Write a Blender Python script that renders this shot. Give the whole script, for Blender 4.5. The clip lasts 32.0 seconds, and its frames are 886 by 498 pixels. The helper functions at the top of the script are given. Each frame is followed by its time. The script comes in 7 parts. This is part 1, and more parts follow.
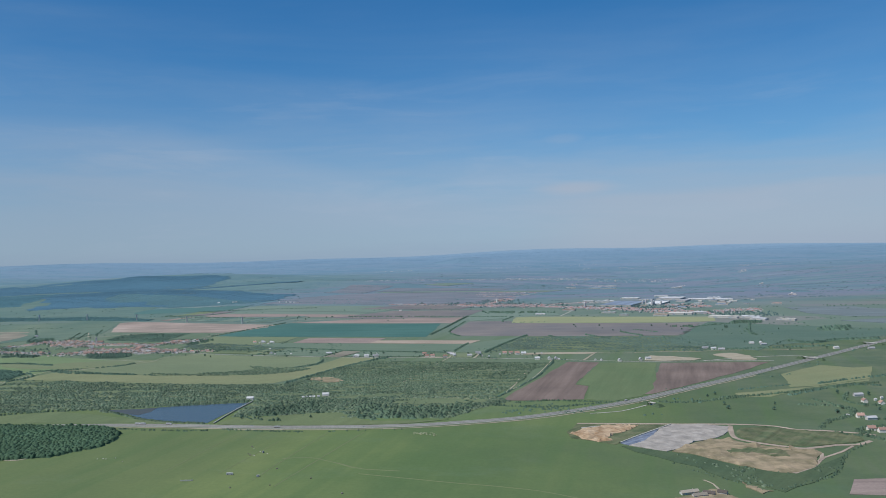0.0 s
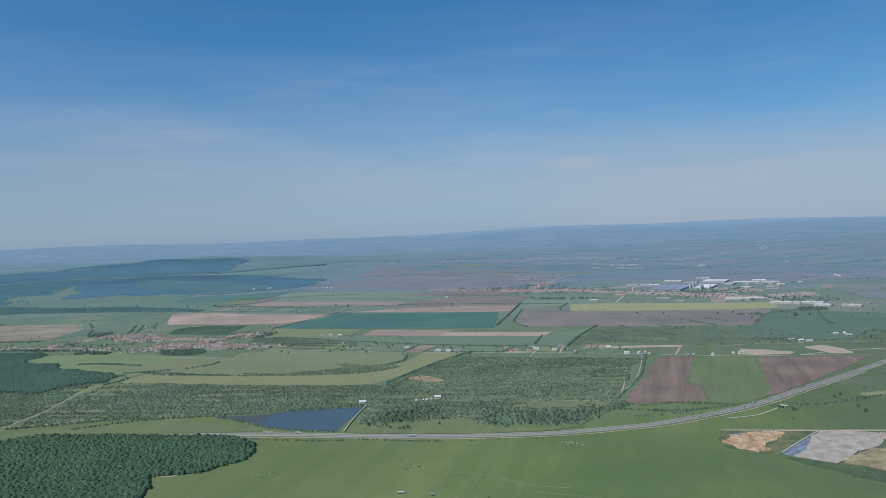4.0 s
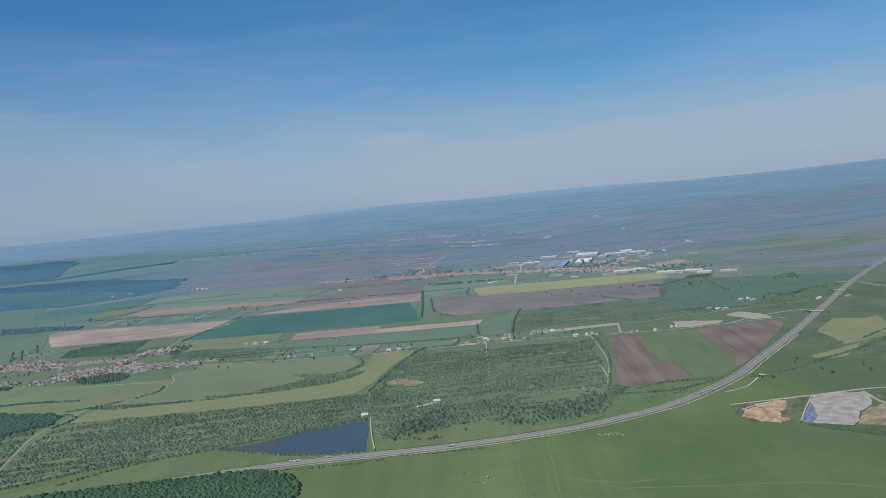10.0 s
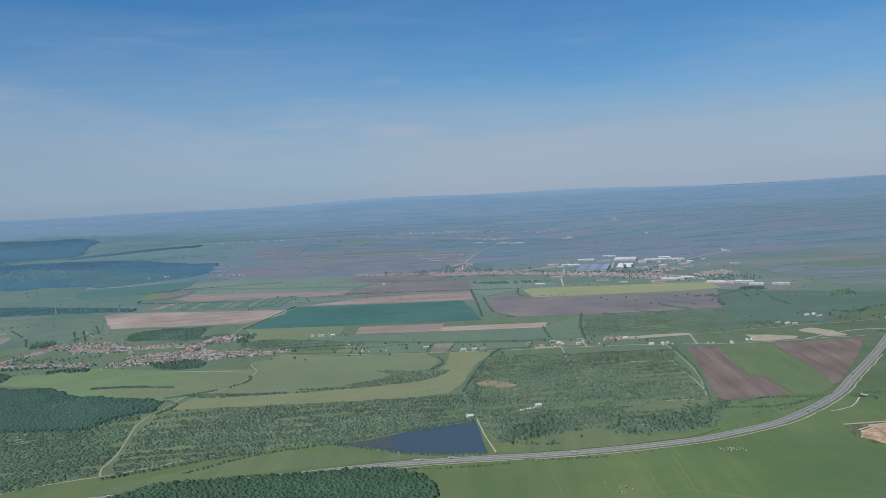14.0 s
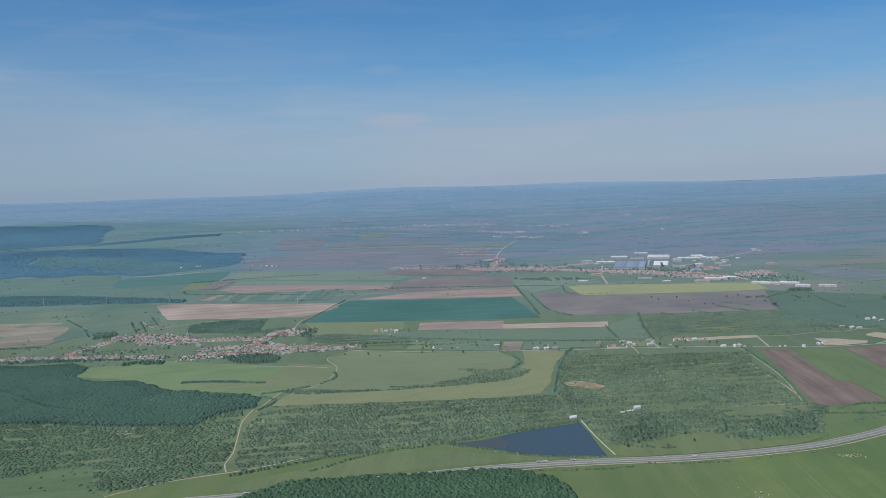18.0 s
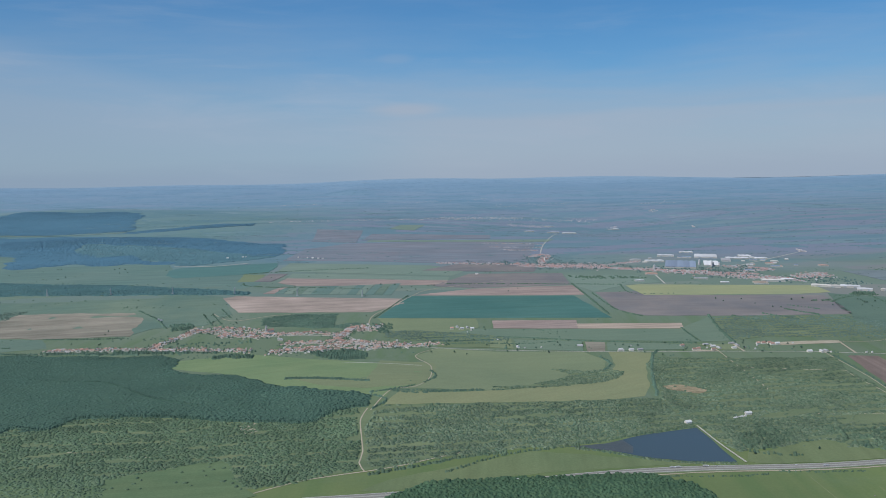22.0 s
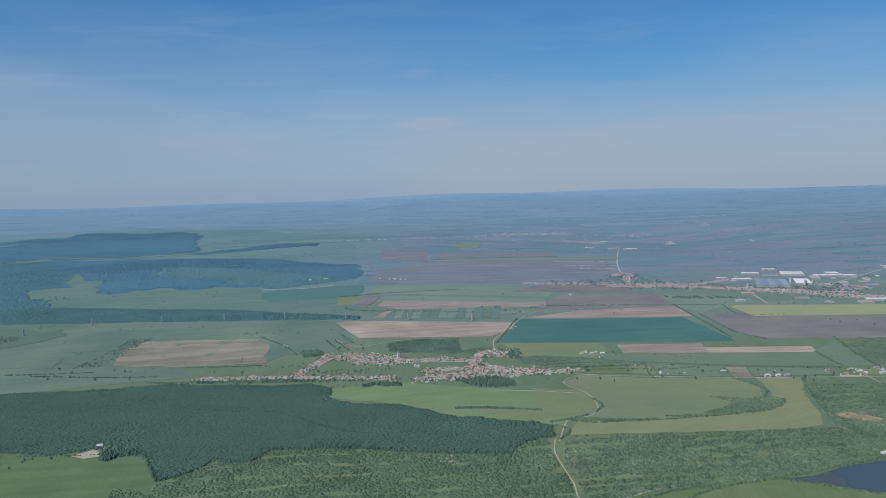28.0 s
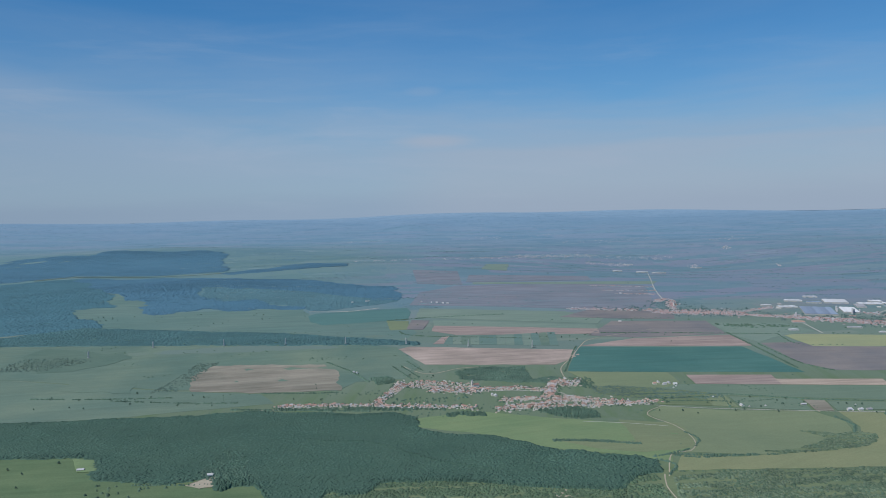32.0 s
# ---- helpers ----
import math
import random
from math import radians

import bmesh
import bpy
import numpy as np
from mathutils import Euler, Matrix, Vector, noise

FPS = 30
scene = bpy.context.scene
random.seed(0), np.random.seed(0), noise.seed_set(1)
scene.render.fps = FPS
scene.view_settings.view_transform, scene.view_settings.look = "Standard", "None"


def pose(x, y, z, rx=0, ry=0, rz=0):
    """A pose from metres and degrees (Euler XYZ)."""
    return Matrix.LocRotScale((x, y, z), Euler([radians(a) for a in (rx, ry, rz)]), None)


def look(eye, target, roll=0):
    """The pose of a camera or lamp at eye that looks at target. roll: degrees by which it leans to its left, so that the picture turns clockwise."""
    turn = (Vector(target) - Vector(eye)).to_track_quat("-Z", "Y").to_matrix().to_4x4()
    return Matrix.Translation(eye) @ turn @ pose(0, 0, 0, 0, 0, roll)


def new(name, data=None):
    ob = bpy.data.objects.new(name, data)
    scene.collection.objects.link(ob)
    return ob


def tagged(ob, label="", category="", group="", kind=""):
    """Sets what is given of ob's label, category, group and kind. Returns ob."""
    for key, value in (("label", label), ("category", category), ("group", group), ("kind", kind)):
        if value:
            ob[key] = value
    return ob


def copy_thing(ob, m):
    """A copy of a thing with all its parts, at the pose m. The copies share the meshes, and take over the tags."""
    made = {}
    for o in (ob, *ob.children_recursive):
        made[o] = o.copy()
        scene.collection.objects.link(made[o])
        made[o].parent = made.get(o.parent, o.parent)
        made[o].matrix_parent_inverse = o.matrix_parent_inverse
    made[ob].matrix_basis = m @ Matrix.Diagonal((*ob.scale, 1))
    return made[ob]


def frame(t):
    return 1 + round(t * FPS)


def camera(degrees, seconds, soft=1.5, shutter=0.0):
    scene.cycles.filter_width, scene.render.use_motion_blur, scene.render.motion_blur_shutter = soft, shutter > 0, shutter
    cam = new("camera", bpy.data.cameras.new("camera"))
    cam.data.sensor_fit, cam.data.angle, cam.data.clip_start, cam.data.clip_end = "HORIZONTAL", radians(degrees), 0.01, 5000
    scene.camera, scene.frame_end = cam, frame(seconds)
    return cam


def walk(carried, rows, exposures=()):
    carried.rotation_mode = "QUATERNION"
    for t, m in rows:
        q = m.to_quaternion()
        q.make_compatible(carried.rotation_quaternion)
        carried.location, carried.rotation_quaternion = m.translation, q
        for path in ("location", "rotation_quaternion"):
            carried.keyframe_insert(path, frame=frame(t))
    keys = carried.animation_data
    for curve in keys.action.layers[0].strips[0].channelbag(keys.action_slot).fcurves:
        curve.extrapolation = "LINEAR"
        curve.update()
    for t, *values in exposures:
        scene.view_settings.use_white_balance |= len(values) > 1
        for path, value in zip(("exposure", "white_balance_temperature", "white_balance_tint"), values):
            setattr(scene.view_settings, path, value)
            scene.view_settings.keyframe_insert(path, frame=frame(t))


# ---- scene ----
from mathutils import geometry

cam = camera(60.82, 32.0, soft=0.5)
PATH = [
    (0.0, pose(187.31, 5.46, 60.67, 90.301, 1.803, 10.200)),
    (0.5, pose(181.32, 5.00, 62.27, 89.801, 2.003, 10.376)),
    (1.0, pose(175.35, 4.57, 63.84, 89.344, 1.932, 10.540)),
    (1.5, pose(169.40, 4.16, 65.39, 88.872, 1.995, 10.678)),
    (2.0, pose(163.47, 3.77, 66.91, 88.614, 2.010, 10.681)),
    (2.5, pose(157.56, 3.40, 68.42, 88.412, 2.164, 10.715)),
    (3.0, pose(151.67, 3.05, 69.89, 88.362, 2.417, 10.600)),
    (3.5, pose(145.79, 2.73, 71.35, 88.365, 2.307, 10.256)),
    (4.0, pose(139.92, 2.43, 72.78, 88.508, 2.442, 10.263)),
    (4.5, pose(134.06, 2.15, 74.19, 88.561, 2.445, 10.306)),
    (6.5, pose(110.73, 1.24, 79.57, 87.627, 4.347, 7.390)),
    (7.0, pose(104.91, 1.06, 80.85, 86.880, 4.793, 4.165)),
    (7.5, pose(99.10, 0.89, 82.11, 86.437, 5.180, 1.115)),
    (8.0, pose(93.29, 0.75, 83.34, 86.273, 6.005, -1.952)),
    (8.5, pose(87.48, 0.62, 84.54, 86.380, 6.438, -3.078)),
    (9.0, pose(81.68, 0.50, 85.73, 86.212, 6.271, -3.289)),
    (9.5, pose(75.87, 0.40, 86.88, 86.042, 5.827, -3.465)),
    (10.0, pose(70.06, 0.32, 88.02, 85.975, 5.584, -3.250)),
    (10.5, pose(64.25, 0.24, 89.13, 86.098, 5.284, -3.455)),
    (11.0, pose(58.44, 0.18, 90.22, 86.328, 5.262, -3.638)),
    (11.5, pose(52.63, 0.13, 91.28, 86.471, 5.043, -3.741)),
    (12.0, pose(46.81, 0.09, 92.33, 86.582, 4.573, -3.771)),
    (12.5, pose(40.98, 0.06, 93.35, 86.564, 4.165, -3.844)),
    (13.0, pose(35.15, 0.04, 94.35, 86.408, 3.707, -3.706)),
    (13.5, pose(29.31, 0.02, 95.34, 86.129, 3.279, -3.427)),
    (14.0, pose(23.47, 0.01, 96.30, 85.483, 2.903, -3.011)),
    (14.5, pose(17.62, 0.00, 97.25, 85.069, 2.689, -2.891)),
    (16.5, pose(-5.89, -0.00, 100.89, 84.889, 2.138, -3.123)),
    (17.0, pose(-11.79, -0.00, 101.77, 84.800, 2.233, -3.054)),
    (17.5, pose(-17.71, -0.01, 102.64, 84.689, 2.124, -3.273)),
    (18.0, pose(-23.64, -0.02, 103.49, 84.733, 1.861, -3.265)),
    (18.5, pose(-29.57, -0.04, 104.35, 84.773, 1.620, -3.284)),
    (19.0, pose(-35.53, -0.06, 105.19, 84.923, 1.380, -3.319)),
    (19.5, pose(-41.49, -0.09, 106.03, 85.161, 1.208, -3.174)),
    (20.0, pose(-47.47, -0.14, 106.87, 84.976, 0.929, -2.829)),
    (20.5, pose(-53.46, -0.19, 107.71, 84.701, 0.761, -2.616)),
    (21.0, pose(-59.46, -0.27, 108.55, 84.374, 0.859, -2.543)),
    (21.5, pose(-65.48, -0.35, 109.40, 84.139, 0.929, -2.550)),
    (22.0, pose(-71.51, -0.46, 110.25, 84.044, 0.892, -2.552)),
    (22.5, pose(-77.56, -0.58, 111.10, 83.975, 0.843, -2.661)),
    (23.0, pose(-83.62, -0.72, 111.96, 84.081, 0.802, -2.670)),
    (23.5, pose(-89.70, -0.89, 112.84, 84.385, 1.035, -2.505)),
    (24.0, pose(-95.79, -1.08, 113.73, 84.588, 1.276, -2.432)),
    (24.5, pose(-101.89, -1.30, 114.63, 84.644, 1.433, -2.465)),
    (25.0, pose(-108.01, -1.55, 115.56, 84.633, 1.584, -1.982)),
    (25.5, pose(-114.14, -1.82, 116.50, 84.660, 1.760, -1.477)),
    (26.0, pose(-120.29, -2.13, 117.46, 84.662, 1.951, -0.837)),
    (26.5, pose(-126.45, -2.48, 118.45, 84.589, 2.125, -0.262)),
    (28.5, pose(-151.23, -4.24, 122.72, 85.779, 1.683, -0.973)),
    (29.0, pose(-157.45, -4.79, 123.88, 86.539, 1.781, -1.046)),
    (29.5, pose(-163.69, -5.38, 125.08, 86.485, 1.786, -0.868)),
    (30.0, pose(-169.94, -6.03, 126.32, 86.084, 1.561, -0.715)),
    (30.5, pose(-176.21, -6.73, 127.62, 86.286, 1.625, -0.502)),
    (31.0, pose(-182.48, -7.48, 128.96, 86.614, 1.738, -0.408)),
    (31.5, pose(-188.76, -8.29, 130.36, 86.630, 1.511, -0.464)),
    (32.0, pose(-195.06, -9.16, 131.81, 86.411, 1.138, -0.464)),
]
walk(cam, PATH, [(0.0, 0.05, 6500, 10), (4.0, 0.04, 6500, 10), (9.0, 0.0, 6500, 10), (22.0, 0.0, 6500, 10), (32.0, -0.05, 6360, 10)])

# ---- light ----
SUN_UP, SUN_TURN = radians(58), radians(238)
world = bpy.data.worlds.new("sky")
scene.world = world
world.use_nodes = True
wn, wl = world.node_tree.nodes, world.node_tree.links
wn.clear()
w_out = wn.new("ShaderNodeOutputWorld")
w_bg = wn.new("ShaderNodeBackground")
w_sky = wn.new("ShaderNodeTexSky")
w_sky.sky_type = "NISHITA"
w_sky.sun_disc = False
w_sky.sun_elevation, w_sky.sun_rotation = SUN_UP, SUN_TURN
w_sky.altitude, w_sky.air_density, w_sky.dust_density, w_sky.ozone_density = 600, 1.0, 0.4, 4.0
w_bg.inputs["Strength"].default_value = 0.104


def w_node(kind, **values):
    nd = wn.new(kind)
    for key, v in values.items():
        nd.inputs[key.replace("_", " ")].default_value = v
    return nd


w_tc = wn.new("ShaderNodeTexCoord")
w_sep = wn.new("ShaderNodeSeparateXYZ")
wl.new(w_tc.outputs["Generated"], w_sep.inputs[0])
# the deep blue of the clear upper air
w_blue = wn.new("ShaderNodeMix")
w_blue.data_type, w_blue.blend_type = "RGBA", "MULTIPLY"
w_blue.inputs["Factor"].default_value = 1
w_blue.inputs["B"].default_value = (0.25, 0.69, 0.95, 1)
wl.new(w_sky.outputs["Color"], w_blue.inputs["A"])
# pale milky air low over the land, its upper edge torn by thin cirrus
w_map = wn.new("ShaderNodeMapping")
w_map.inputs["Scale"].default_value = (1.3, 1.3, 9.0)
w_map.inputs["Rotation"].default_value = (0.0, 0.55, 0.0)
wl.new(w_tc.outputs["Generated"], w_map.inputs["Vector"])
w_noise = w_node("ShaderNodeTexNoise", Scale=1.4, Detail=8.0, Roughness=0.55, Distortion=0.3)
wl.new(w_map.outputs["Vector"], w_noise.inputs["Vector"])
w_torn = w_node("ShaderNodeMapRange", From_Min=0.3, From_Max=0.7, To_Min=-0.05, To_Max=0.05)
wl.new(w_noise.outputs["Fac"], w_torn.inputs["Value"])
w_add = wn.new("ShaderNodeMath")
w_add.operation = "SUBTRACT"
wl.new(w_sep.outputs["Z"], w_add.inputs[0])
wl.new(w_torn.outputs["Result"], w_add.inputs[1])
# the pale air stands higher to the west
w_west = wn.new("ShaderNodeMath")
w_west.operation = "MULTIPLY_ADD"
w_west.inputs[1].default_value = -0.002
wl.new(w_sep.outputs["X"], w_west.inputs[0])
wl.new(w_add.outputs[0], w_west.inputs[2])
w_low = w_node("ShaderNodeMapRange", From_Min=0.0, From_Max=0.36, To_Min=0.5, To_Max=0.0)
w_low.interpolation_type = "SMOOTHSTEP"
wl.new(w_west.outputs[0], w_low.inputs["Value"])
w_mix = wn.new("ShaderNodeMix")
w_mix.data_type = "RGBA"
w_mix.inputs["B"].default_value = (3.15, 4.0, 5.2, 1)
w_bank = w_node("ShaderNodeMapRange", From_Min=0.03, From_Max=0.2, To_Min=0.34, To_Max=0.0)
w_bank.interpolation_type = "SMOOTHSTEP"
wl.new(w_west.outputs[0], w_bank.inputs["Value"])
w_sum = wn.new("ShaderNodeMath")
wl.new(w_low.outputs["Result"], w_sum.inputs[0])
wl.new(w_bank.outputs["Result"], w_sum.inputs[1])
wl.new(w_sum.outputs[0], w_mix.inputs["Factor"])
wl.new(w_blue.outputs["Result"], w_mix.inputs["A"])
# a few wisps of cirrus above the pale air
w_map2 = wn.new("ShaderNodeMapping")
w_map2.inputs["Scale"].default_value = (2.2, 2.2, 15.0)
w_map2.inputs["Rotation"].default_value = (0.06, 0.16, 0.2)
wl.new(w_tc.outputs["Generated"], w_map2.inputs["Vector"])
w_wisp = w_node("ShaderNodeTexNoise", Scale=1.7, Detail=9.0, Roughness=0.62, Distortion=0.6)
wl.new(w_map2.outputs["Vector"], w_wisp.inputs["Vector"])
w_wisp_on = w_node("ShaderNodeMapRange", From_Min=0.52, From_Max=0.78, To_Min=0.0, To_Max=0.36)
wl.new(w_wisp.outputs["Fac"], w_wisp_on.inputs["Value"])
w_reach = w_node("ShaderNodeMapRange", From_Min=0.27, From_Max=0.12, To_Min=0.04, To_Max=1.0)
wl.new(w_west.outputs[0], w_reach.inputs["Value"])
w_wm = wn.new("ShaderNodeMath")
w_wm.operation = "MULTIPLY"
wl.new(w_wisp_on.outputs["Result"], w_wm.inputs[0])
wl.new(w_reach.outputs["Result"], w_wm.inputs[1])
w_mix2 = wn.new("ShaderNodeMix")
w_mix2.data_type = "RGBA"
w_mix2.inputs["B"].default_value = (3.7, 4.5, 5.7, 1)
# one long cirrus streak that sinks from the west towards the north
w_slant = wn.new("ShaderNodeMath")
w_slant.operation = "MULTIPLY_ADD"
w_slant.inputs[1].default_value = 0.275
w_turn = wn.new("ShaderNodeMath")
w_turn.operation = "MAXIMUM"
w_turn.inputs[1].default_value = -0.5
wl.new(w_sep.outputs["X"], w_turn.inputs[0])
wl.new(w_turn.outputs[0], w_slant.inputs[0])
wl.new(w_sep.outputs["Z"], w_slant.inputs[2])
w_fray = wn.new("ShaderNodeMath")
w_fray.operation = "MULTIPLY_ADD"
w_fray.inputs[1].default_value = 0.35
wl.new(w_torn.outputs["Result"], w_fray.inputs[0])
wl.new(w_slant.outputs[0], w_fray.inputs[2])
w_under = w_node("ShaderNodeMapRange", From_Min=-0.05, From_Max=0.012, To_Min=0.0, To_Max=0.18)
w_above = w_node("ShaderNodeMapRange", From_Min=0.035, From_Max=0.012, To_Min=0.0, To_Max=1.0)
w_from = w_node("ShaderNodeMapRange", From_Min=-0.12, From_Max=-0.3, To_Min=0.0, To_Max=1.0)
for w_part in (w_under, w_above):
    wl.new(w_fray.outputs[0], w_part.inputs["Value"])
wl.new(w_sep.outputs["X"], w_from.inputs["Value"])
w_both = wn.new("ShaderNodeMath")
w_both.operation = "MULTIPLY"
wl.new(w_under.outputs["Result"], w_both.inputs[0])
wl.new(w_above.outputs["Result"], w_both.inputs[1])
w_streak = wn.new("ShaderNodeMath")
w_streak.operation = "MULTIPLY_ADD"
wl.new(w_both.outputs[0], w_streak.inputs[0])
wl.new(w_from.outputs["Result"], w_streak.inputs[1])
wl.new(w_wm.outputs[0], w_streak.inputs[2])
wl.new(w_streak.outputs[0], w_mix2.inputs["Factor"])
wl.new(w_mix.outputs["Result"], w_mix2.inputs["A"])
# blue dusk of distance right over the horizon
w_dim = w_node("ShaderNodeMapRange", From_Min=-0.012, From_Max=0.022, To_Min=0.6, To_Max=0.0)
w_dim.interpolation_type = "SMOOTHSTEP"
w_soft = wn.new("ShaderNodeMath")
w_soft.operation = "MULTIPLY_ADD"
w_soft.inputs[1].default_value = 0.25
wl.new(w_torn.outputs["Result"], w_soft.inputs[0])
wl.new(w_sep.outputs["Z"], w_soft.inputs[2])
wl.new(w_soft.outputs[0], w_dim.inputs["Value"])
w_mix3 = wn.new("ShaderNodeMix")
w_mix3.data_type = "RGBA"
w_mix3.inputs["B"].default_value = (2.5, 3.4, 4.65, 1)
wl.new(w_dim.outputs["Result"], w_mix3.inputs["Factor"])
wl.new(w_mix2.outputs["Result"], w_mix3.inputs["A"])
# a low bank of thin pinkish cloud to the north-east, with a flat frayed top
w_rise = wn.new("ShaderNodeMath")
w_rise.operation = "MULTIPLY_ADD"
w_rise.inputs[1].default_value = -0.005
wl.new(w_sep.outputs["X"], w_rise.inputs[0])
wl.new(w_sep.outputs["Z"], w_rise.inputs[2])
w_edge = wn.new("ShaderNodeMath")
w_edge.operation = "MULTIPLY_ADD"
w_edge.inputs[1].default_value = 0.3
wl.new(w_torn.outputs["Result"], w_edge.inputs[0])
wl.new(w_rise.outputs[0], w_edge.inputs[2])
w_top = w_node("ShaderNodeMapRange", From_Min=0.082, From_Max=0.064, To_Min=0.0, To_Max=0.42)
w_top.interpolation_type = "SMOOTHSTEP"
wl.new(w_edge.outputs[0], w_top.inputs["Value"])
w_east = w_node("ShaderNodeMapRange", From_Min=-0.12, From_Max=0.06, To_Min=0.15, To_Max=1.0)
w_east.interpolation_type = "SMOOTHSTEP"
wl.new(w_sep.outputs["X"], w_east.inputs["Value"])
w_cloud = wn.new("ShaderNodeMath")
w_cloud.operation = "MULTIPLY"
wl.new(w_top.outputs["Result"], w_cloud.inputs[0])
wl.new(w_east.outputs["Result"], w_cloud.inputs[1])
# two small flat clouds, one over the bank's end and a wisp above it
for w_x, w_z, w_wide, w_tall, w_much in ((0.0, 0.079, 0.075, 0.013, 0.55), (-0.015, 0.143, 0.03, 0.008, 0.13)):
    w_place = wn.new("ShaderNodeMapping")
    w_place.inputs["Scale"].default_value = (1 / w_wide, 0, 1 / w_tall)
    w_place.inputs["Location"].default_value = (-w_x / w_wide, 0, -w_z / w_tall)
    wl.new(w_tc.outputs["Generated"], w_place.inputs["Vector"])
    w_far = wn.new("ShaderNodeVectorMath")
    w_far.operation = "LENGTH"
    wl.new(w_place.outputs["Vector"], w_far.inputs[0])
    w_frayed = wn.new("ShaderNodeMath")
    w_frayed.operation = "MULTIPLY_ADD"
    w_frayed.inputs[1].default_value = 5.0
    wl.new(w_torn.outputs["Result"], w_frayed.inputs[0])
    wl.new(w_far.outputs["Value"], w_frayed.inputs[2])
    w_puff = w_node("ShaderNodeMapRange", From_Min=1.0, From_Max=0.2, To_Min=0.0, To_Max=w_much)
    w_puff.interpolation_type = "SMOOTHSTEP"
    wl.new(w_frayed.outputs[0], w_puff.inputs["Value"])
    w_more = wn.new("ShaderNodeMath")
    w_more.use_clamp = True
    wl.new(w_cloud.outputs[0], w_more.inputs[0])
    wl.new(w_puff.outputs["Result"], w_more.inputs[1])
    w_cloud = w_more
w_mix4 = wn.new("ShaderNodeMix")
w_mix4.data_type = "RGBA"
w_mix4.inputs["B"].default_value = (3.8, 4.2, 5.0, 1)
wl.new(w_cloud.outputs[0], w_mix4.inputs["Factor"])
wl.new(w_mix3.outputs["Result"], w_mix4.inputs["A"])
# the western sky is dimmed by up to a tenth, painted in for lens falloff
w_west_dim = w_node("ShaderNodeMapRange", From_Min=-0.1, From_Max=-0.6, To_Min=1.0, To_Max=0.9)
wl.new(w_sep.outputs["X"], w_west_dim.inputs["Value"])
w_mix5 = wn.new("ShaderNodeVectorMath")
w_mix5.operation = "SCALE"
wl.new(w_mix4.outputs["Result"], w_mix5.inputs[0])
wl.new(w_west_dim.outputs["Result"], w_mix5.inputs["Scale"])
wl.new(w_mix5.outputs[0], w_bg.inputs["Color"])
wl.new(w_bg.outputs["Background"], w_out.inputs["Surface"])

sun = new("sun", bpy.data.lights.new("sun", "SUN"))
sun.data.energy, sun.data.angle, sun.data.color = 3.9, radians(0.5), (1.0, 0.96, 0.9)
sun.matrix_world = look((0, 0, 900), (math.sin(SUN_TURN) * -1000 * math.cos(SUN_UP), math.cos(SUN_TURN) * -1000 * math.cos(SUN_UP), 900 - 1000 * math.sin(SUN_UP)))


# ---- land form ----
BUMPS = (
    (-110, 365, 7, 85, 50), (-300, 670, 7, 200, 80), (-380, 380, 3, 90, 80), (360, 1750, -32, 350, 420),
    (-560, 1180, 12, 190, 130), (-930, 1980, 24, 380, 230), (-350, 1480, 12, 200, 120), (-300, 3300, 26, 110, 90),
)


def height(x, y):
    """The lie of the land: a plain with low swells, rising far off to hills whose height fits the camera's horizon."""
    z = sum(a * math.exp(-(((x - cx) / sx) ** 2) - ((y - cy) / sy) ** 2) for cx, cy, a, sx, sy in BUMPS)
    s = min(max((math.hypot(x, y) - 2300) / 2350, 0), 1)
    s = s * s * (3 - 2 * s)
    w = math.sin(x * 0.0021 + 1.3) + math.sin(x * 0.0047 + y * 0.0019) * 0.7 + math.sin(y * 0.0043 - x * 0.0011 + 2) * 0.8
    return z + s * (52 + 7 * w)


def heights(x, y):
    """The same lie of the land for whole arrays of places."""
    z = np.zeros_like(x)
    for cx, cy, a, sx, sy in BUMPS:
        z += a * np.exp(-(((x - cx) / sx) ** 2) - ((y - cy) / sy) ** 2)
    s = np.clip((np.hypot(x, y) - 2300) / 2350, 0, 1)
    s = s * s * (3 - 2 * s)
    w = np.sin(x * 0.0021 + 1.3) + np.sin(x * 0.0047 + y * 0.0019) * 0.7 + np.sin(y * 0.0043 - x * 0.0011 + 2) * 0.8
    return z + s * (52 + 7 * w)


# ---- materials ----
def nodes(name, rough=0.9):
    m = bpy.data.materials.new(name)
    m.use_nodes = True
    n, l = m.node_tree.nodes, m.node_tree.links
    b = n["Principled BSDF"]
    b.inputs["Roughness"].default_value = rough
    b.inputs["Specular IOR Level"].default_value = 0.15
    return m, n, l, b


def ramp_node(n, stops):
    r = n.new("ShaderNodeValToRGB")
    e = r.color_ramp.elements
    while len(e) < len(stops):
        e.new(0.5)
    for k, (p, c) in zip(e, stops):
        k.position, k.color = p, (*c, 1)
    return r


def coords(n, l, scale=(1, 1, 1), turn=0.0):
    g = n.new("ShaderNodeTexCoord")
    spin = n.new("ShaderNodeMapping")
    spin.inputs["Rotation"].default_value = (0, 0, radians(turn))
    l.new(g.outputs["Object"], spin.inputs["Vector"])
    mp = n.new("ShaderNodeMapping")
    mp.inputs["Scale"].default_value = scale
    l.new(spin.outputs["Vector"], mp.inputs["Vector"])
    return mp.outputs["Vector"]


def noise_node(n, l, vec, scale, detail=5, rough=0.6):
    t = n.new("ShaderNodeTexNoise")
    t.inputs["Scale"].default_value, t.inputs["Detail"].default_value, t.inputs["Roughness"].default_value = scale, detail, rough
    l.new(vec, t.inputs["Vector"])
    return t.outputs["Fac"]


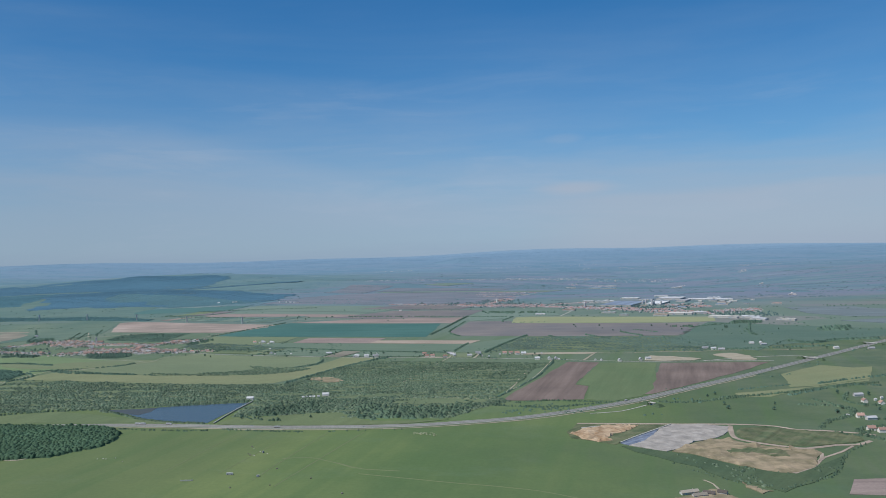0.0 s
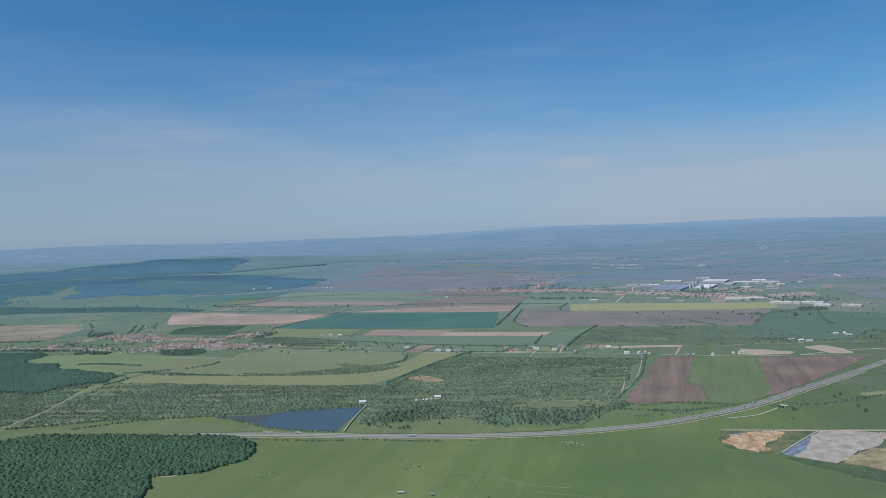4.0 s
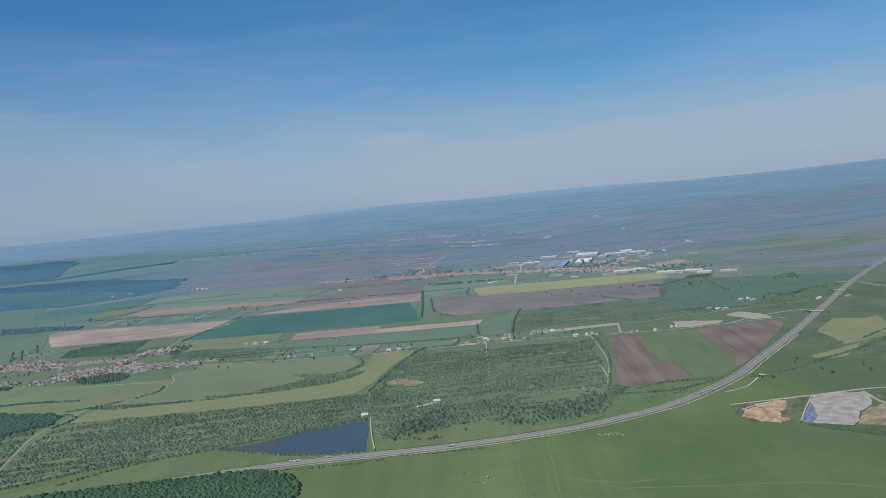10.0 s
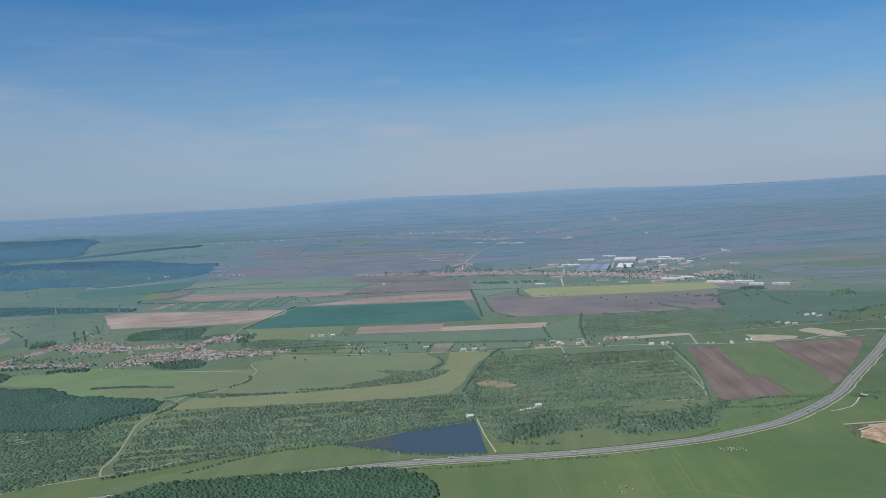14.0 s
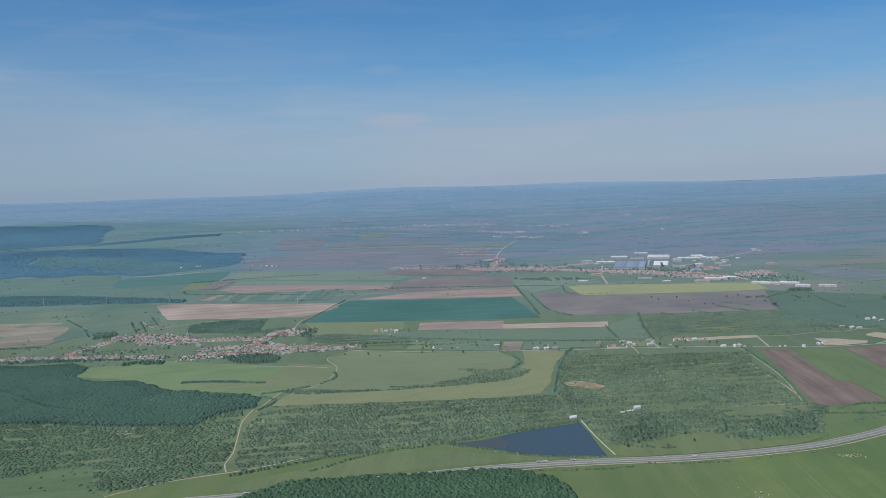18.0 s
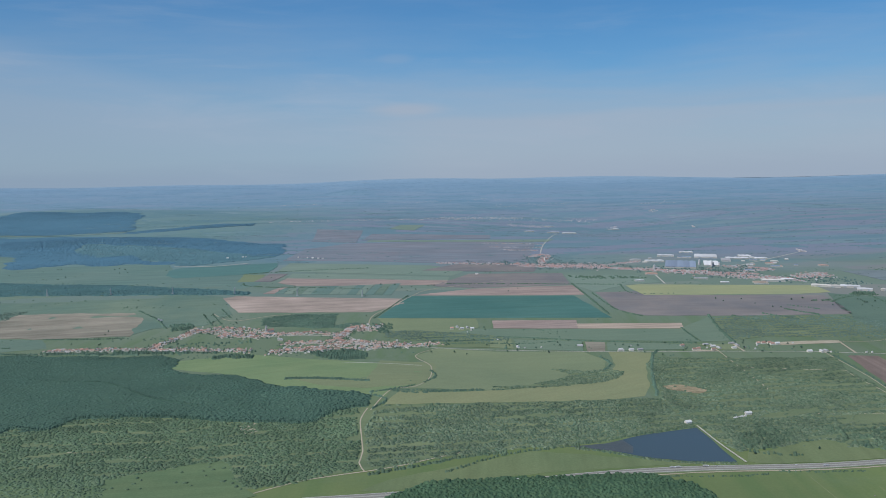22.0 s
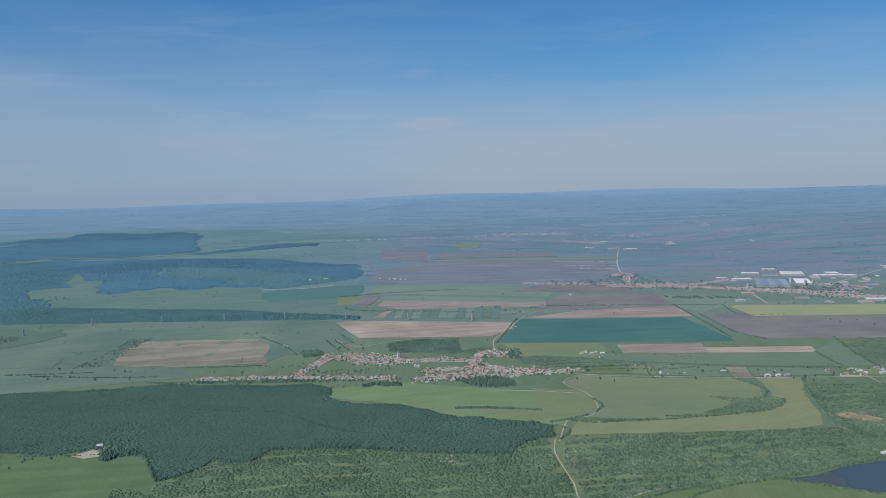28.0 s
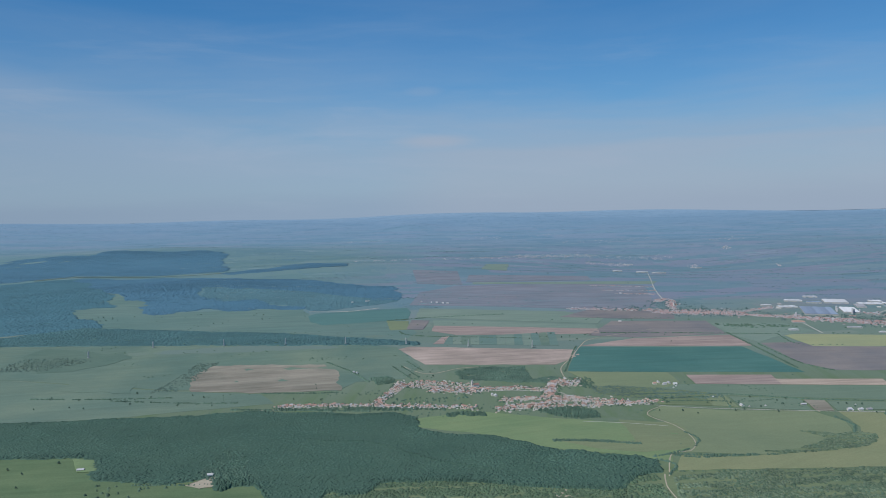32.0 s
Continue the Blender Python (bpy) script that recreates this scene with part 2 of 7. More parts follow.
def mixed(n, l, fac, a, b, mode="MIX"):
    x = n.new("ShaderNodeMix")
    x.data_type, x.blend_type = "RGBA", mode
    for key, v in (("Factor", fac), ("A", a), ("B", b)):
        if isinstance(v, (tuple, list)):
            x.inputs[key].default_value = (*v, 1)
        elif isinstance(v, (int, float)):
            x.inputs[key].default_value = v
        else:
            l.new(v, x.inputs[key])
    return x.outputs["Result"]


def span(n, l, v, lo, hi, a=0.0, b=1.0):
    r = n.new("ShaderNodeMapRange")
    for key, val in (("From Min", lo), ("From Max", hi), ("To Min", a), ("To Max", b)):
        r.inputs[key].default_value = val
    l.new(v, r.inputs["Value"])
    return r.outputs["Result"]


def crop(name, colour, other, turn=0.0, stripe=0.0, width=3.0, patch=0.03):
    """A field: soft large patches, fine grain and the lines of drilling or mowing."""
    m, n, l, b = nodes(name, 0.95)
    vec = coords(n, l)
    big = span(n, l, noise_node(n, l, vec, patch, 4), 0.35, 0.68)
    col = mixed(n, l, big, colour, other)
    fine = span(n, l, noise_node(n, l, vec, 1.1, 6, 0.75), 0.25, 0.75, 0.84, 1.16)
    if stripe:
        long = coords(n, l, (1.0 / width, 0.012, 1), turn)
        lines = span(n, l, noise_node(n, l, long, 1.0, 3, 0.7), 0.3, 0.7, 1 - stripe, 1 + stripe)
        mul = n.new("ShaderNodeMath")
        mul.operation = "MULTIPLY"
        l.new(fine, mul.inputs[0])
        l.new(lines, mul.inputs[1])
        fine = mul.outputs[0]
    v = n.new("ShaderNodeVectorMath")
    v.operation = "SCALE"
    l.new(col, v.inputs[0])
    l.new(fine, v.inputs["Scale"])
    l.new(v.outputs[0], b.inputs["Base Color"])
    bump = n.new("ShaderNodeBump")
    bump.inputs["Strength"].default_value, bump.inputs["Distance"].default_value = 0.18, 0.25
    l.new(noise_node(n, l, vec, 0.9, 5, 0.7), bump.inputs["Height"])
    l.new(bump.outputs["Normal"], b.inputs["Normal"])
    return m


def leafy(name, dark, light, scale=0.5, contrast=1.0):
    """Foliage that differs from crown to crown and within a crown."""
    m, n, l, b = nodes(name, 0.8)
    vec = coords(n, l)
    g = n.new("ShaderNodeNewGeometry")
    col = mixed(n, l, span(n, l, g.outputs["Random Per Island"], 0, 1), dark, light)
    patch = span(n, l, noise_node(n, l, vec, 0.05, 6, 0.7), 0.33, 0.67, 1 - 0.24 * contrast, 1 + 0.22 * contrast)
    fine = span(n, l, noise_node(n, l, vec, scale * 5, 4, 0.7), 0.25, 0.75, 1 - 0.26 * contrast, 1 + 0.26 * contrast)
    broad = span(n, l, noise_node(n, l, coords(n, l, (0.009, 0.016, 0)), 1.0, 4, 0.6), 0.35, 0.65, 0.88, 1.14)
    tone = fine
    for extra in (patch, broad):
        mul = n.new("ShaderNodeMath")
        mul.operation = "MULTIPLY"
        l.new(tone, mul.inputs[0])
        l.new(extra, mul.inputs[1])
        tone = mul.outputs[0]
    v = n.new("ShaderNodeVectorMath")
    v.operation = "SCALE"
    l.new(col, v.inputs[0])
    l.new(tone, v.inputs["Scale"])
    l.new(v.outputs[0], b.inputs["Base Color"])
    return m


def plain(name, colour, rough=0.8, vary=0.2, scale=2.0, metal=0.0):
    """A built surface with stains and a slightly different tone on every piece."""
    m, n, l, b = nodes(name, rough)
    b.inputs["Metallic"].default_value = metal
    info = n.new("ShaderNodeObjectInfo")
    tone = span(n, l, info.outputs["Random"], 0, 1, 1 - vary, 1 + vary)
    stain = span(n, l, noise_node(n, l, coords(n, l), scale, 5, 0.7), 0.3, 0.7, 0.85, 1.1)
    mul = n.new("ShaderNodeMath")
    mul.operation = "MULTIPLY"
    l.new(tone, mul.inputs[0])
    l.new(stain, mul.inputs[1])
    v = n.new("ShaderNodeVectorMath")
    v.operation = "SCALE"
    v.inputs[0].default_value = colour
    l.new(mul.outputs[0], v.inputs["Scale"])
    l.new(v.outputs[0], b.inputs["Base Color"])
    return m


MEADOW = crop("meadow_grass", (0.114, 0.154, 0.078), (0.14, 0.173, 0.087), 8, 0.10, 5, 0.02)
HAY = crop("hay_meadow", (0.135, 0.197, 0.1), (0.165, 0.22, 0.112), 70, 0.06, 4, 0.03)
OLIVE_HAY = crop("olive_hay", (0.155, 0.188, 0.107), (0.172, 0.2, 0.113), 80, 0.06, 4, 0.03)
FAINT_GRASS = crop("trodden_grass", (0.138, 0.168, 0.085), (0.155, 0.182, 0.092), 60, 0.05, 4, 0.1)
DRY_MEADOW = crop("dry_meadow", (0.178, 0.203, 0.113), (0.2, 0.216, 0.12), 60, 0.05, 4, 0.03)
PASTURE = crop("pasture", (0.147, 0.187, 0.112), (0.17, 0.206, 0.12), 80, 0.04, 6, 0.015)
# wheat's own blue-green, plus a share of haze painted in
WHEAT = crop("winter_wheat", (0.054, 0.135, 0.12), (0.068, 0.152, 0.132), 85, 0.1, 6, 0.014)
# blue raised a little in this green for mid-distance haze
GREEN_CROP = crop("green_crop", (0.117, 0.17, 0.124), (0.14, 0.19, 0.135), 85, 0.06, 4, 0.02)
PINK_SOIL = crop("reddish_soil", (0.24, 0.197, 0.178), (0.3, 0.237, 0.208), 85, 0.22, 5, 0.02)
TAN_SOIL = crop("dry_tan_soil", (0.3, 0.25, 0.2), (0.36, 0.295, 0.24), 85, 0.22, 5, 0.02)
BROWN_SOIL = crop("ploughed_soil", (0.145, 0.115, 0.101), (0.192, 0.15, 0.13), 8, 0.22, 5, 0.03)
GREY_SOIL = crop("harrowed_soil", (0.145, 0.145, 0.15), (0.205, 0.185, 0.172), 88, 0.1, 8, 0.02)
PALE_SOIL = crop("pale_ploughed_soil", (0.245, 0.205, 0.175), (0.35, 0.285, 0.245), 80, 0.22, 9, 0.02)
# bare soil turned mauve by haze mixed into its colour
HAZE_SOIL = crop("haze_bare_soil", (0.148, 0.177, 0.204), (0.176, 0.183, 0.206), 88, 0.16, 14, 0.012)
YELLOW_CROP = crop("rape_crop", (0.262, 0.28, 0.155), (0.235, 0.262, 0.155), 85, 0.05, 6, 0.02)
# grass beyond mid distance, haze blue added to the green
HAZE_GRASS = crop("haze_grass", (0.145, 0.203, 0.165), (0.168, 0.22, 0.178), 85, 0.08, 9, 0.01)
SCRUB_FLOOR = crop("scrub_floor", (0.108, 0.148, 0.084), (0.15, 0.185, 0.102), 84, 0.1, 4, 0.03)
# leaf-like colours for the sheets raised between the forest crowns
WOOD_FILL = crop("wood_fill", (0.048, 0.095, 0.071), (0.06, 0.109, 0.079), 0, 0.0, 4, 0.03)
NEAR_WOOD_FILL = crop("near_wood_fill", (0.04, 0.084, 0.05), (0.05, 0.097, 0.057), 0, 0.0, 4, 0.06)
# the strong blue here is haze painted into the far woods' floor
HAZE_WOOD_FLOOR = crop("haze_wood_floor", (0.066, 0.152, 0.207), (0.074, 0.16, 0.215), 0, 0.0, 4, 0.01)
SAND = crop("quarry_sand", (0.27, 0.18, 0.105), (0.48, 0.37, 0.255), 60, 0.2, 0.9, 0.3)
# ridge foliage tinted teal, a half step of painted haze
HAZE_RIDGE_LEAVES = leafy("haze_ridge_leaves", (0.064, 0.14, 0.138), (0.076, 0.152, 0.148), 0.3, 0.5)
DARK_GRASS = crop("rough_grass", (0.06, 0.095, 0.055), (0.085, 0.12, 0.065), 30, 0.15, 3, 0.06)
TIP_GRASS = crop("tip_grass", (0.075, 0.105, 0.055), (0.15, 0.155, 0.09), 30, 0.25, 2, 0.2)
FAR_WALL = plain("far_walls", (0.52, 0.49, 0.48), 0.85, 0.2)
FAR_TILE = plain("far_tiles", (0.34, 0.2, 0.18), 0.85, 0.2)
RIDGE_GRASS = crop("ridge_grass", (0.096, 0.154, 0.124), (0.14, 0.19, 0.14), 80, 0.08, 8, 0.014)
# pasture colour carries painted haze
HAZE_PASTURE = crop("haze_pasture", (0.102, 0.17, 0.148), (0.124, 0.187, 0.16), 85, 0.1, 9, 0.01)
# hedge leaves washed out to blue-grey: painted haze
HAZE_HEDGE = leafy("haze_hedge_leaves", (0.12, 0.196, 0.212), (0.14, 0.21, 0.226), 0.2)
# floor of the ridge woods with the same haze tint
HAZE_RIDGE_FLOOR = crop("haze_ridge_floor", (0.055, 0.122, 0.122), (0.064, 0.13, 0.13), 0, 0.0, 4, 0.02)
WASTE_SOIL = crop("tip_soil", (0.17, 0.152, 0.095), (0.35, 0.28, 0.19), 80, 0.14, 1.5, 0.16)
WASTE = crop("tipped_waste", (0.26, 0.243, 0.22), (0.38, 0.352, 0.318), 75, 0.1, 1.6, 0.3)
LINER = crop("pit_liner", (0.11, 0.14, 0.2), (0.2, 0.23, 0.28), 40, 0.3, 1.0, 0.5)
LEAVES = leafy("woodland_leaves", (0.05, 0.1, 0.074), (0.066, 0.119, 0.086), 0.5, 0.6)
BUSH = leafy("scrub_leaves", (0.07, 0.117, 0.075), (0.148, 0.194, 0.126), 0.5, 0.9)
DARK_BUSH = leafy("thicket_leaves", (0.076, 0.128, 0.074), (0.118, 0.17, 0.102), 0.5, 0.7)
# far foliage with the haze's blue put into the leaf colour
HAZE_LEAVES = leafy("haze_wood_leaves", (0.066, 0.15, 0.203), (0.072, 0.157, 0.211), 0.2, 0.3)
GROVE_LEAVES = leafy("grove_leaves", (0.072, 0.13, 0.097), (0.105, 0.165, 0.12))
BIG_BUSH = leafy("large_bush_leaves", (0.064, 0.11, 0.072), (0.106, 0.155, 0.1))
SLOPE_SOIL = crop("slope_soil", (0.185, 0.178, 0.142), (0.25, 0.228, 0.183), 80, 0.25, 11, 0.022)
# fallow soil pushed to blue-grey, haze included in the colour
HAZE_FALLOW = crop("haze_fallow", (0.135, 0.178, 0.185), (0.16, 0.188, 0.2), 86, 0.14, 14, 0.012)
# deep green crop with some haze blue in its colour
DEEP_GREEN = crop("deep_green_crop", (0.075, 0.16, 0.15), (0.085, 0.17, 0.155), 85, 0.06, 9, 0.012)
MUD = crop("shallow_mud", (0.06, 0.078, 0.09), (0.07, 0.088, 0.096), 0, 0.0, 3, 0.1)
FAR_PALE = plain("far_pale_roofs", (0.6, 0.53, 0.52), 0.85, 0.2)
# wooded slope floor, blued in its colour to stand in for haze
HAZE_SLOPE_FLOOR = crop("haze_slope_floor", (0.062, 0.148, 0.175), (0.07, 0.157, 0.183), 85, 0.1, 9, 0.012)
VILLAGE_TREES = leafy("village_tree_leaves", (0.058, 0.11, 0.082), (0.088, 0.142, 0.103))
PARCEL_LEAVES = leafy("parcel_leaves", (0.0848, 0.14, 0.118), (0.119, 0.172, 0.138))
NEAR_LEAVES = leafy("near_wood_leaves", (0.046, 0.094, 0.055), (0.064, 0.114, 0.064), 0.5, 0.8)
# leaves to match that slope, with the same painted haze
HAZE_SLOPE_LEAVES = leafy("haze_slope_leaves", (0.063, 0.146, 0.17), (0.07, 0.153, 0.178), 0.2, 0.3)
NEAR_CROP = crop("young_green_crop", (0.104, 0.15, 0.077), (0.129, 0.17, 0.0874), 10, 0.08, 4, 0.03)
SCRUB_MEADOW = crop("scrub_meadow", (0.088, 0.138, 0.072), (0.112, 0.158, 0.082), 84, 0.1, 4, 0.05)
# thicket leaves and floor, lighter, again with haze in the colour
HAZE_THICKET_LEAVES = leafy("haze_thicket_leaves", (0.082, 0.168, 0.19), (0.09, 0.176, 0.198), 0.2, 0.3)
HAZE_THICKET_FLOOR = crop("haze_thicket_floor", (0.082, 0.168, 0.188), (0.09, 0.178, 0.196), 85, 0.06, 9, 0.012)
DARK_CROP = crop("dark_green_crop", (0.086, 0.14, 0.11), (0.106, 0.158, 0.12), 85, 0.06, 4, 0.02)
# town foliage, blued like the ridge woods to paint in haze
TOWN_TREES = leafy("town_tree_leaves", (0.06, 0.115, 0.115), (0.085, 0.14, 0.138), 0.3)
BARK = plain("bark", (0.12, 0.09, 0.06), 0.9)
PALE_RAIL = plain("weathered_guard_rail", (0.38, 0.38, 0.34), 0.6, 0.1, 0.6)
ASPHALT = plain("asphalt", (0.205, 0.2, 0.182), 0.85, 0.05, 0.4)
MEDIAN = plain("median_gravel", (0.16, 0.19, 0.13), 0.9, 0.05, 0.5)
DIRT = crop("dirt_track", (0.3, 0.27, 0.2), (0.36, 0.32, 0.25), 0, 0, 3, 0.2)
CHALK = crop("white_gravel", (0.32, 0.32, 0.285), (0.4, 0.395, 0.35), 0, 0, 3, 0.2)
PLASTER = plain("plaster", (0.78, 0.72, 0.64), 0.85, 0.2)
TILE = plain("roof_tile", (0.335, 0.215, 0.175), 0.85, 0.4)
OLD_ROOF = plain("old_dark_roof", (0.13, 0.112, 0.1), 0.9, 0.2)
PALE_ROOF = plain("weathered_pale_roof", (0.3, 0.27, 0.225), 0.9, 0.2)
GREY_ROOF = plain("grey_roof", (0.36, 0.36, 0.37), 0.7, 0.3)
WHITE_SHEET = plain("white_sheet_roof", (0.46, 0.46, 0.46), 0.6, 0.2)
WORKS_SHEET = plain("new_white_sheet", (0.58, 0.58, 0.58), 0.6, 0.15)
BLUE_SHEET = plain("blue_sheet_roof", (0.22, 0.27, 0.34), 0.6, 0.15)
CONCRETE = plain("concrete", (0.5, 0.48, 0.44), 0.85, 0.15)
STEEL = plain("galvanised_steel", (0.42, 0.45, 0.47), 0.5, 0.1, 2.0, 0.4)
PALE_STEEL = plain("weathered_pale_steel", (0.48, 0.5, 0.5), 0.6, 0.1)
GLASS = plain("dark_glazing", (0.05, 0.06, 0.08), 0.2, 0.1)
CREAM_PAINT = plain("cream_paint", (0.6, 0.58, 0.4), 0.6, 0.1)
PALE_STONE = plain("pale_stone", (0.5, 0.48, 0.42), 0.9, 0.2)
ROCK = plain("meadow_rock", (0.16, 0.15, 0.13), 0.95, 0.25)
CAR_PAINT = plain("vehicle_paint", (0.6, 0.61, 0.63), 0.35, 0.4)
RUBBER = plain("rubber", (0.03, 0.03, 0.03), 0.9)

wm, n_, l_, b_ = nodes("pond_water", 0.22)
b_.inputs["Base Color"].default_value = (0.055, 0.077, 0.084, 1)
b_.inputs["Specular IOR Level"].default_value = 0.35
bump_ = n_.new("ShaderNodeBump")
bump_.inputs["Strength"].default_value, bump_.inputs["Distance"].default_value = 0.25, 0.1
l_.new(noise_node(n_, l_, coords(n_, l_), 1.2, 4), bump_.inputs["Height"])
l_.new(bump_.outputs["Normal"], b_.inputs["Normal"])
WATER = wm


def countryside():
    """Meadow near by, a patchwork of small fields beyond it, hills at the end; haze is painted in as bluer colour with
    distance.
    """
    m, n, l, b = nodes("countryside", 0.95)
    vec = coords(n, l)
    sep = n.new("ShaderNodeSeparateXYZ")
    l.new(vec, sep.inputs[0])
    wob = span(n, l, noise_node(n, l, vec, 0.004, 4), 0, 1, -160, 160)
    add = n.new("ShaderNodeMath")
    l.new(sep.outputs["Y"], add.inputs[0])
    l.new(wob, add.inputs[1])
    y = add.outputs[0]
    grain = noise_node(n, l, vec, 0.8, 6, 0.75)
    near = mixed(n, l, span(n, l, noise_node(n, l, vec, 0.016, 5, 0.65), 0.35, 0.65), (0.094, 0.148, 0.058), (0.158, 0.204, 0.077))
    ex = n.new("ShaderNodeMath")
    l.new(sep.outputs["X"], ex.inputs[0])
    l.new(span(n, l, noise_node(n, l, vec, 0.012, 4), 0, 1, -90, 90), ex.inputs[1])
    near = mixed(n, l, span(n, l, ex.outputs[0], 120, 220, 0, 0.85), near, (0.076, 0.117, 0.06))
    near = mixed(n, l, span(n, l, ex.outputs[0], 130, 60, 0, 0.6), near, (0.112, 0.145, 0.067))
    near = mixed(n, l, span(n, l, y, 290, 370, 0, 0.85), near, (0.122, 0.166, 0.115))
    east = mixed(n, l, span(n, l, noise_node(n, l, coords(n, l, (0.035, 0.05, 0)), 1.0, 6, 0.7), 0.4, 0.6), (0.078, 0.116, 0.074), (0.122, 0.15, 0.093))
    near = mixed(n, l, span(n, l, ex.outputs[0], 175, 310, 0, 0.9), near, east)
    mow = coords(n, l, (0.11, 0.006, 1), 6)
    near = mixed(n, l, span(n, l, noise_node(n, l, mow, 1.0, 3), 0.45, 0.62, 0, 0.45), near, (0.082, 0.138, 0.056))

    def patchwork(scale, stops, turn):
        vo = n.new("ShaderNodeTexVoronoi")
        vo.distance = "CHEBYCHEV"
        vo.inputs["Scale"].default_value = 1.0
        l.new(coords(n, l, (scale, scale * 0.4, 0), turn), vo.inputs["Vector"])
        s2 = n.new("ShaderNodeSeparateColor")
        l.new(vo.outputs["Color"], s2.inputs[0])
        r = ramp_node(n, stops)
        r.color_ramp.interpolation = "CONSTANT"
        l.new(s2.outputs[0], r.inputs["Fac"])
        return r.outputs["Color"]

    # each farther patchwork is bluer and paler: distance haze painted into the land
    mid = patchwork(0.016, ((0, (0.134, 0.186, 0.148)), (0.3, (0.126, 0.178, 0.144)), (0.55, (0.156, 0.2, 0.165)), (0.75, (0.128, 0.18, 0.155)), (0.9, (0.172, 0.188, 0.172))), 82)
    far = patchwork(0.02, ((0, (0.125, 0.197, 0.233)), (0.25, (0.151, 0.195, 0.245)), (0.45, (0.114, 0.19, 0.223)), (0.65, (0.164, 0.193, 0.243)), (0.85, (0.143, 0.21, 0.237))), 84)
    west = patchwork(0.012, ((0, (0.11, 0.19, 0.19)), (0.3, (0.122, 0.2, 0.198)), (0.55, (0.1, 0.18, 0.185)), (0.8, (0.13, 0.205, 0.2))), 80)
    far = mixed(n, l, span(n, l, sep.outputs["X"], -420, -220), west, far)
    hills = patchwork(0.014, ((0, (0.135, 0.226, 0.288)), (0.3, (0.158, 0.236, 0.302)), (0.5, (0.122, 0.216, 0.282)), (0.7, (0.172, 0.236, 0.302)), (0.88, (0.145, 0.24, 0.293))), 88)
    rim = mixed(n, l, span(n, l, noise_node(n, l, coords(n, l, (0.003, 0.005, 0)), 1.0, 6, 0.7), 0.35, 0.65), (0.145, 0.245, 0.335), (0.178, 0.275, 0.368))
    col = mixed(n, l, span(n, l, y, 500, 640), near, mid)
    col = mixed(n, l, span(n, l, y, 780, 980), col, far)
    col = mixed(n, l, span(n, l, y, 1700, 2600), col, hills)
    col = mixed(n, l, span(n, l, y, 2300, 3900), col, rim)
    # painted haze: the last stretch fades towards the sky's horizon colour
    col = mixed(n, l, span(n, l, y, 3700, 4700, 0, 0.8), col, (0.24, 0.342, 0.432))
    # far tree spots and field streaks, in colours already blued for haze
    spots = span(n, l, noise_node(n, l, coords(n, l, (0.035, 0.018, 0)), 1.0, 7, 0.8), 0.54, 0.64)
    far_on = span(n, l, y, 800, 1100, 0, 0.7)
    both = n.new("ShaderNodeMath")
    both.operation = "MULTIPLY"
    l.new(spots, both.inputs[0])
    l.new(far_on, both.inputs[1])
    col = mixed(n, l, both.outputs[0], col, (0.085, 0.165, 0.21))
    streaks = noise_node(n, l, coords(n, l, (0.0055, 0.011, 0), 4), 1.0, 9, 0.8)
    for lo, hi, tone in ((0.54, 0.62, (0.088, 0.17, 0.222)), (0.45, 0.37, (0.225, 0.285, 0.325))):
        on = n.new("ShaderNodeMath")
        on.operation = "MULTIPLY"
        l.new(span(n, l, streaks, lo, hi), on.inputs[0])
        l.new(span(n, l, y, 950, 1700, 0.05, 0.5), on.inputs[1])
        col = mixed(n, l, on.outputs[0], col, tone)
    v = n.new("ShaderNodeVectorMath")
    v.operation = "SCALE"
    l.new(col, v.inputs[0])
    l.new(span(n, l, grain, 0.25, 0.75, 0.9, 1.1), v.inputs["Scale"])
    l.new(v.outputs[0], b.inputs["Base Color"])
    bump = n.new("ShaderNodeBump")
    bump.inputs["Strength"].default_value, bump.inputs["Distance"].default_value = 0.12, 0.25
    l.new(noise_node(n, l, vec, 0.9, 5, 0.7), bump.inputs["Height"])
    l.new(bump.outputs["Normal"], b.inputs["Normal"])
    return m


# ---- building helpers ----
def mesh_ob(name, verts, faces, material, parent=None, smooth=False):
    me = bpy.data.meshes.new(name)
    me.from_pydata(verts, [], faces)
    me.materials.append(material)
    if smooth:
        me.polygons.foreach_set("use_smooth", [True] * len(me.polygons))
    ob = new(name, me)
    ob.parent = parent
    return ob


def part(name, bm, material, parent=None, label=""):
    me = bpy.data.meshes.new(name)
    bmesh.ops.recalc_face_normals(bm, faces=bm.faces)
    bm.to_mesh(me)
    bm.free()
    me.materials.append(material)
    ob = new(name, me)
    ob.parent = parent
    return tagged(ob, label)


def box(bm, x0, x1, y0, y1, z0, z1, taper=0.0):
    vs = [bm.verts.new((x, y, z)) for z, t in ((z0, 0), (z1, taper)) for x, y in ((x0 + t, y0 + t), (x1 - t, y0 + t), (x1 - t, y1 - t), (x0 + t, y1 - t))]
    for f in ((0, 3, 2, 1), (4, 5, 6, 7), (0, 1, 5, 4), (1, 2, 6, 5), (2, 3, 7, 6), (3, 0, 4, 7)):
        bm.faces.new([vs[i] for i in f])


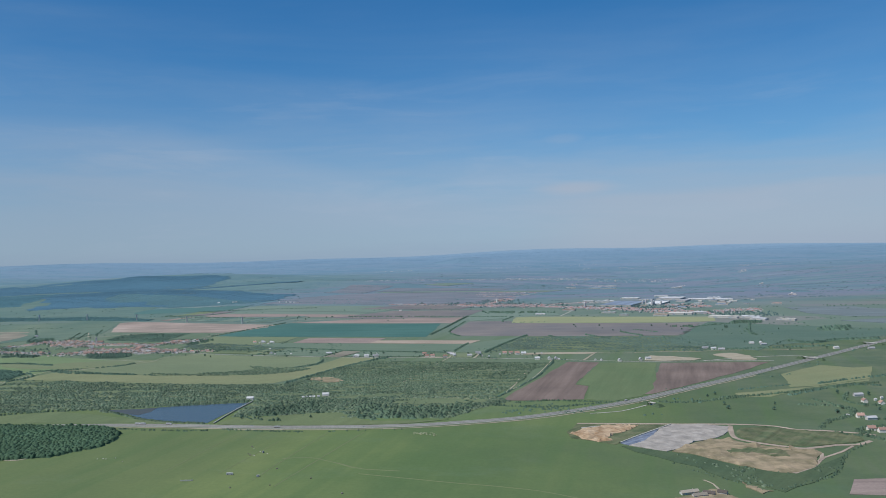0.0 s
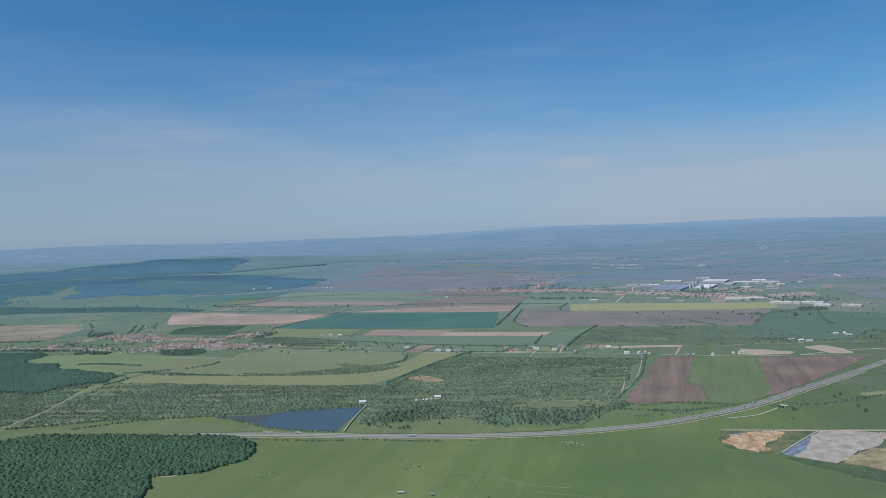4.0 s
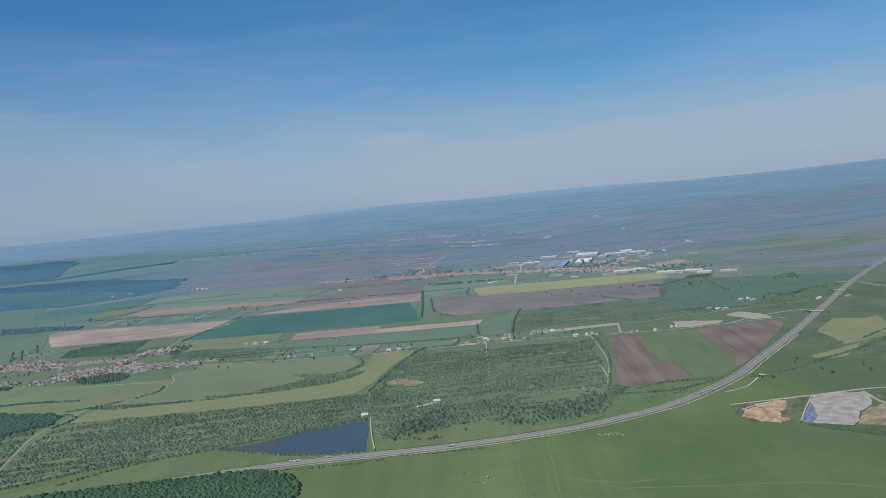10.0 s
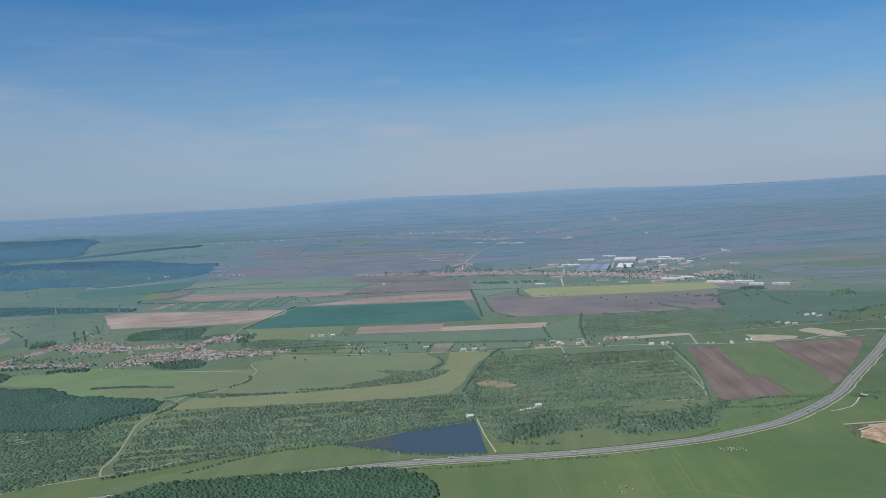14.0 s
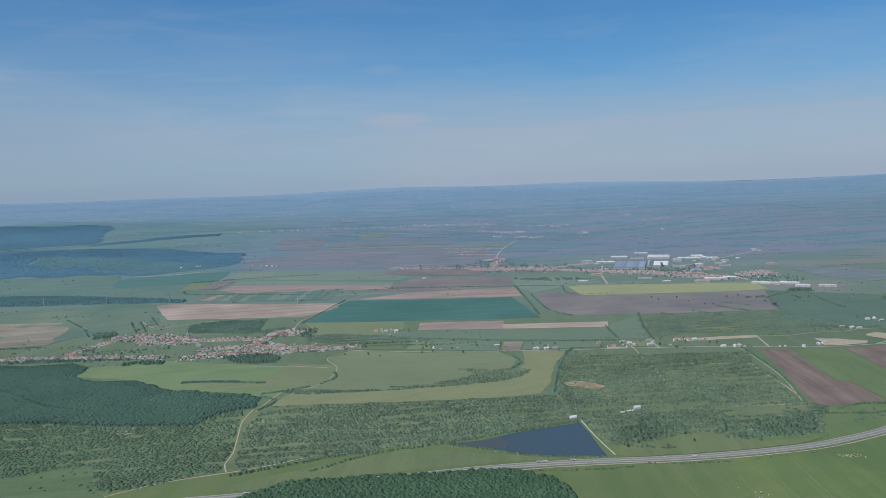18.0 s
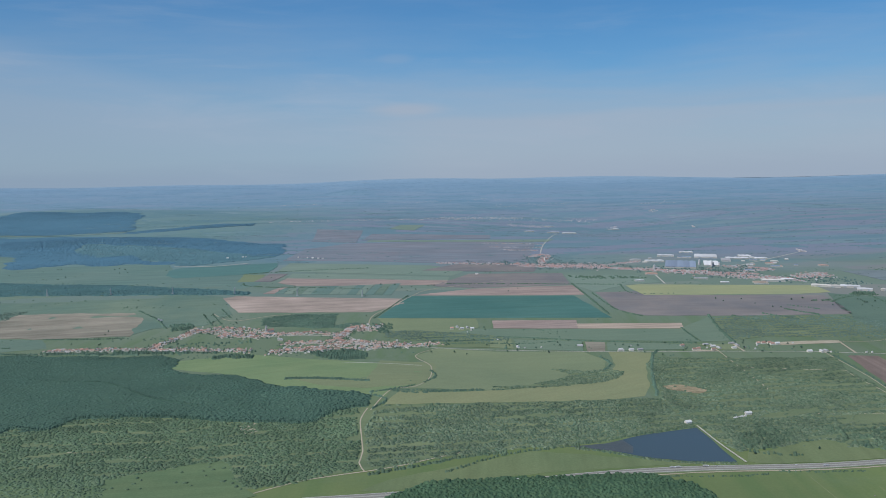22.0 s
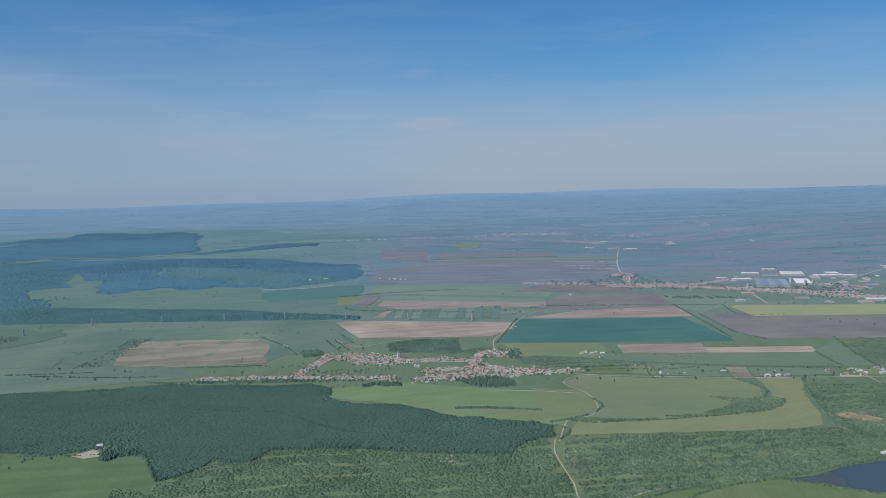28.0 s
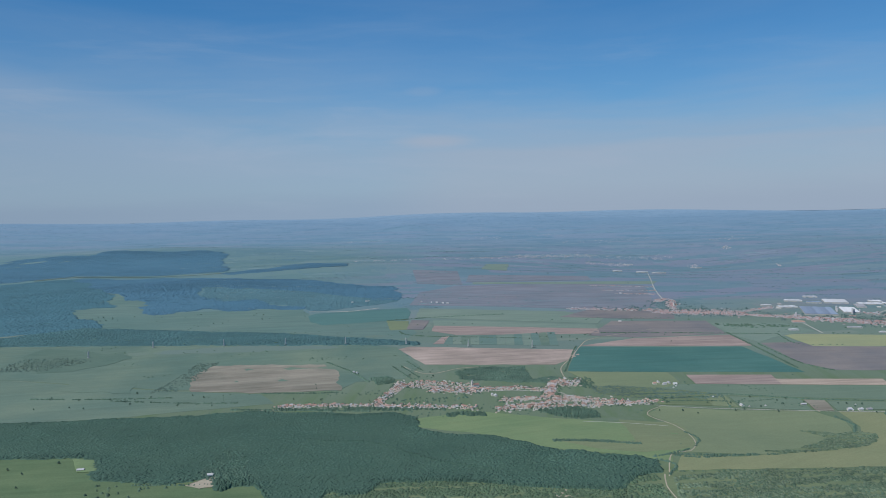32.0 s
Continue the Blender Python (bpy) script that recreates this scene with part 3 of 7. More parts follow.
def beam(bm, a, b, r):
    """A square bar from a to b."""
    a, b = Vector(a), Vector(b)
    q = (b - a).to_track_quat("Z", "Y")
    ring = [[bm.verts.new(p + q @ Vector((sx * r, sy * r, 0))) for sx, sy in ((-1, -1), (1, -1), (1, 1), (-1, 1))] for p in (a, b)]
    for i in range(4):
        j = (i + 1) % 4
        bm.faces.new((ring[0][i], ring[0][j], ring[1][j], ring[1][i]))
    bm.faces.new(ring[0][::-1])
    bm.faces.new(ring[1])


def inside(x, y, poly):
    hit, j = False, len(poly) - 1
    for i, (xi, yi) in enumerate(poly):
        xj, yj = poly[j]
        if (yi > y) != (yj > y) and x < (xj - xi) * (y - yi) / (yj - yi) + xi:
            hit = not hit
        j = i
    return hit


def outline(poly, step, rough):
    """The closed outline with points every step metres, a little uneven."""
    out = []
    for i, a in enumerate(poly):
        b = poly[(i + 1) % len(poly)]
        d = math.dist(a, b)
        k = max(1, int(d / step))
        for s in range(k):
            u = s / k
            x, y = a[0] + (b[0] - a[0]) * u, a[1] + (b[1] - a[1]) * u
            w = rough * min(1, 3 * min(u, 1 - u)) * noise.noise((x * (0.09 if rough < 10 else 0.022), y * (0.09 if rough < 10 else 0.022), 4.2)) if s else 0
            out.append((x - (b[1] - a[1]) / d * w, y + (b[0] - a[0]) / d * w))
    return out


def field(name, material, poly, label, lift=0.05, rough=1.6, bumpy=0.0, fine=6, dense=40):
    """A patch of land cover that follows the lie of the land."""
    xs, ys = [p[0] for p in poly], [p[1] for p in poly]
    step = max(fine, (max(xs) - min(xs) + max(ys) - min(ys)) / dense)
    edge = outline(poly, step, rough)
    pts = list(edge)
    gx = step * 1.5
    for i in range(int((max(xs) - min(xs)) / gx) + 1):
        for j in range(int((max(ys) - min(ys)) / gx) + 1):
            p = (min(xs) + (i + 0.5) * gx, min(ys) + (j + 0.5) * gx)
            if inside(*p, edge):
                pts.append(p)
    n = len(edge)
    vs, _, fs, _, _, _ = geometry.delaunay_2d_cdt([Vector(p) for p in pts], [(i, (i + 1) % n) for i in range(n)], [], 1, 0.001)
    places = [(v.x, v.y, height(v.x, v.y) + lift * 0.36 * (0.55 if lift > 1 and i < n else 1) + 0.00016 * v.y + bumpy * (0.5 + noise.noise((v.x * 0.3, v.y * 0.3, 5))) * (i >= n)) for i, v in enumerate(vs)]
    low = len(places)
    places += [(x, y, z - 0.6) for x, y, z in places[:n]]
    fs = [tuple(f) for f in fs] + [(i, (i + 1) % n, low + (i + 1) % n, low + i) for i in range(n)]
    return tagged(mesh_ob(name, places, fs, material), label, "field", kind="structure")


def smooth_line(pts, step=4.0):
    """Points every step metres on a curve through pts."""
    out = []
    for i in range(len(pts) - 1):
        p0, p1, p2, p3 = (Vector(pts[max(0, min(len(pts) - 1, i + k))]) for k in (-1, 0, 1, 2))
        k = max(2, int((p2 - p1).length / step))
        for s in range(k):
            t = s / k
            out.append(0.5 * (2 * p1 + (p2 - p0) * t + (2 * p0 - 5 * p1 + 4 * p2 - p3) * t * t + (3 * p1 - p0 - 3 * p2 + p3) * t**3))
    out.append(Vector(pts[-1]))
    return out


def ribbon(name, material, pts, width, lift, offset=0.0, thick=0.1, parent=None, wander=0.0, skirt=1.2):
    """A raised strip along a curve, such as a carriageway or a track."""
    line = smooth_line(pts)
    vs, fs = [], []
    for i, p in enumerate(line):
        d = (line[min(i + 1, len(line) - 1)] - line[max(i - 1, 0)]).normalized()
        q = Vector((-d.y, d.x))
        w = width / 2 * (1 + wander * noise.noise((p.x * 0.2, p.y * 0.2, 1.0)))
        c = p + q * (offset + wander * noise.noise((p.x * 0.15, p.y * 0.15, 7.0)))
        z = height(p.x, p.y) + lift + 0.0002 * p.y
        for s, dz in ((-skirt, -thick), (-1, 0), (1, 0), (skirt, -thick)):
            e = c + q * (w * s)
            vs.append((e.x, e.y, z + dz))
        if i:
            a = 4 * (i - 1)
            for k in range(3):
                fs.append((a + k, a + k + 1, a + k + 5, a + k + 4))
    return mesh_ob(name, vs, fs, material, parent)


# ---- leaf crowns ----
def crown_shape(seed, rings, round_, lumps, dome=False):
    """Verts and faces of one lumpy crown of radius about 1, standing on z = 0."""
    rnd = random.Random(seed)
    vs, fs = [(rnd.uniform(-0.15, 0.15), rnd.uniform(-0.15, 0.15), 0.98)], []
    ph = rnd.uniform(0, 6)
    for i in range(1, rings + 1):
        a = i / rings * 2.2
        for k in range(round_):
            th = 2 * math.pi * (k + 0.5 * (i % 2)) / round_ + ph
            uneven = 1 + lumps * math.sin(3 * th + ph) + 0.6 * lumps * math.sin(5 * th + 2 * ph)
            r = (i / rings if dome else math.sin(a)) * uneven * (1 + 0.25 * rnd.uniform(-lumps, lumps))
            vs.append((r * math.cos(th), r * math.sin(th), (0.98 * (1 - (i / rings) ** 1.9) if dome else 0.54 + 0.44 * math.cos(a)) + rnd.uniform(-lumps, lumps) * 0.35))
    for k in range(round_):
        fs.append((0, 1 + k, 1 + (k + 1) % round_))
    for i in range(rings - 1):
        o, q = 1 + i * round_, 1 + (i + 1) * round_
        for k in range(round_):
            k2 = (k + 1) % round_
            if i % 2 == 0:
                fs += [(o + k, q + k, o + k2), (o + k2, q + k, q + k2)]
            else:
                fs += [(o + k, q + k, q + k2), (o + k, q + k2, o + k2)]
    return np.array(vs, np.float32), np.array(fs, np.int32)


CROWNS = [crown_shape(s, 4, 7, 0.2) for s in range(6)]
LOW_CROWNS = [crown_shape(s + 20, 3, 6, 0.22, True) for s in range(5)]
CANOPY = [crown_shape(s + 40, 4, 7, 0.2, True) for s in range(6)]


def crowns(name, places, material, label, category, shapes=CROWNS, kind="stuff"):
    """One mesh of many crowns. places: rows of x, y, radius, height."""
    V, F, at = [], [], 0
    rnd = random.Random(len(places))
    for x, y, r, h in places:
        v, f = shapes[rnd.randrange(len(shapes))]
        a = rnd.uniform(0, 6.3)
        c, s = math.cos(a), math.sin(a)
        w = np.empty_like(v)
        w[:, 0], w[:, 1] = x + r * (v[:, 0] * c - v[:, 1] * s), y + r * (v[:, 0] * s + v[:, 1] * c)
        w[:, 2] = 0.05 + 0.00016 * y + np.where(v[:, 2] < 0.12, -0.12, v[:, 2] * h)
        V.append(w)
        F.append(f + at)
        at += len(v)
    V, F = np.concatenate(V), np.concatenate(F)
    V[:, 2] += heights(V[:, 0].astype(float), V[:, 1].astype(float))
    me = bpy.data.meshes.new(name)
    me.vertices.add(len(V))
    me.vertices.foreach_set("co", V.ravel())
    me.loops.add(F.size)
    me.loops.foreach_set("vertex_index", F.ravel())
    me.polygons.add(len(F))
    me.polygons.foreach_set("loop_start", np.arange(0, F.size, 3, dtype=np.int32))
    me.polygons.foreach_set("loop_total", np.full(len(F), 3, np.int32))
    me.polygons.foreach_set("use_smooth", np.ones(len(F), bool))
    me.update(calc_edges=True)
    me.materials.append(material)
    return tagged(new(name, me), label, category, kind=kind)


def scatter(poly, gap, seed, keep=None, ragged=4.0):
    """Places about gap metres apart inside a polygon."""
    rnd = random.Random(seed)
    xs, ys = [p[0] for p in poly], [p[1] for p in poly]
    edge, out = outline(poly, 8, ragged), []
    y = min(ys)
    while y < max(ys):
        x = min(xs) + rnd.uniform(0, gap)
        while x < max(xs):
            px, py = x + rnd.uniform(-0.9, 0.9) * gap, y + rnd.uniform(-0.9, 0.9) * gap
            if inside(px, py, edge) and (keep is None or keep(px, py, rnd)):
                out.append((px, py))
            x += gap
        y += gap
    return out


def wood(name, poly, gap, radius, tall, seed, material, label, category="forest", shapes=CROWNS, keep=None, even=0.0, ragged=4.0):
    """even = 0: crowns of many sizes; even = 1: a closed, level canopy."""
    rnd = random.Random(seed + 1)
    lo, hi = 0.55 + 0.33 * even, 1.4 - 0.24 * even
    rows = [(x, y, radius * rnd.uniform(lo, hi), tall * rnd.uniform(lo + 0.05, hi - 0.1)) for x, y in scatter(poly, gap, seed, keep, ragged)]
    return crowns(name, rows, material, label, category, shapes)


# ---- ground ----
def axis_steps(lo, hi, end_lo, end_hi, step):
    out = [lo + step * i for i in range(int((hi - lo) / step) + 1)]
    d, v = step, out[-1]
    while v < end_hi:
        d *= 1.14
        v += d
        out.append(min(v, end_hi))
    d, v = step, lo
    while v > end_lo:
        d *= 1.2
        v -= d
        out.insert(0, max(v, end_lo))
    return out


gxs, gys = axis_steps(-720, 520, -4750, 4750, 8), axis_steps(150, 1100, -4750, 4750, 8)
gv = []
for y in gys:
    for x in gxs:
        r = math.hypot(x, y)
        k = min(1, 4750 / max(r, 1))
        gv.append((x * k, y * k, height(x * k, y * k)))
nx = len(gxs)
gf = [(j * nx + i, j * nx + i + 1, (j + 1) * nx + i + 1, (j + 1) * nx + i) for j in range(len(gys) - 1) for i in range(nx - 1)]
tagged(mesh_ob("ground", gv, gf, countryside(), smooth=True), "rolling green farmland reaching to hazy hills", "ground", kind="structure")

# ---- fields ----
CURVED = [(-85, 335), (-49, 338), (-32, 340), (-2, 343), (26, 346), (40, 350), (48, 367), (56, 399), (72, 435), (46, 440), (42, 409), (28, 388), (0, 368), (-28, 358), (-49, 353), (-78, 352)]
field("field", DRY_MEADOW, CURVED, "pale yellow-green curved meadow beside the scrub")
field("field", HAY, [(-220, 430), (-209, 444), (-175, 458), (-95, 422), (-65, 411), (-61, 394), (-64, 373), (-71, 361), (-82, 354), (-85, 343), (-92, 347), (-107, 353), (-127, 358), (-145, 369), (-177, 408)], "bright green hay field beside the forest")
field("field", OLIVE_HAY, [(-90.4, 428.7), (-59.2, 418.4), (-59.5, 386.1), (-66.9, 366.2), (-77.5, 359.0), (-94.3, 355.5), (-116.2, 360.7), (-133.2, 376.0), (-95.0, 371.5)], "olive uncut part of the hay field", 0.12)
field("field", PASTURE, [(-22, 447), (31, 442), (39, 419), (28, 388), (-8, 372), (-31, 357), (-49, 357), (-75, 357), (-64, 373), (-62, 416), (-70, 441), (-56, 460)], "grey-green pasture below the village", 0.1)
field("field", WHEAT, [(-98, 560), (-74, 649), (69, 642), (76, 543)], "deep blue-green field of winter wheat")
field("field", PINK_SOIL, [(-13, 542), (48, 537), (43, 508), (-15, 515)], "reddish strip of bare soil", 0.2, 0.5)
field("field", TAN_SOIL, [(45, 524), (119, 518), (114, 500), (43, 508)], "pale tan strip of bare soil", 0.24, 0.5)
field("field", GREEN_CROP, [(-78, 525), (-24, 515), (114, 498), (110, 460), (-25, 486), (-77, 501)], "green crop strip beside the bare soil")
field("field", GREEN_CROP, [(115, 504), (149, 541), (131, 461), (111, 460)], "small green parcel beside the scrub", 0.16)
field("field", PASTURE, [(-81, 502), (-98, 560), (-24, 551), (-25, 519), (-38, 507)], "pasture beside the farm buildings", 0.16)
field("field", PALE_SOIL, [(-231, 637), (-222, 646), (-80, 637), (-78, 614), (-103, 583), (-207, 588)], "pale brown ploughed field above the village")
field("field", PINK_SOIL, [(-70, 653), (-49, 665), (-15, 688), (83, 700), (80, 645), (-17, 651)], "reddish band of bare soil behind the wheat")
field("field", GREY_SOIL, [(-53, 707), (-10, 795), (88, 785), (80, 706), (-15, 693)], "olive-grey harrowed field")
field("field", HAZE_GRASS, [(-201, 784), (-202, 827), (-32, 772), (-35, 747)], "long green strip field")
field("field", PINK_SOIL, [(-203, 740), (-201, 784), (-35, 747), (-39, 717), (-179, 709)], "long reddish strip field")
field("field", HAZE_GRASS, [(-222, 848), (-219, 922), (-49, 874), (-9, 830), (-28, 781)], "wide green field")
field("field", PASTURE, [(-245, 751), (-254, 825), (-229, 821), (-227, 755)], "small yellow-green field", 0.5)
field("field", YELLOW_CROP, [(129, 691), (142, 697), (297, 670), (292, 632), (260, 625), (130, 638)], "long yellow field of rape beside the town")
field("field", GREY_SOIL, [(92, 657), (128, 657), (130, 638), (277, 616), (256, 535), (169, 539), (102, 548), (88, 575)], "grey-brown harrowed field")
field("field", DARK_CROP, [(286, 626), (341, 590), (420, 545), (300, 480), (278, 494), (248, 505), (253, 547)], "green field beside the highway")
field("field", SCRUB_FLOOR, [(147, 533), (181, 537), (246, 528), (270, 481), (253, 455), (158, 470), (133, 461)], "dark scrubby parcel", 0.18)
field("field", HAZE_GRASS, [(87, 773), (160, 760), (169, 706), (131, 696), (92, 661), (83, 700)], "dark green parcel in front of the town")
field("field", BROWN_SOIL, [(179.4, 417.0), (196.0, 414.0), (188.8, 376.2), (183.9, 348.0), (189.6, 343.8), (187.4, 314.4), (172.2, 311.8), (155.3, 311.6), (158.2, 330.8), (167.2, 363.2), (172.7, 389.1)], "dark reddish-brown ploughed field")
field("field", NEAR_CROP, [(196.5, 413.5), (225, 412), (221.4, 374.5), (216.8, 337.5), (210, 321), (199, 311), (188.5, 314.4), (190.3, 344), (184.6, 348.4), (189.4, 376.2)], "green field between ploughed fields", 0.08)
field("field", BROWN_SOIL, [(227.4, 411.2), (250, 411.8), (281, 413), (267.4, 391.5), (230, 343.6), (215.3, 326.4), (211.4, 325.2), (220.2, 370.5)], "dark brown ploughed field beside the highway")
field("field", HAZE_SOIL, [(-223, 1085), (-173, 1159), (9, 1184), (120, 1145), (68, 894), (-6, 882), (-134, 930), (-233, 953)], "bare field far off, tinted mauve-grey for haze")
field("field", HAZE_SOIL, [(-243, 1399), (-159, 1400), (-157, 1179), (-229, 1205)], "grey-brown fallow patch far off", 0.3)
field("field", HAZE_GRASS, [(-111, 1452), (-92, 1610), (-40, 1643), (-64, 1432)], "pale green patch far off", 0.3)
field("field", RIDGE_GRASS, [(-900, 720), (-620, 712), (-482, 693), (-276, 657), (-233, 645), (-211, 583), (-222, 547), (-257, 540), (-268, 516), (-392, 528), (-524, 569), (-800, 600)], "grey-green grassy ridge", 0.1)
field("field", SLOPE_SOIL, [(-387, 563), (-379, 596), (-357, 597), (-325, 594), (-288, 592), (-274, 571), (-265, 517), (-295, 515), (-347, 518), (-372, 521)], "pale ploughed field on the slope", 0.4, 5)
field("field", RIDGE_GRASS, [(-700, 600), (-522, 566), (-391, 525), (-321, 511), (-306, 485), (-357, 469), (-395, 456), (-453, 447), (-640, 470)], "grassy slope behind the forest")
field("field", DRY_MEADOW, [(277.1, 375.1), (272.5, 342.1), (284.2, 344.7), (310.6, 363.1), (323.3, 396.4), (314.3, 393.3), (301.8, 402.1)], "sallow green field beside the highway")
field("field", DRY_MEADOW, [(248.1, 328.7), (246.8, 319.6), (260.1, 320.9), (277.6, 339.7), (308.0, 356.4), (310.1, 361.8), (284.0, 344.1), (266.3, 336.0)], "narrow sallow green field")
field("field", SCRUB_MEADOW, [(-520, 392), (-425.7, 378.9), (-393, 378.4), (-373, 374), (-362, 355), (-362, 344), (-323, 340), (-302, 334), (-296.5, 338), (-284, 339), (-270, 318), (-264, 304), (-264, 280), (-330, 290), (-520, 310)], "green forest clearing")
field("field", BROWN_SOIL, [(-314.2, 339.6), (-306.3, 348.3), (-303.4, 341.2), (-307.4, 335)], "bare reddish patch beside the forest", 0.6, 1.5, 0, 2)
field("field", MEADOW, [(-91, 252), (-81, 261), (-35, 280), (-26, 284), (-4, 279), (16, 272), (36, 267), (31, 266), (1, 265), (-36, 261), (-63, 253)], "green meadow strip beside the highway")

field("field", SCRUB_MEADOW, [(-184.7, 269.2), (-177.9, 271.6), (-154.8, 281.5), (-143.7, 283.2), (-136.4, 265.2), (-125.9, 251.2), (-140, 246), (-178, 246)], "small green meadow in the scrub", 0.3, 3)
field("field", SCRUB_MEADOW, [(-280, 300), (-241, 285), (-218.6, 281.5), (-185.9, 272.4), (-178, 250), (-228.4, 250), (-280, 262)], "rough pale grass below the scrub", 0.2, 3)
field("field", DIRT, [(224.2, 438.7), (236.4, 434.8), (249.8, 426), (245, 419.5), (231.5, 418), (219.7, 420)], "bare pale yard beside the road", 0.4, 3, 0.2, 2)
field("field", DIRT, [(147.8, 450.5), (162.4, 453.5), (190.8, 454.2), (195.8, 453), (192.8, 447.5), (174.6, 447), (157, 446)], "bare pale yard of the works", 0.4, 2, 0, 3)
field("field", DIRT, [(258.4, 441.7), (268.4, 447), (271.6, 443.8), (276.5, 435.8), (277.5, 424), (275.6, 420), (265, 421), (262, 432)], "bare pale ground beside the road", 0.4, 3, 0, 2)
field("field", HAZE_FALLOW, [(381, 622), (426, 636), (480, 620), (440, 570), (405, 598)], "grey-green fallow field beside the highway", 0.4)
field("field", HAZE_FALLOW, [(375, 758), (431, 753), (452, 711), (560, 720), (520, 640), (399, 654), (376, 690)], "wide grey-green fallow field", 0.4)
field("field", HAZE_FALLOW, [(480, 860), (640, 880), (760, 800), (600, 780)], "wide grey-green fallow field far off", 0.4)
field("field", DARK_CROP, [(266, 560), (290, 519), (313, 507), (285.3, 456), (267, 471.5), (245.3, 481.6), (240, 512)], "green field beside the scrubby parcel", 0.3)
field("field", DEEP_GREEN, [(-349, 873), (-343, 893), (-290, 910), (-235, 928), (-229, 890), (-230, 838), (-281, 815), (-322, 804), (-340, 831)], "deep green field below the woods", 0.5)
field("field", GREY_SOIL, [(-229, 756), (-226, 828), (-206, 823), (-212, 752)], "narrow grey-brown strip field", 0.6, 1)
rnd = random.Random(12)
for k in range(13):
    u, v = k / 13, (k + 0.94) / 13
    low, high = (lambda s: (-191 + 102 * s, 657 - 3 * s)), (lambda s: (-191 + 110 * s, 692 + 37 * s))
    field("field", rnd.choice((HAZE_GRASS, HAZE_PASTURE, HAZE_GRASS, HAZE_PASTURE, RIDGE_GRASS)), [low(u), high(u), high(v), low(v)], "narrow green strip field above the village", 0.3, 0.5)
field("field", PINK_SOIL, [(-201, 656), (-193, 691), (-186, 699), (-191.5, 658)], "small reddish strip field", 0.34, 0.5)
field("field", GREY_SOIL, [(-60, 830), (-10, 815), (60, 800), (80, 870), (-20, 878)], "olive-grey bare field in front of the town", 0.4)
field("field", HAZE_SOIL, [(-150, 1220), (60, 1240), (70, 1330), (-140, 1340)], "grey-brown bare field far off", 0.4)
field("field", HAZE_GRASS, [(-140, 1190), (140, 1160), (160, 1210), (-140, 1215)], "long green strip field far off", 0.35)

for mat, poly, label in (
    (SCRUB_FLOOR, [(-58, 491.7), (-20.9, 486.4), (-24.1, 458.3), (-55.7, 463.8)], "rough grassy plot beside the village road"),
    (PASTURE, [(-20.4, 484.7), (-7.2, 481.3), (-9.4, 453.4), (-23.4, 458)], "pale green plot beside the village road"),
    (GREEN_CROP, [(-6, 479.4), (37, 469), (31.5, 443), (-7.5, 452.4)], "wide green plot beside the village road"),
    (SLOPE_SOIL, [(38, 467.3), (50, 464.3), (44.3, 441.5), (34, 443)], "grey-brown plot beside the village road"),
    (GREEN_CROP, [(51.3, 464), (98, 454.6), (92.8, 441), (67, 442), (46.4, 442)], "green plot behind the roadside houses"),
    (DIRT, [(95, 436), (106.4, 435), (112, 436.5), (101.2, 439.3)], "bare yard of the roadside farm"),
    (PASTURE, [(105.5, 452.9), (126, 451.3), (124.7, 436), (113, 438)], "pale green plot beside the farm"),
):
    field("field", mat, poly, label, 0.5, 0.8)

field("field", HAZE_PASTURE, [(-715, 1036), (-703, 1140), (-586, 1027), (-520, 926), (-369, 943), (-330, 823), (-234, 841), (-217, 728), (-224, 666), (-399, 745), (-571, 799), (-639, 884)], "grey-green pasture between the woods", 0.12, 8)
field("field", WASTE_SOIL, [(53.8, 365.7), (62.7, 368.1), (69.3, 362.5), (73.8, 356.3), (68.1, 352.0), (58.6, 356.6), (54.4, 360.7)], "bare brown patch in the scrub", 0.5, 1.0, 0, 2)
field("field", DARK_CROP, [(-567, 657), (-565, 695), (-524, 676), (-487, 651), (-477, 663), (-459, 632), (-476, 607), (-496, 592), (-518, 590)], "darker green bushy patch on the ridge", 0.5, 6)
field("field", RIDGE_GRASS, [(-480, 575), (-424, 555), (-415, 521), (-470, 530)], "darker green patch on the slope", 0.6, 5)

field("field", DIRT, [(-144.6, 312), (-138.9, 315.1), (-135.2, 315.2), (-137.4, 311.1), (-143.1, 309)], "bare pale patch beside the forest", 0.4, 1.2, 0, 1.5)

# ---- tip and quarry ----
field("field", TIP_GRASS, [(181.5, 259.1), (183.6, 265.6), (184.9, 271.6), (199.8, 271.3), (209.2, 270.8), (215.6, 271.1), (198.5, 246), (196.5, 243.5), (189.9, 247.4), (183, 251)], "rough grass round the sand pit", 0.14, 1)
field("field", SAND, [(182.4, 256.8), (186.5, 263.3), (192.1, 266), (193.1, 269.3), (205.4, 269.8), (201.1, 261.6), (196.4, 257.5), (194.4, 252.1), (196, 248.6), (191.6, 246.3), (186.4, 249.6)], "orange sand pit beside the tip", 0.3, 1.5, 0.9, 0.9)
field("field", CHALK, [(186.5, 263.6), (192.1, 266.3), (192.6, 267.2), (186.2, 264.6)], "pale ledge of the sand pit", 0.9, 0.4)
field("field", LINER, [(198.1, 245.2), (204.5, 254.8), (211.5, 264.8), (209.2, 256.6), (205.5, 248.4), (200.6, 242.6)], "dark blue lined edge of the tip", 0.3, 0.3)
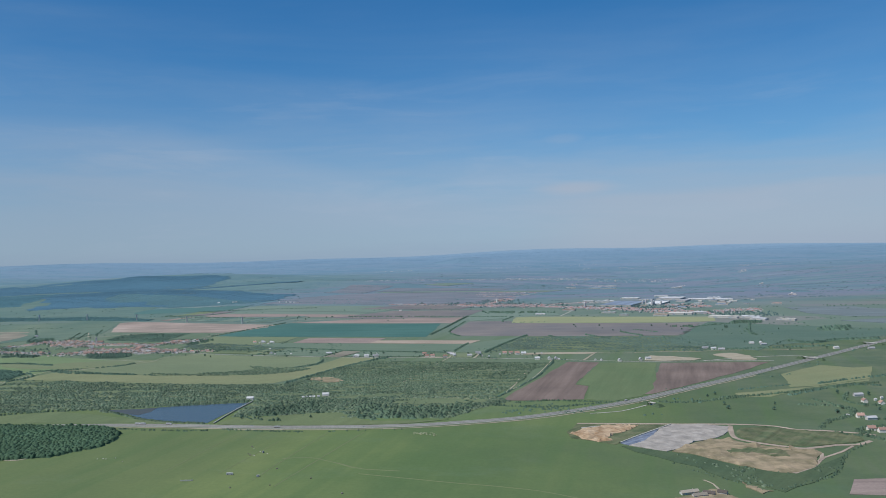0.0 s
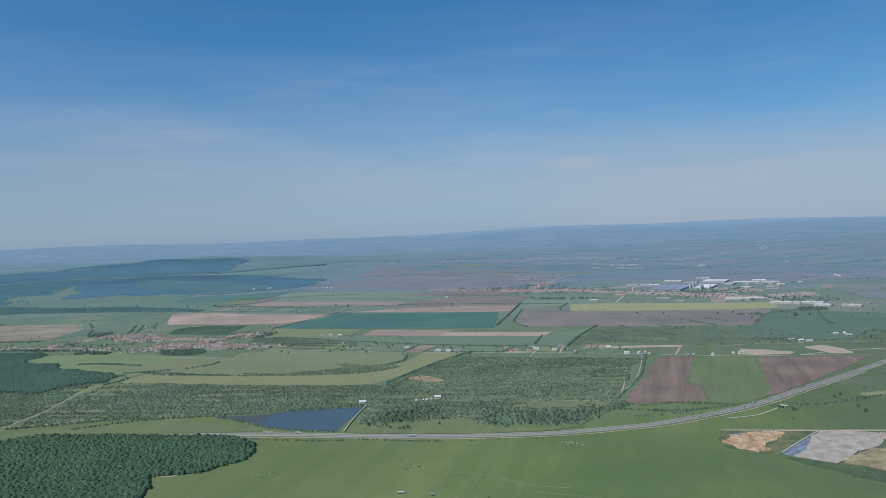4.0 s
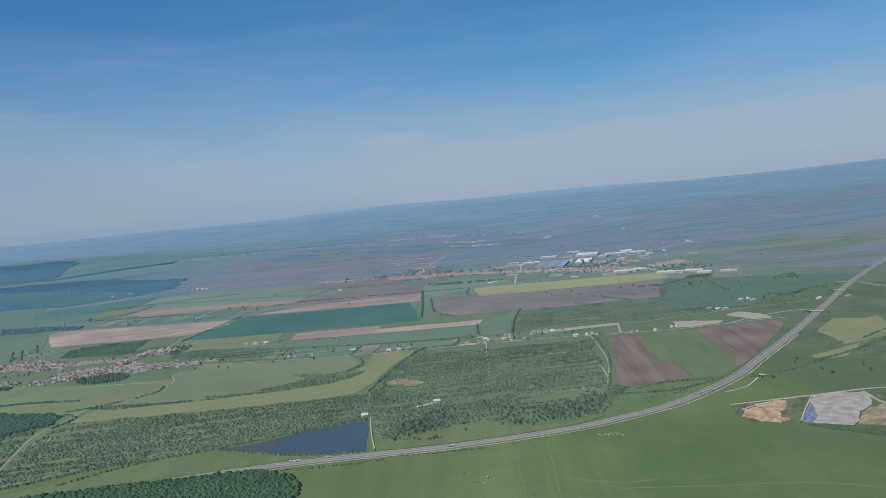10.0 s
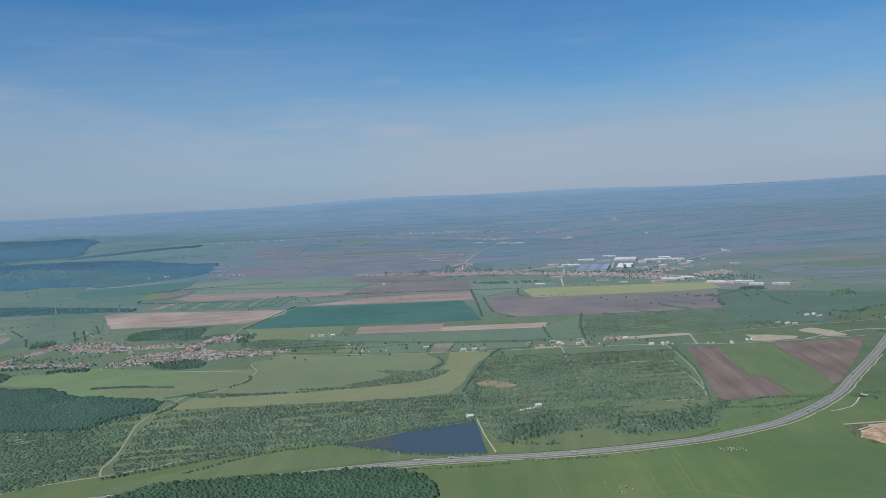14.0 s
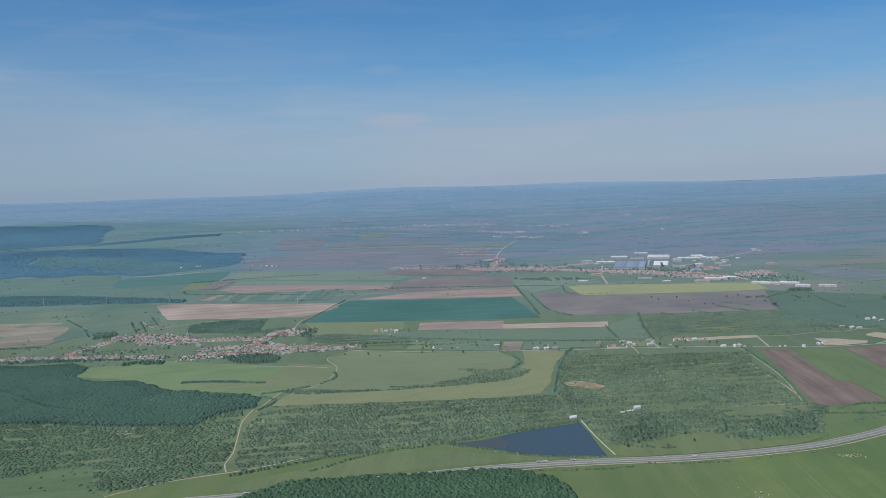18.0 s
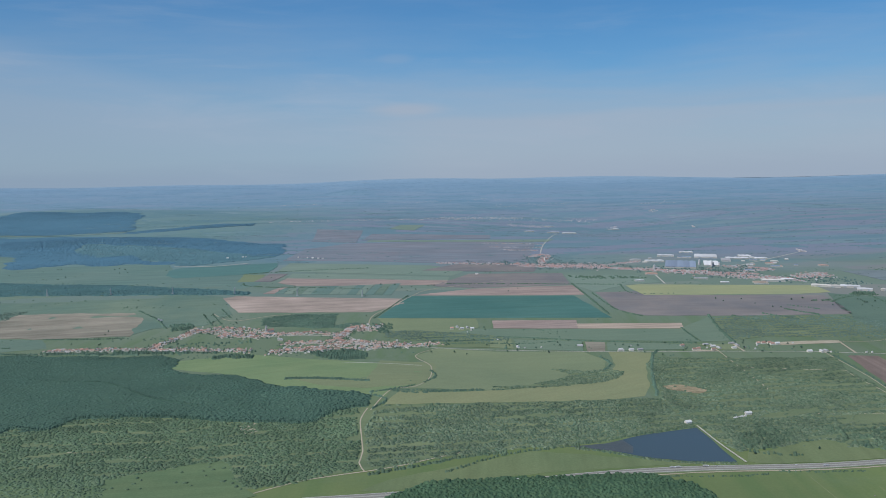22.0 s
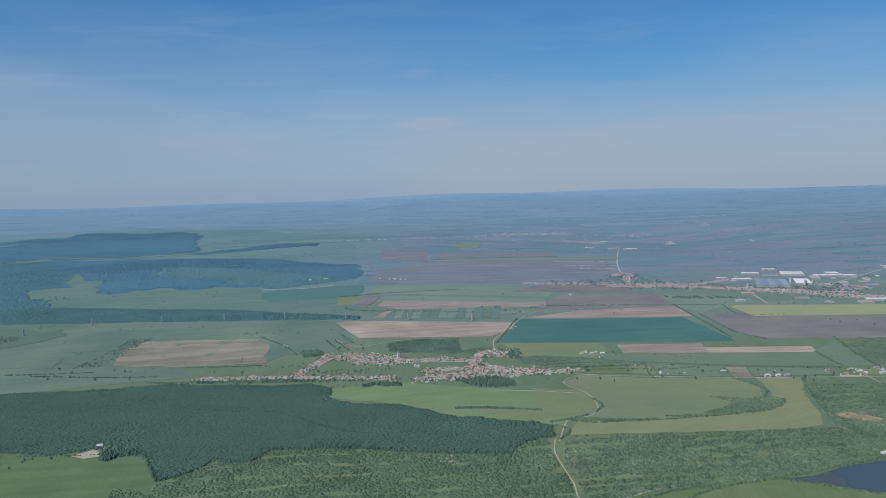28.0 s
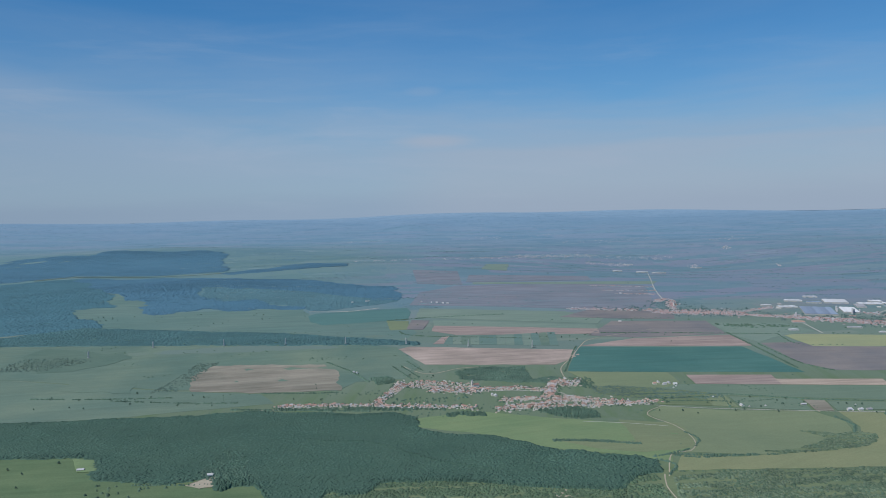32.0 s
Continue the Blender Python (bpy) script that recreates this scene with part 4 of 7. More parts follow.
field("field", WASTE, [(200.6, 242.6), (205.5, 248.4), (209.2, 256.6), (211.6, 264.9), (216.4, 271.1), (226.9, 272), (234.4, 268.6), (231.5, 259.1), (228.3, 253.8), (220.7, 248.5), (214.6, 239.5), (210.9, 236.1)], "pale grey waste tip", 0.4, 1, 0.4, 0.8)
field("field", WASTE_SOIL, [(212.5, 236.2), (215.5, 240.8), (220.5, 247.1), (231.6, 253.3), (235.3, 247.2), (243.8, 242.4), (250.9, 239.7), (254, 237.4), (249.4, 225.6), (244.7, 219.9), (240.2, 216.5), (233.7, 218.7), (228.8, 222.6), (223.8, 227.9), (218.5, 233.4)], "bare brown soil of the tip", 0.34, 2, 1.0, 0.9)
field("field", TIP_GRASS, [(226, 236), (234, 240), (243, 238.5), (248, 234), (244, 230), (236, 233)], "weedy patch on the tip", 1.25, 2.5, 0.5, 1)
field("field", TIP_GRASS, [(235.4, 261.6), (237.7, 267.1), (245.1, 269.1), (251.4, 266.2), (259.4, 263.6), (271.5, 261), (270.4, 252.5), (264.5, 248.8), (255.5, 245.4), (247.5, 245), (240.3, 248), (235.8, 253.5)], "grassed-over part of the tip", 0.24, 1, 0.4, 1.5)
field("field", DARK_GRASS, [(198.2, 241.8), (210.9, 236.1), (218.4, 232.8), (228.6, 221.5), (240, 215.5), (243.5, 213.3), (234.5, 204.6), (227.6, 209.7), (219.4, 219.3), (212.7, 224.3)], "dark grassy bank below the tip", 0.2, 3)
field("field", WASTE_SOIL, [(226, 208.6), (229.1, 204.2), (232.3, 200.9), (229.2, 198.5), (226.3, 203.6)], "patchy bare soil below the tip", 0.4, 2, 0.3, 1)
field("field", WASTE_SOIL, [(206, 192), (214.7, 198.2), (219.3, 201.7), (221.1, 197), (223.3, 194), (214, 188)], "bare brown farm yard", 0.3, 1.5, 0.3, 1)
field("field", PINK_SOIL, [(249, 199.9), (254.1, 212.1), (262.1, 213.6), (257, 199.7)], "small bare brown field", 0.2, 0.4)

field("field", DARK_GRASS, [(212.3, 234.3), (227.2, 221.9), (241.5, 216.1), (247.3, 221.7), (260.7, 237.2), (254.3, 221.6), (243.5, 208.5), (234.7, 200.2), (223.4, 209.4), (216.8, 221.8)], "dark rough ground beside the stream below the tip", 0.26, 2)
wood("scrub", [(212.3, 234.3), (227.2, 221.9), (241.5, 216.1), (247.3, 221.7), (260.7, 237.2), (254.3, 221.6), (243.5, 208.5), (234.7, 200.2), (223.4, 209.4), (216.8, 221.8)], 1.5, 0.55, 0.4, 71, BUSH, "low bushes on the bank below the tip", "scrub", LOW_CROWNS, lambda x, y, rnd: noise.noise((x * 0.12, y * 0.12, 3)) > rnd.uniform(-0.1, 0.5))
tagged(ribbon("rim", CHALK, [(197.9, 245.2), (204.3, 254.8), (216.1, 271.1)], 0.5, 0.3, thick=0.3), "pale earth bank along the lined pit", "bank", kind="structure")

# ---- water ----
POND = [(48, 305), (49, 267), (31, 269), (17, 274), (4, 283), (-9, 287), (4, 289), (20, 297), (37, 302)]
pond = field("water", WATER, POND, "dark blue reservoir behind an earth dam", 0.05, 0.8)
tagged(pond, category="pond")
field("field", MUD, [(-10, 287.4), (-2, 284.6), (6, 281.2), (13, 279), (15, 285), (13, 293), (5, 289.6)], "grey shallow end of the reservoir", 0.12, 1.5)
tagged(ribbon("dam", CHALK, [(49, 307), (50, 286), (52, 266)], 0.42, 0.4, thick=0.3), "pale concrete-topped dam of the reservoir", "dam", kind="structure")

# ---- roads ----
HIGHWAY = [(-110, 246), (-71, 249), (-42, 254), (-4, 260), (32, 262), (79, 261), (121, 265), (143, 271), (169, 282), (203, 308), (226, 333), (264, 375), (319, 440), (372, 503), (436, 573), (560, 700)]
hw = tagged(new("highway"), "grey dual carriageway with a gravel median", "road", kind="structure")
ribbon("verge", MEDIAN, HIGHWAY, 4.3, 0.1, parent=hw)
for off in (-1.85, -0.24, 0.24, 1.85):
    ribbon("guard_rail", PALE_RAIL, HIGHWAY, 0.22, 0.2, off, parent=hw)
ribbon("carriageway", ASPHALT, HIGHWAY, 1.3, 0.15, -0.95, parent=hw)
ribbon("carriageway", ASPHALT, HIGHWAY, 1.3, 0.15, 0.95, parent=hw)


def track(pts, width, material, label, wander=0.5):
    faint = material is FAINT_GRASS
    return tagged(ribbon("track", material, pts, width, 0.0 if faint else 0.08, thick=0.06, wander=wander, skirt=1.8), label, "track", kind="structure")


for pts, width, mat, label in (
    ([(-92.4, 331), (-94.7, 320.7), (-93.8, 306.9), (-92, 287.8), (-92.7, 277.3), (-90.1, 268.9)], 0.34, DIRT, "brown dirt track through the scrub"),
    ([(-140, 245), (-121.1, 257.5), (-111, 263), (-98.6, 266.8), (-90, 269), (-77, 273.3), (-65.3, 279), (-53, 284.4)], 0.42, DIRT, "pale dirt track beside the scrub"),
    ([(-56, 460), (-70, 441), (-62, 411), (-63, 377), (-71, 359), (-82, 354), (-91, 329)], 0.34, DIRT, "pale gravel track between meadows"),
    ([(-112, 425.4), (-91.4, 420), (-66.5, 410.5)], 0.32, CHALK, "thin pale track across the hay field"),
    ([(-312, 468), (-273, 470), (-249, 473), (-239, 477), (-229, 513), (-225, 527), (-205, 519), (-168, 509), (-120, 502), (-111, 487), (-99, 476), (-73, 467), (-59, 462), (-26, 452), (54, 439), (103, 435), (158, 429), (188, 422), (219, 416.5), (249.6, 417), (262, 418), (284, 416.5)], 0.4, CHALK, "pale village road"),
    ([(97, 971), (124, 1101), (181, 1328), (215, 1460)], 0.9, CHALK, "pale straight road leaving the town"),
    ([(279, 804), (372, 889), (441, 953)], 1.0, CHALK, "pale road beyond the town"),
    ([(181, 769), (169, 699)], 0.9, CHALK, "gravel road beside the rape field"),
    ([(171, 425), (163.6, 363), (151, 317)], 0.3, DIRT, "white gravel track beside the scrub"),
    ([(107.7, 396.6), (120.6, 395.6), (140.2, 389.8), (160.5, 386)], 0.5, DIRT, "pale path across the scrub"),
    ([(107.7, 396.6), (105.2, 369.2), (103, 352.8)], 0.4, DIRT, "thin path through the scrub"),
    ([(78.3, 312.4), (87.4, 315.8), (102.8, 318.3), (117.2, 316.7), (127.1, 316.4), (151, 315)], 0.36, DIRT, "grassy path through the scrub"),
    ([(160.5, 386), (158, 369.7), (156.8, 346.3), (153.4, 321)], 0.35, DIRT, "pale path along the edge of the scrub"),
    ([(112, 441), (107.7, 396.6)], 0.4, DIRT, "pale path down from the farm"),
    ([(184.9, 271.6), (214.9, 271.9), (237, 272.4), (249.1, 270.2), (254.5, 265.6), (262.8, 264.6), (271.7, 261.6), (276, 259)], 0.8, TAN_SOIL, "tan haul road along the edge of the tip"),
    ([(235.1, 270.2), (233.4, 257.7), (234.4, 252), (240.3, 247), (247.2, 243.3), (251.4, 242), (260.7, 246.4), (267, 247.4), (272, 252)], 0.9, TAN_SOIL, "tan haul road round the tip"),
    ([(251.4, 241.6), (253.8, 236.8), (249.9, 226.7), (245, 219.9), (240.2, 216)], 0.6, TAN_SOIL, "tan haul road below the tip"),
    ([(249.7, 226.7), (253.3, 232.6), (259.8, 239), (265, 245.6)], 0.5, TAN_SOIL, "tan side road of the tip"),
    ([(217.1, 208.9), (218.9, 205.8), (219.6, 199.9)], 0.35, DIRT, "short dirt track to the farm yard"),
    ([(-355, 911), (-307, 908), (-271, 932)], 1.6, CHALK, "pale track below the distant woods"),
    ([(-225, 584), (-205, 560), (-180, 575), (-165, 578)], 0.5, DIRT, "farm track above the village"),
    ([(-103, 535), (-101, 571), (-85, 610), (-72, 648), (-50, 690), (20, 740)], 0.45, DIRT, "field road beside the wheat"),
    ([(67.3, 205), (68.6, 251.7)], 0.24, FAINT_GRASS, "faint pale path across the meadow"),
    ([(84.7, 205), (87.6, 241.9)], 0.2, FAINT_GRASS, "faint pale path across the meadow"),
    ([(97.1, 200), (100.1, 255)], 0.24, FAINT_GRASS, "faint pale path across the meadow"),
    ([(105.5, 195), (112.7, 256)], 0.28, FAINT_GRASS, "faint pale path across the meadow"),
    ([(125, 208), (151.4, 202.2), (176, 196.6), (197.8, 184.1)], 0.28, FAINT_GRASS, "faint curved path across the meadow"),
    ([(195.2, 451.3), (214, 449.7), (233.5, 454.4), (251, 453.7), (267.6, 458.6), (289, 457.7), (319.7, 460.3)], 0.34, DIRT, "pale road past the works"),
    ([(249.6, 418), (275.4, 429.9), (294.8, 434.2), (308, 431)], 0.6, CHALK, "side road to the overpass"),
    ([(194.7, 451.7), (187.9, 421.5)], 0.7, DIRT, "pale works track down to the road"),
    ([(34.4, 439.5), (41, 465.5)], 0.4, DIRT, "pale track beside the grey plot"),
    ([(112.2, 448), (111, 434.5)], 0.7, DIRT, "short farm drive"),
    ([(127.2, 451), (126.3, 433)], 0.7, DIRT, "short pale drive between plots"),
    ([(213, 305.7), (200.5, 292), (189.4, 287.9)], 0.4, CHALK, "white gravel track below the culvert"),
    ([(373, 519), (381, 511), (386, 482), (400, 440)], 0.7, CHALK, "pale road across the highway"),
):
    track(pts, width, mat, label, 0.2)

service = smooth_line(HIGHWAY[3:12], 6.0)
track([(p.x + 1.4, p.y - 3.4) for p in service[::3]], 0.42, DIRT, "dirt service track along the highway", 0.6)

# ---- woods ----
FOREST = [(-560, 440), (-467, 450), (-421, 449.4), (-399, 453.4), (-367, 453.3), (-328, 462), (-318, 465.7), (-295, 461), (-274, 461), (-251, 455), (-224, 458), (-211, 447.6), (-209, 424), (-192.4, 408.6), (-167.5, 399), (-146.4, 370.3), (-135.7, 361.2), (-116.2, 353.4), (-99.9, 350.4), (-91.6, 344.5), (-93.3, 334), (-103, 331.5), (-110.9, 324.7), (-116, 318), (-133, 320), (-158.4, 324.8), (-185, 333.7), (-216.8, 338), (-224, 337), (-231.2, 324.5), (-247.5, 328.5), (-251, 319), (-258, 311), (-265.4, 306.7), (-270.5, 316.4), (-283, 337.5), (-296, 336.3), (-300.3, 332.4), (-303.4, 349.7), (-323.5, 339.2), (-360, 343.8), (-366.4, 351), (-373, 372), (-392, 376.6), (-425, 377), (-560, 395)]
NEAR_FOREST = [(-77, 249), (-67, 257), (-28, 258), (-3, 259), (17, 256), (25, 248), (29, 232), (21, 219), (6, 214), (12, 203), (14, 196), (8, 184), (-12, 172), (-90, 172), (-110, 215)]
# added sheets lifted among the crowns keep the gaps from going black
field("field", WOOD_FILL, FOREST, "leaf-coloured sheet raised between the forest crowns", 1.25, 4, 0, 6, 90)
field("field", NEAR_WOOD_FILL, NEAR_FOREST, "leaf-coloured sheet raised between the forest crowns", 1.8, 4, 0, 3, 60)
wood("forest", FOREST, 1.25, 1.75, 0.5, 3, LEAVES, "dense dark green deciduous forest", "forest", LOW_CROWNS, even=0.45)
wood("forest", NEAR_FOREST, 1.15, 1.3, 1.05, 4, NEAR_LEAVES, "dense dark green wood beside the highway", "forest", CANOPY, even=0.35)
SCRUB_EAST = [(68, 423), (170, 412), (162, 391), (160, 363), (150, 321), (158, 310), (138, 278), (106, 277), (69, 281), (54, 277), (51, 306), (46, 317), (47, 347), (58, 398)]
SCRUB_WEST = [(-88, 334), (-49, 336), (-32, 338), (-2, 341), (25, 344), (41, 347), (46, 345), (48, 317), (49, 308), (21, 299), (-9, 290), (-25, 288), (-65, 279), (-86, 269), (-90, 279), (-92, 313)]
SCRUB_SW = [(-264, 278), (-265, 305), (-258, 310), (-250, 318.5), (-247, 327.5), (-231, 323.5), (-224, 336), (-198, 335.5), (-171, 328.4), (-145, 319.9), (-121, 316.8), (-111, 323.6), (-95.5, 331), (-96.8, 320.8), (-95.4, 306.9), (-93.6, 287.8), (-94.2, 277.3), (-93, 270.5), (-117, 259.5), (-133, 256), (-191, 261)]


CLEARINGS = (
    [(78.7, 314.8), (88.3, 320.8), (104.3, 325.1), (112.3, 326.5), (110.7, 320.4), (102.8, 318.3), (89.4, 313.5)],
    [(110.3, 309.1), (115.5, 310.2), (126.4, 314), (148.6, 313.6), (148.3, 306.5), (122.8, 302.1), (111.1, 303)],
    [(71.3, 273.9), (75.7, 281.4), (84.1, 285.4), (95.5, 286.6), (101.2, 274), (95.4, 267.7)],
    [(-184.7, 269.2), (-177.9, 271.6), (-154.8, 281.5), (-143.7, 283.2), (-136.4, 265.2), (-125.9, 251.2), (-178, 250)],
    [(53.8, 365.7), (62.7, 368.1), (69.3, 362.5), (73.8, 356.3), (68.1, 352.0), (58.6, 356.6), (54.4, 360.7)],
    [(49, 322), (57, 318), (69, 322), (74, 314), (80, 318), (78, 322), (66, 327)],
)
OPEN_SCRUB = [(108.3, 396.4), (160.5, 386), (156.2, 341), (111.3, 355.6), (102.4, 353)]


def rows_of_bushes(x, y, rnd):
    """Bushes stand in drifts and rows, with grass showing between them."""
    if any(inside(x, y, c) for c in CLEARINGS):
        return rnd.random() < 0.03
    drift = noise.noise((x * 0.03, y * 0.03, 9))
    row = math.sin((y - 0.1 * x + 5 * noise.noise((x * 0.02, y * 0.05, 4))) * 0.85)
    v = 0.46 * row + 0.62 * drift + 0.45 * noise.noise((x * 0.25, y * 0.25, 5)) + 0.16
    return v > (0.3 if inside(x, y, OPEN_SCRUB) else -0.02) - rnd.uniform(0, 0.35)


field("field", MEADOW, [(53, 267), (57, 276), (66, 277), (75.7, 281.4), (84.1, 285.4), (95.5, 287), (101, 279), (109, 273), (130, 274), (139, 276), (122, 268.2), (100, 265.6), (79, 264), (56, 265)], "yellow-green roadside grass below the scrub", 0.3, 2)
def tall_ones(x, y, rnd):
    return rows_of_bushes(x, y, rnd) and noise.noise((x * 0.06, y * 0.12, 14)) > rnd.uniform(-0.3, 0.25)


def thick_rows(x, y, rnd):
    """A closed thicket with narrow rides between its rows."""
    if any(inside(x, y, c) for c in CLEARINGS):
        return rnd.random() < 0.04
    row = math.sin((y - 0.05 * x + 6 * noise.noise((x * 0.02, y * 0.05, 4))) * 0.55)
    return row + 0.8 * noise.noise((x * 0.12, y * 0.12, 5)) > -0.72 - rnd.uniform(0, 0.3)


field("field", SCRUB_FLOOR, [(-99, 332), (-88, 336), (-88, 300), (-87, 271), (-96, 269), (-99, 300)], "grassy verge of the dirt track", 0.1, 2)
for area in CLEARINGS[:2]:
    field("field", SCRUB_FLOOR, area, "pale grassy clearing in the scrub", 0.3, 2.5)
for k, area in enumerate((SCRUB_EAST, SCRUB_WEST, SCRUB_SW)):
    field("field", SCRUB_FLOOR, area, "grassy floor of the scrub", 0.16, 3)
    west = k == 2
    wood("scrub", area, 1.05, 1.2 if west else 0.98, 0.36 if west else 0.42, 10 + k, DARK_BUSH if west else BUSH, "rows of mid-green bushes and young trees", "scrub", LOW_CROWNS, thick_rows if west else rows_of_bushes)
    wood("scrub", area, 2.6, 0.75, 0.62, 110 + k, BIG_BUSH, "scattered dark young trees in the scrub", "scrub", CANOPY, tall_ones)
wood("scrub", [(147, 533), (181, 537), (246, 528), (270, 481), (253, 455), (158, 470), (133, 461)], 1.4, 0.85, 0.34, 15, PARCEL_LEAVES, "dark green bushes on the scrubby parcel", "scrub", LOW_CROWNS, rows_of_bushes)
WOODS_A = [(-1432, 1775), (-1234, 1801), (-1207, 1850), (-1160, 1867), (-1124, 1879), (-1048, 1836), (-1043, 1871), (-1047, 1929), (-1015, 1937), (-887, 1887), (-797, 1916), (-737, 1897), (-702, 1794), (-684, 1700), (-642, 1595), (-620, 1478), (-663, 1455), (-714, 1443), (-754, 1437), (-901, 1472), (-941, 1402), (-978, 1356), (-1118, 1324)]
WOODS_B = [(-690, 1113), (-797, 1296), (-872, 1412), (-749, 1370), (-722, 1381), (-620, 1354), (-493, 1254), (-428, 1257), (-385, 1226), (-325, 1185), (-260, 1151), (-251, 1005), (-292, 1030), (-344, 1066), (-381, 1096), (-434, 1110), (-501, 1113), (-549, 1130), (-535, 1060), (-489, 1012), (-447, 1030), (-412, 976), (-368, 958), (-367, 933), (-424, 949), (-436, 928), (-495, 958), (-523, 936), (-542, 908), (-563, 926), (-575, 960), (-580, 992), (-595, 1020), (-649, 1075)]
WOODS_C = [(-612, 1450), (-581, 1475), (-530, 1498), (-510, 1624), (-480, 1664), (-398, 1605), (-372, 1452), (-422, 1456), (-462, 1434), (-515, 1431), (-583, 1403)]
SLOPE_B = [(-549, 1130), (-501, 1113), (-434, 1110), (-381, 1096), (-344, 1066), (-292, 1030), (-250, 999), (-271, 970), (-311, 941), (-349, 915), (-367, 953), (-413, 982), (-447, 1030), (-489, 1012), (-535, 1060)]
WOODS_R = [(-1000, 805), (-647, 763), (-586, 820), (-483, 792), (-353, 747), (-290, 697), (-215, 665), (-214, 653), (-335, 658), (-473, 689), (-540, 705), (-577, 712), (-700, 720), (-1000, 760)]
WOODS_D = [(-872, 1412), (-923, 1368), (-959, 1324), (-1090, 1284), (-770, 770), (-665, 765), (-579, 808), (-566, 819), (-576, 844), (-602, 877), (-656, 936), (-668, 965), (-650, 979), (-621, 982), (-646, 1019), (-662, 1066), (-690, 1113), (-797, 1296)]
# distant slopes and woods get their hazy blue from the materials, not from air
field("field", HAZE_THICKET_FLOOR, SLOPE_B, "dull green slope between the woods, tinted blue for haze", 0.3, 14, 0, 6, 60)
wood("forest", SLOPE_B, 4.0, 4.4, 0.09, 35, HAZE_THICKET_LEAVES, "thin thicket on a distant slope, tinted blue for haze", "forest", LOW_CROWNS, even=1.0, ragged=12)
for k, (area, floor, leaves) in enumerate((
    (WOODS_A, HAZE_WOOD_FLOOR, HAZE_LEAVES),
    (WOODS_B, HAZE_WOOD_FLOOR, HAZE_LEAVES),
    (WOODS_C, HAZE_WOOD_FLOOR, HAZE_LEAVES),
    (WOODS_D, HAZE_SLOPE_FLOOR, HAZE_SLOPE_LEAVES),
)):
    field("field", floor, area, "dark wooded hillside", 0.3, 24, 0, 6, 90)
    wood("forest", area, 4.0, 4.4, 0.09, 30 + k, leaves, "dark woods on distant hills, tinted blue for haze", "forest", LOW_CROWNS, even=1.0, ragged=24)
track([(-941, 1382), (-886, 1441), (-744, 1411), (-644, 1428), (-608, 1448)], 4.0, HAZE_GRASS, "pale valley floor between the distant woods", 0.4).location.z = 0.35


# this belt's teal is haze in the colour, weaker than on the hills
field("field", HAZE_RIDGE_FLOOR, WOODS_R, "dark wooded fold behind the ridge", 0.5, 6, 0, 6, 90)
wood("forest", WOODS_R, 2.4, 3.2, 0.22, 41, HAZE_RIDGE_LEAVES, "belt of woods behind the ridge, tinted teal for haze", "forest", LOW_CROWNS, even=0.8)
TONGUE = [(4, 402), (15, 400), (21, 396), (36, 400), (42, 394), (33, 380), (18, 372), (-2, 366), (-24, 361), (-33, 363), (-12, 369), (4, 380), (13, 389)]
field("field", SCRUB_FLOOR, TONGUE, "rough grass between the meadows", 0.3, 2)
wood("scrub", TONGUE, 1.0, 1.0, 0.42, 44, BUSH, "low mid-green scrub between meadows", "scrub", LOW_CROWNS, rows_of_bushes)
BELT = [(-92, 512), (-74, 515), (-40, 503), (-28, 497), (-8, 485), (-10, 476), (-32, 474), (-60, 479), (-90, 495)]
field("field", SCRUB_FLOOR, BELT, "rough grass beside the village", 0.3, 2)
wood("scrub", BELT, 1.4, 0.9, 0.45, 45, PARCEL_LEAVES, "grey-green belt of trees beside the village", "scrub", LOW_CROWNS, rows_of_bushes)
for k, (area, where) in enumerate((
    ([(96.6, 291.5), (101.3, 301.8), (111.9, 297.2), (122.1, 299.9), (146.3, 301.1), (136.9, 278), (125.8, 277), (109.7, 274.5), (103.7, 277)], "highway"),
    ([(58, 280), (60.3, 290.4), (68.2, 299.3), (76, 304.9), (82.1, 299.3), (83, 287), (74.7, 283.6), (66, 278)], "dam"),
)):
    wood("scrub", area, 1.5, 1.25, 1.0, 47 + k, BIG_BUSH, "larger dark trees beside the " + where, "scrub", LOW_CROWNS, rows_of_bushes)
# ---- houses ----
def house(w, d, h, rise, wall, roof, label, category="house", group=""):
    """Plastered walls, a pitched roof with eaves, a chimney."""
    ob = tagged(new("house"), label, category, group)
    bm = bmesh.new()
    box(bm, -w / 2, w / 2, -d / 2, d / 2, 0, h)
    for s in (-1, 1):
        a, b, c = (bm.verts.new(p) for p in ((s * (w / 2 - 0.01), -d / 2, h), (s * (w / 2 - 0.01), d / 2, h), (s * (w / 2 - 0.01), 0, h + rise)))
        bm.faces.new((a, b, c))
    part("wall", bm, wall, ob)
    bm = bmesh.new()
    e = 0.09
    for s in (-1, 1):
        q = [bm.verts.new(p) for p in ((-w / 2 - e, s * (d / 2 + e), h - e * rise / d * 2), (w / 2 + e, s * (d / 2 + e), h - e * rise / d * 2), (w / 2 + e, 0, h + rise + 0.02), (-w / 2 - e, 0, h + rise + 0.02))]
        t = [bm.verts.new(v.co + Vector((0, 0, 0.05))) for v in q]
        bm.faces.new(q)
        bm.faces.new(t)
        for i in range(4):
            bm.faces.new((q[i], q[(i + 1) % 4], t[(i + 1) % 4], t[i]))
    cover = part("roof", bm, roof, ob)
    bm = bmesh.new()
    box(bm, w * 0.2, w * 0.2 + 0.12, 0.1, 0.22, h + rise * 0.4, h + rise + 0.22)
    part("chimney", bm, wall, cover)
    return ob


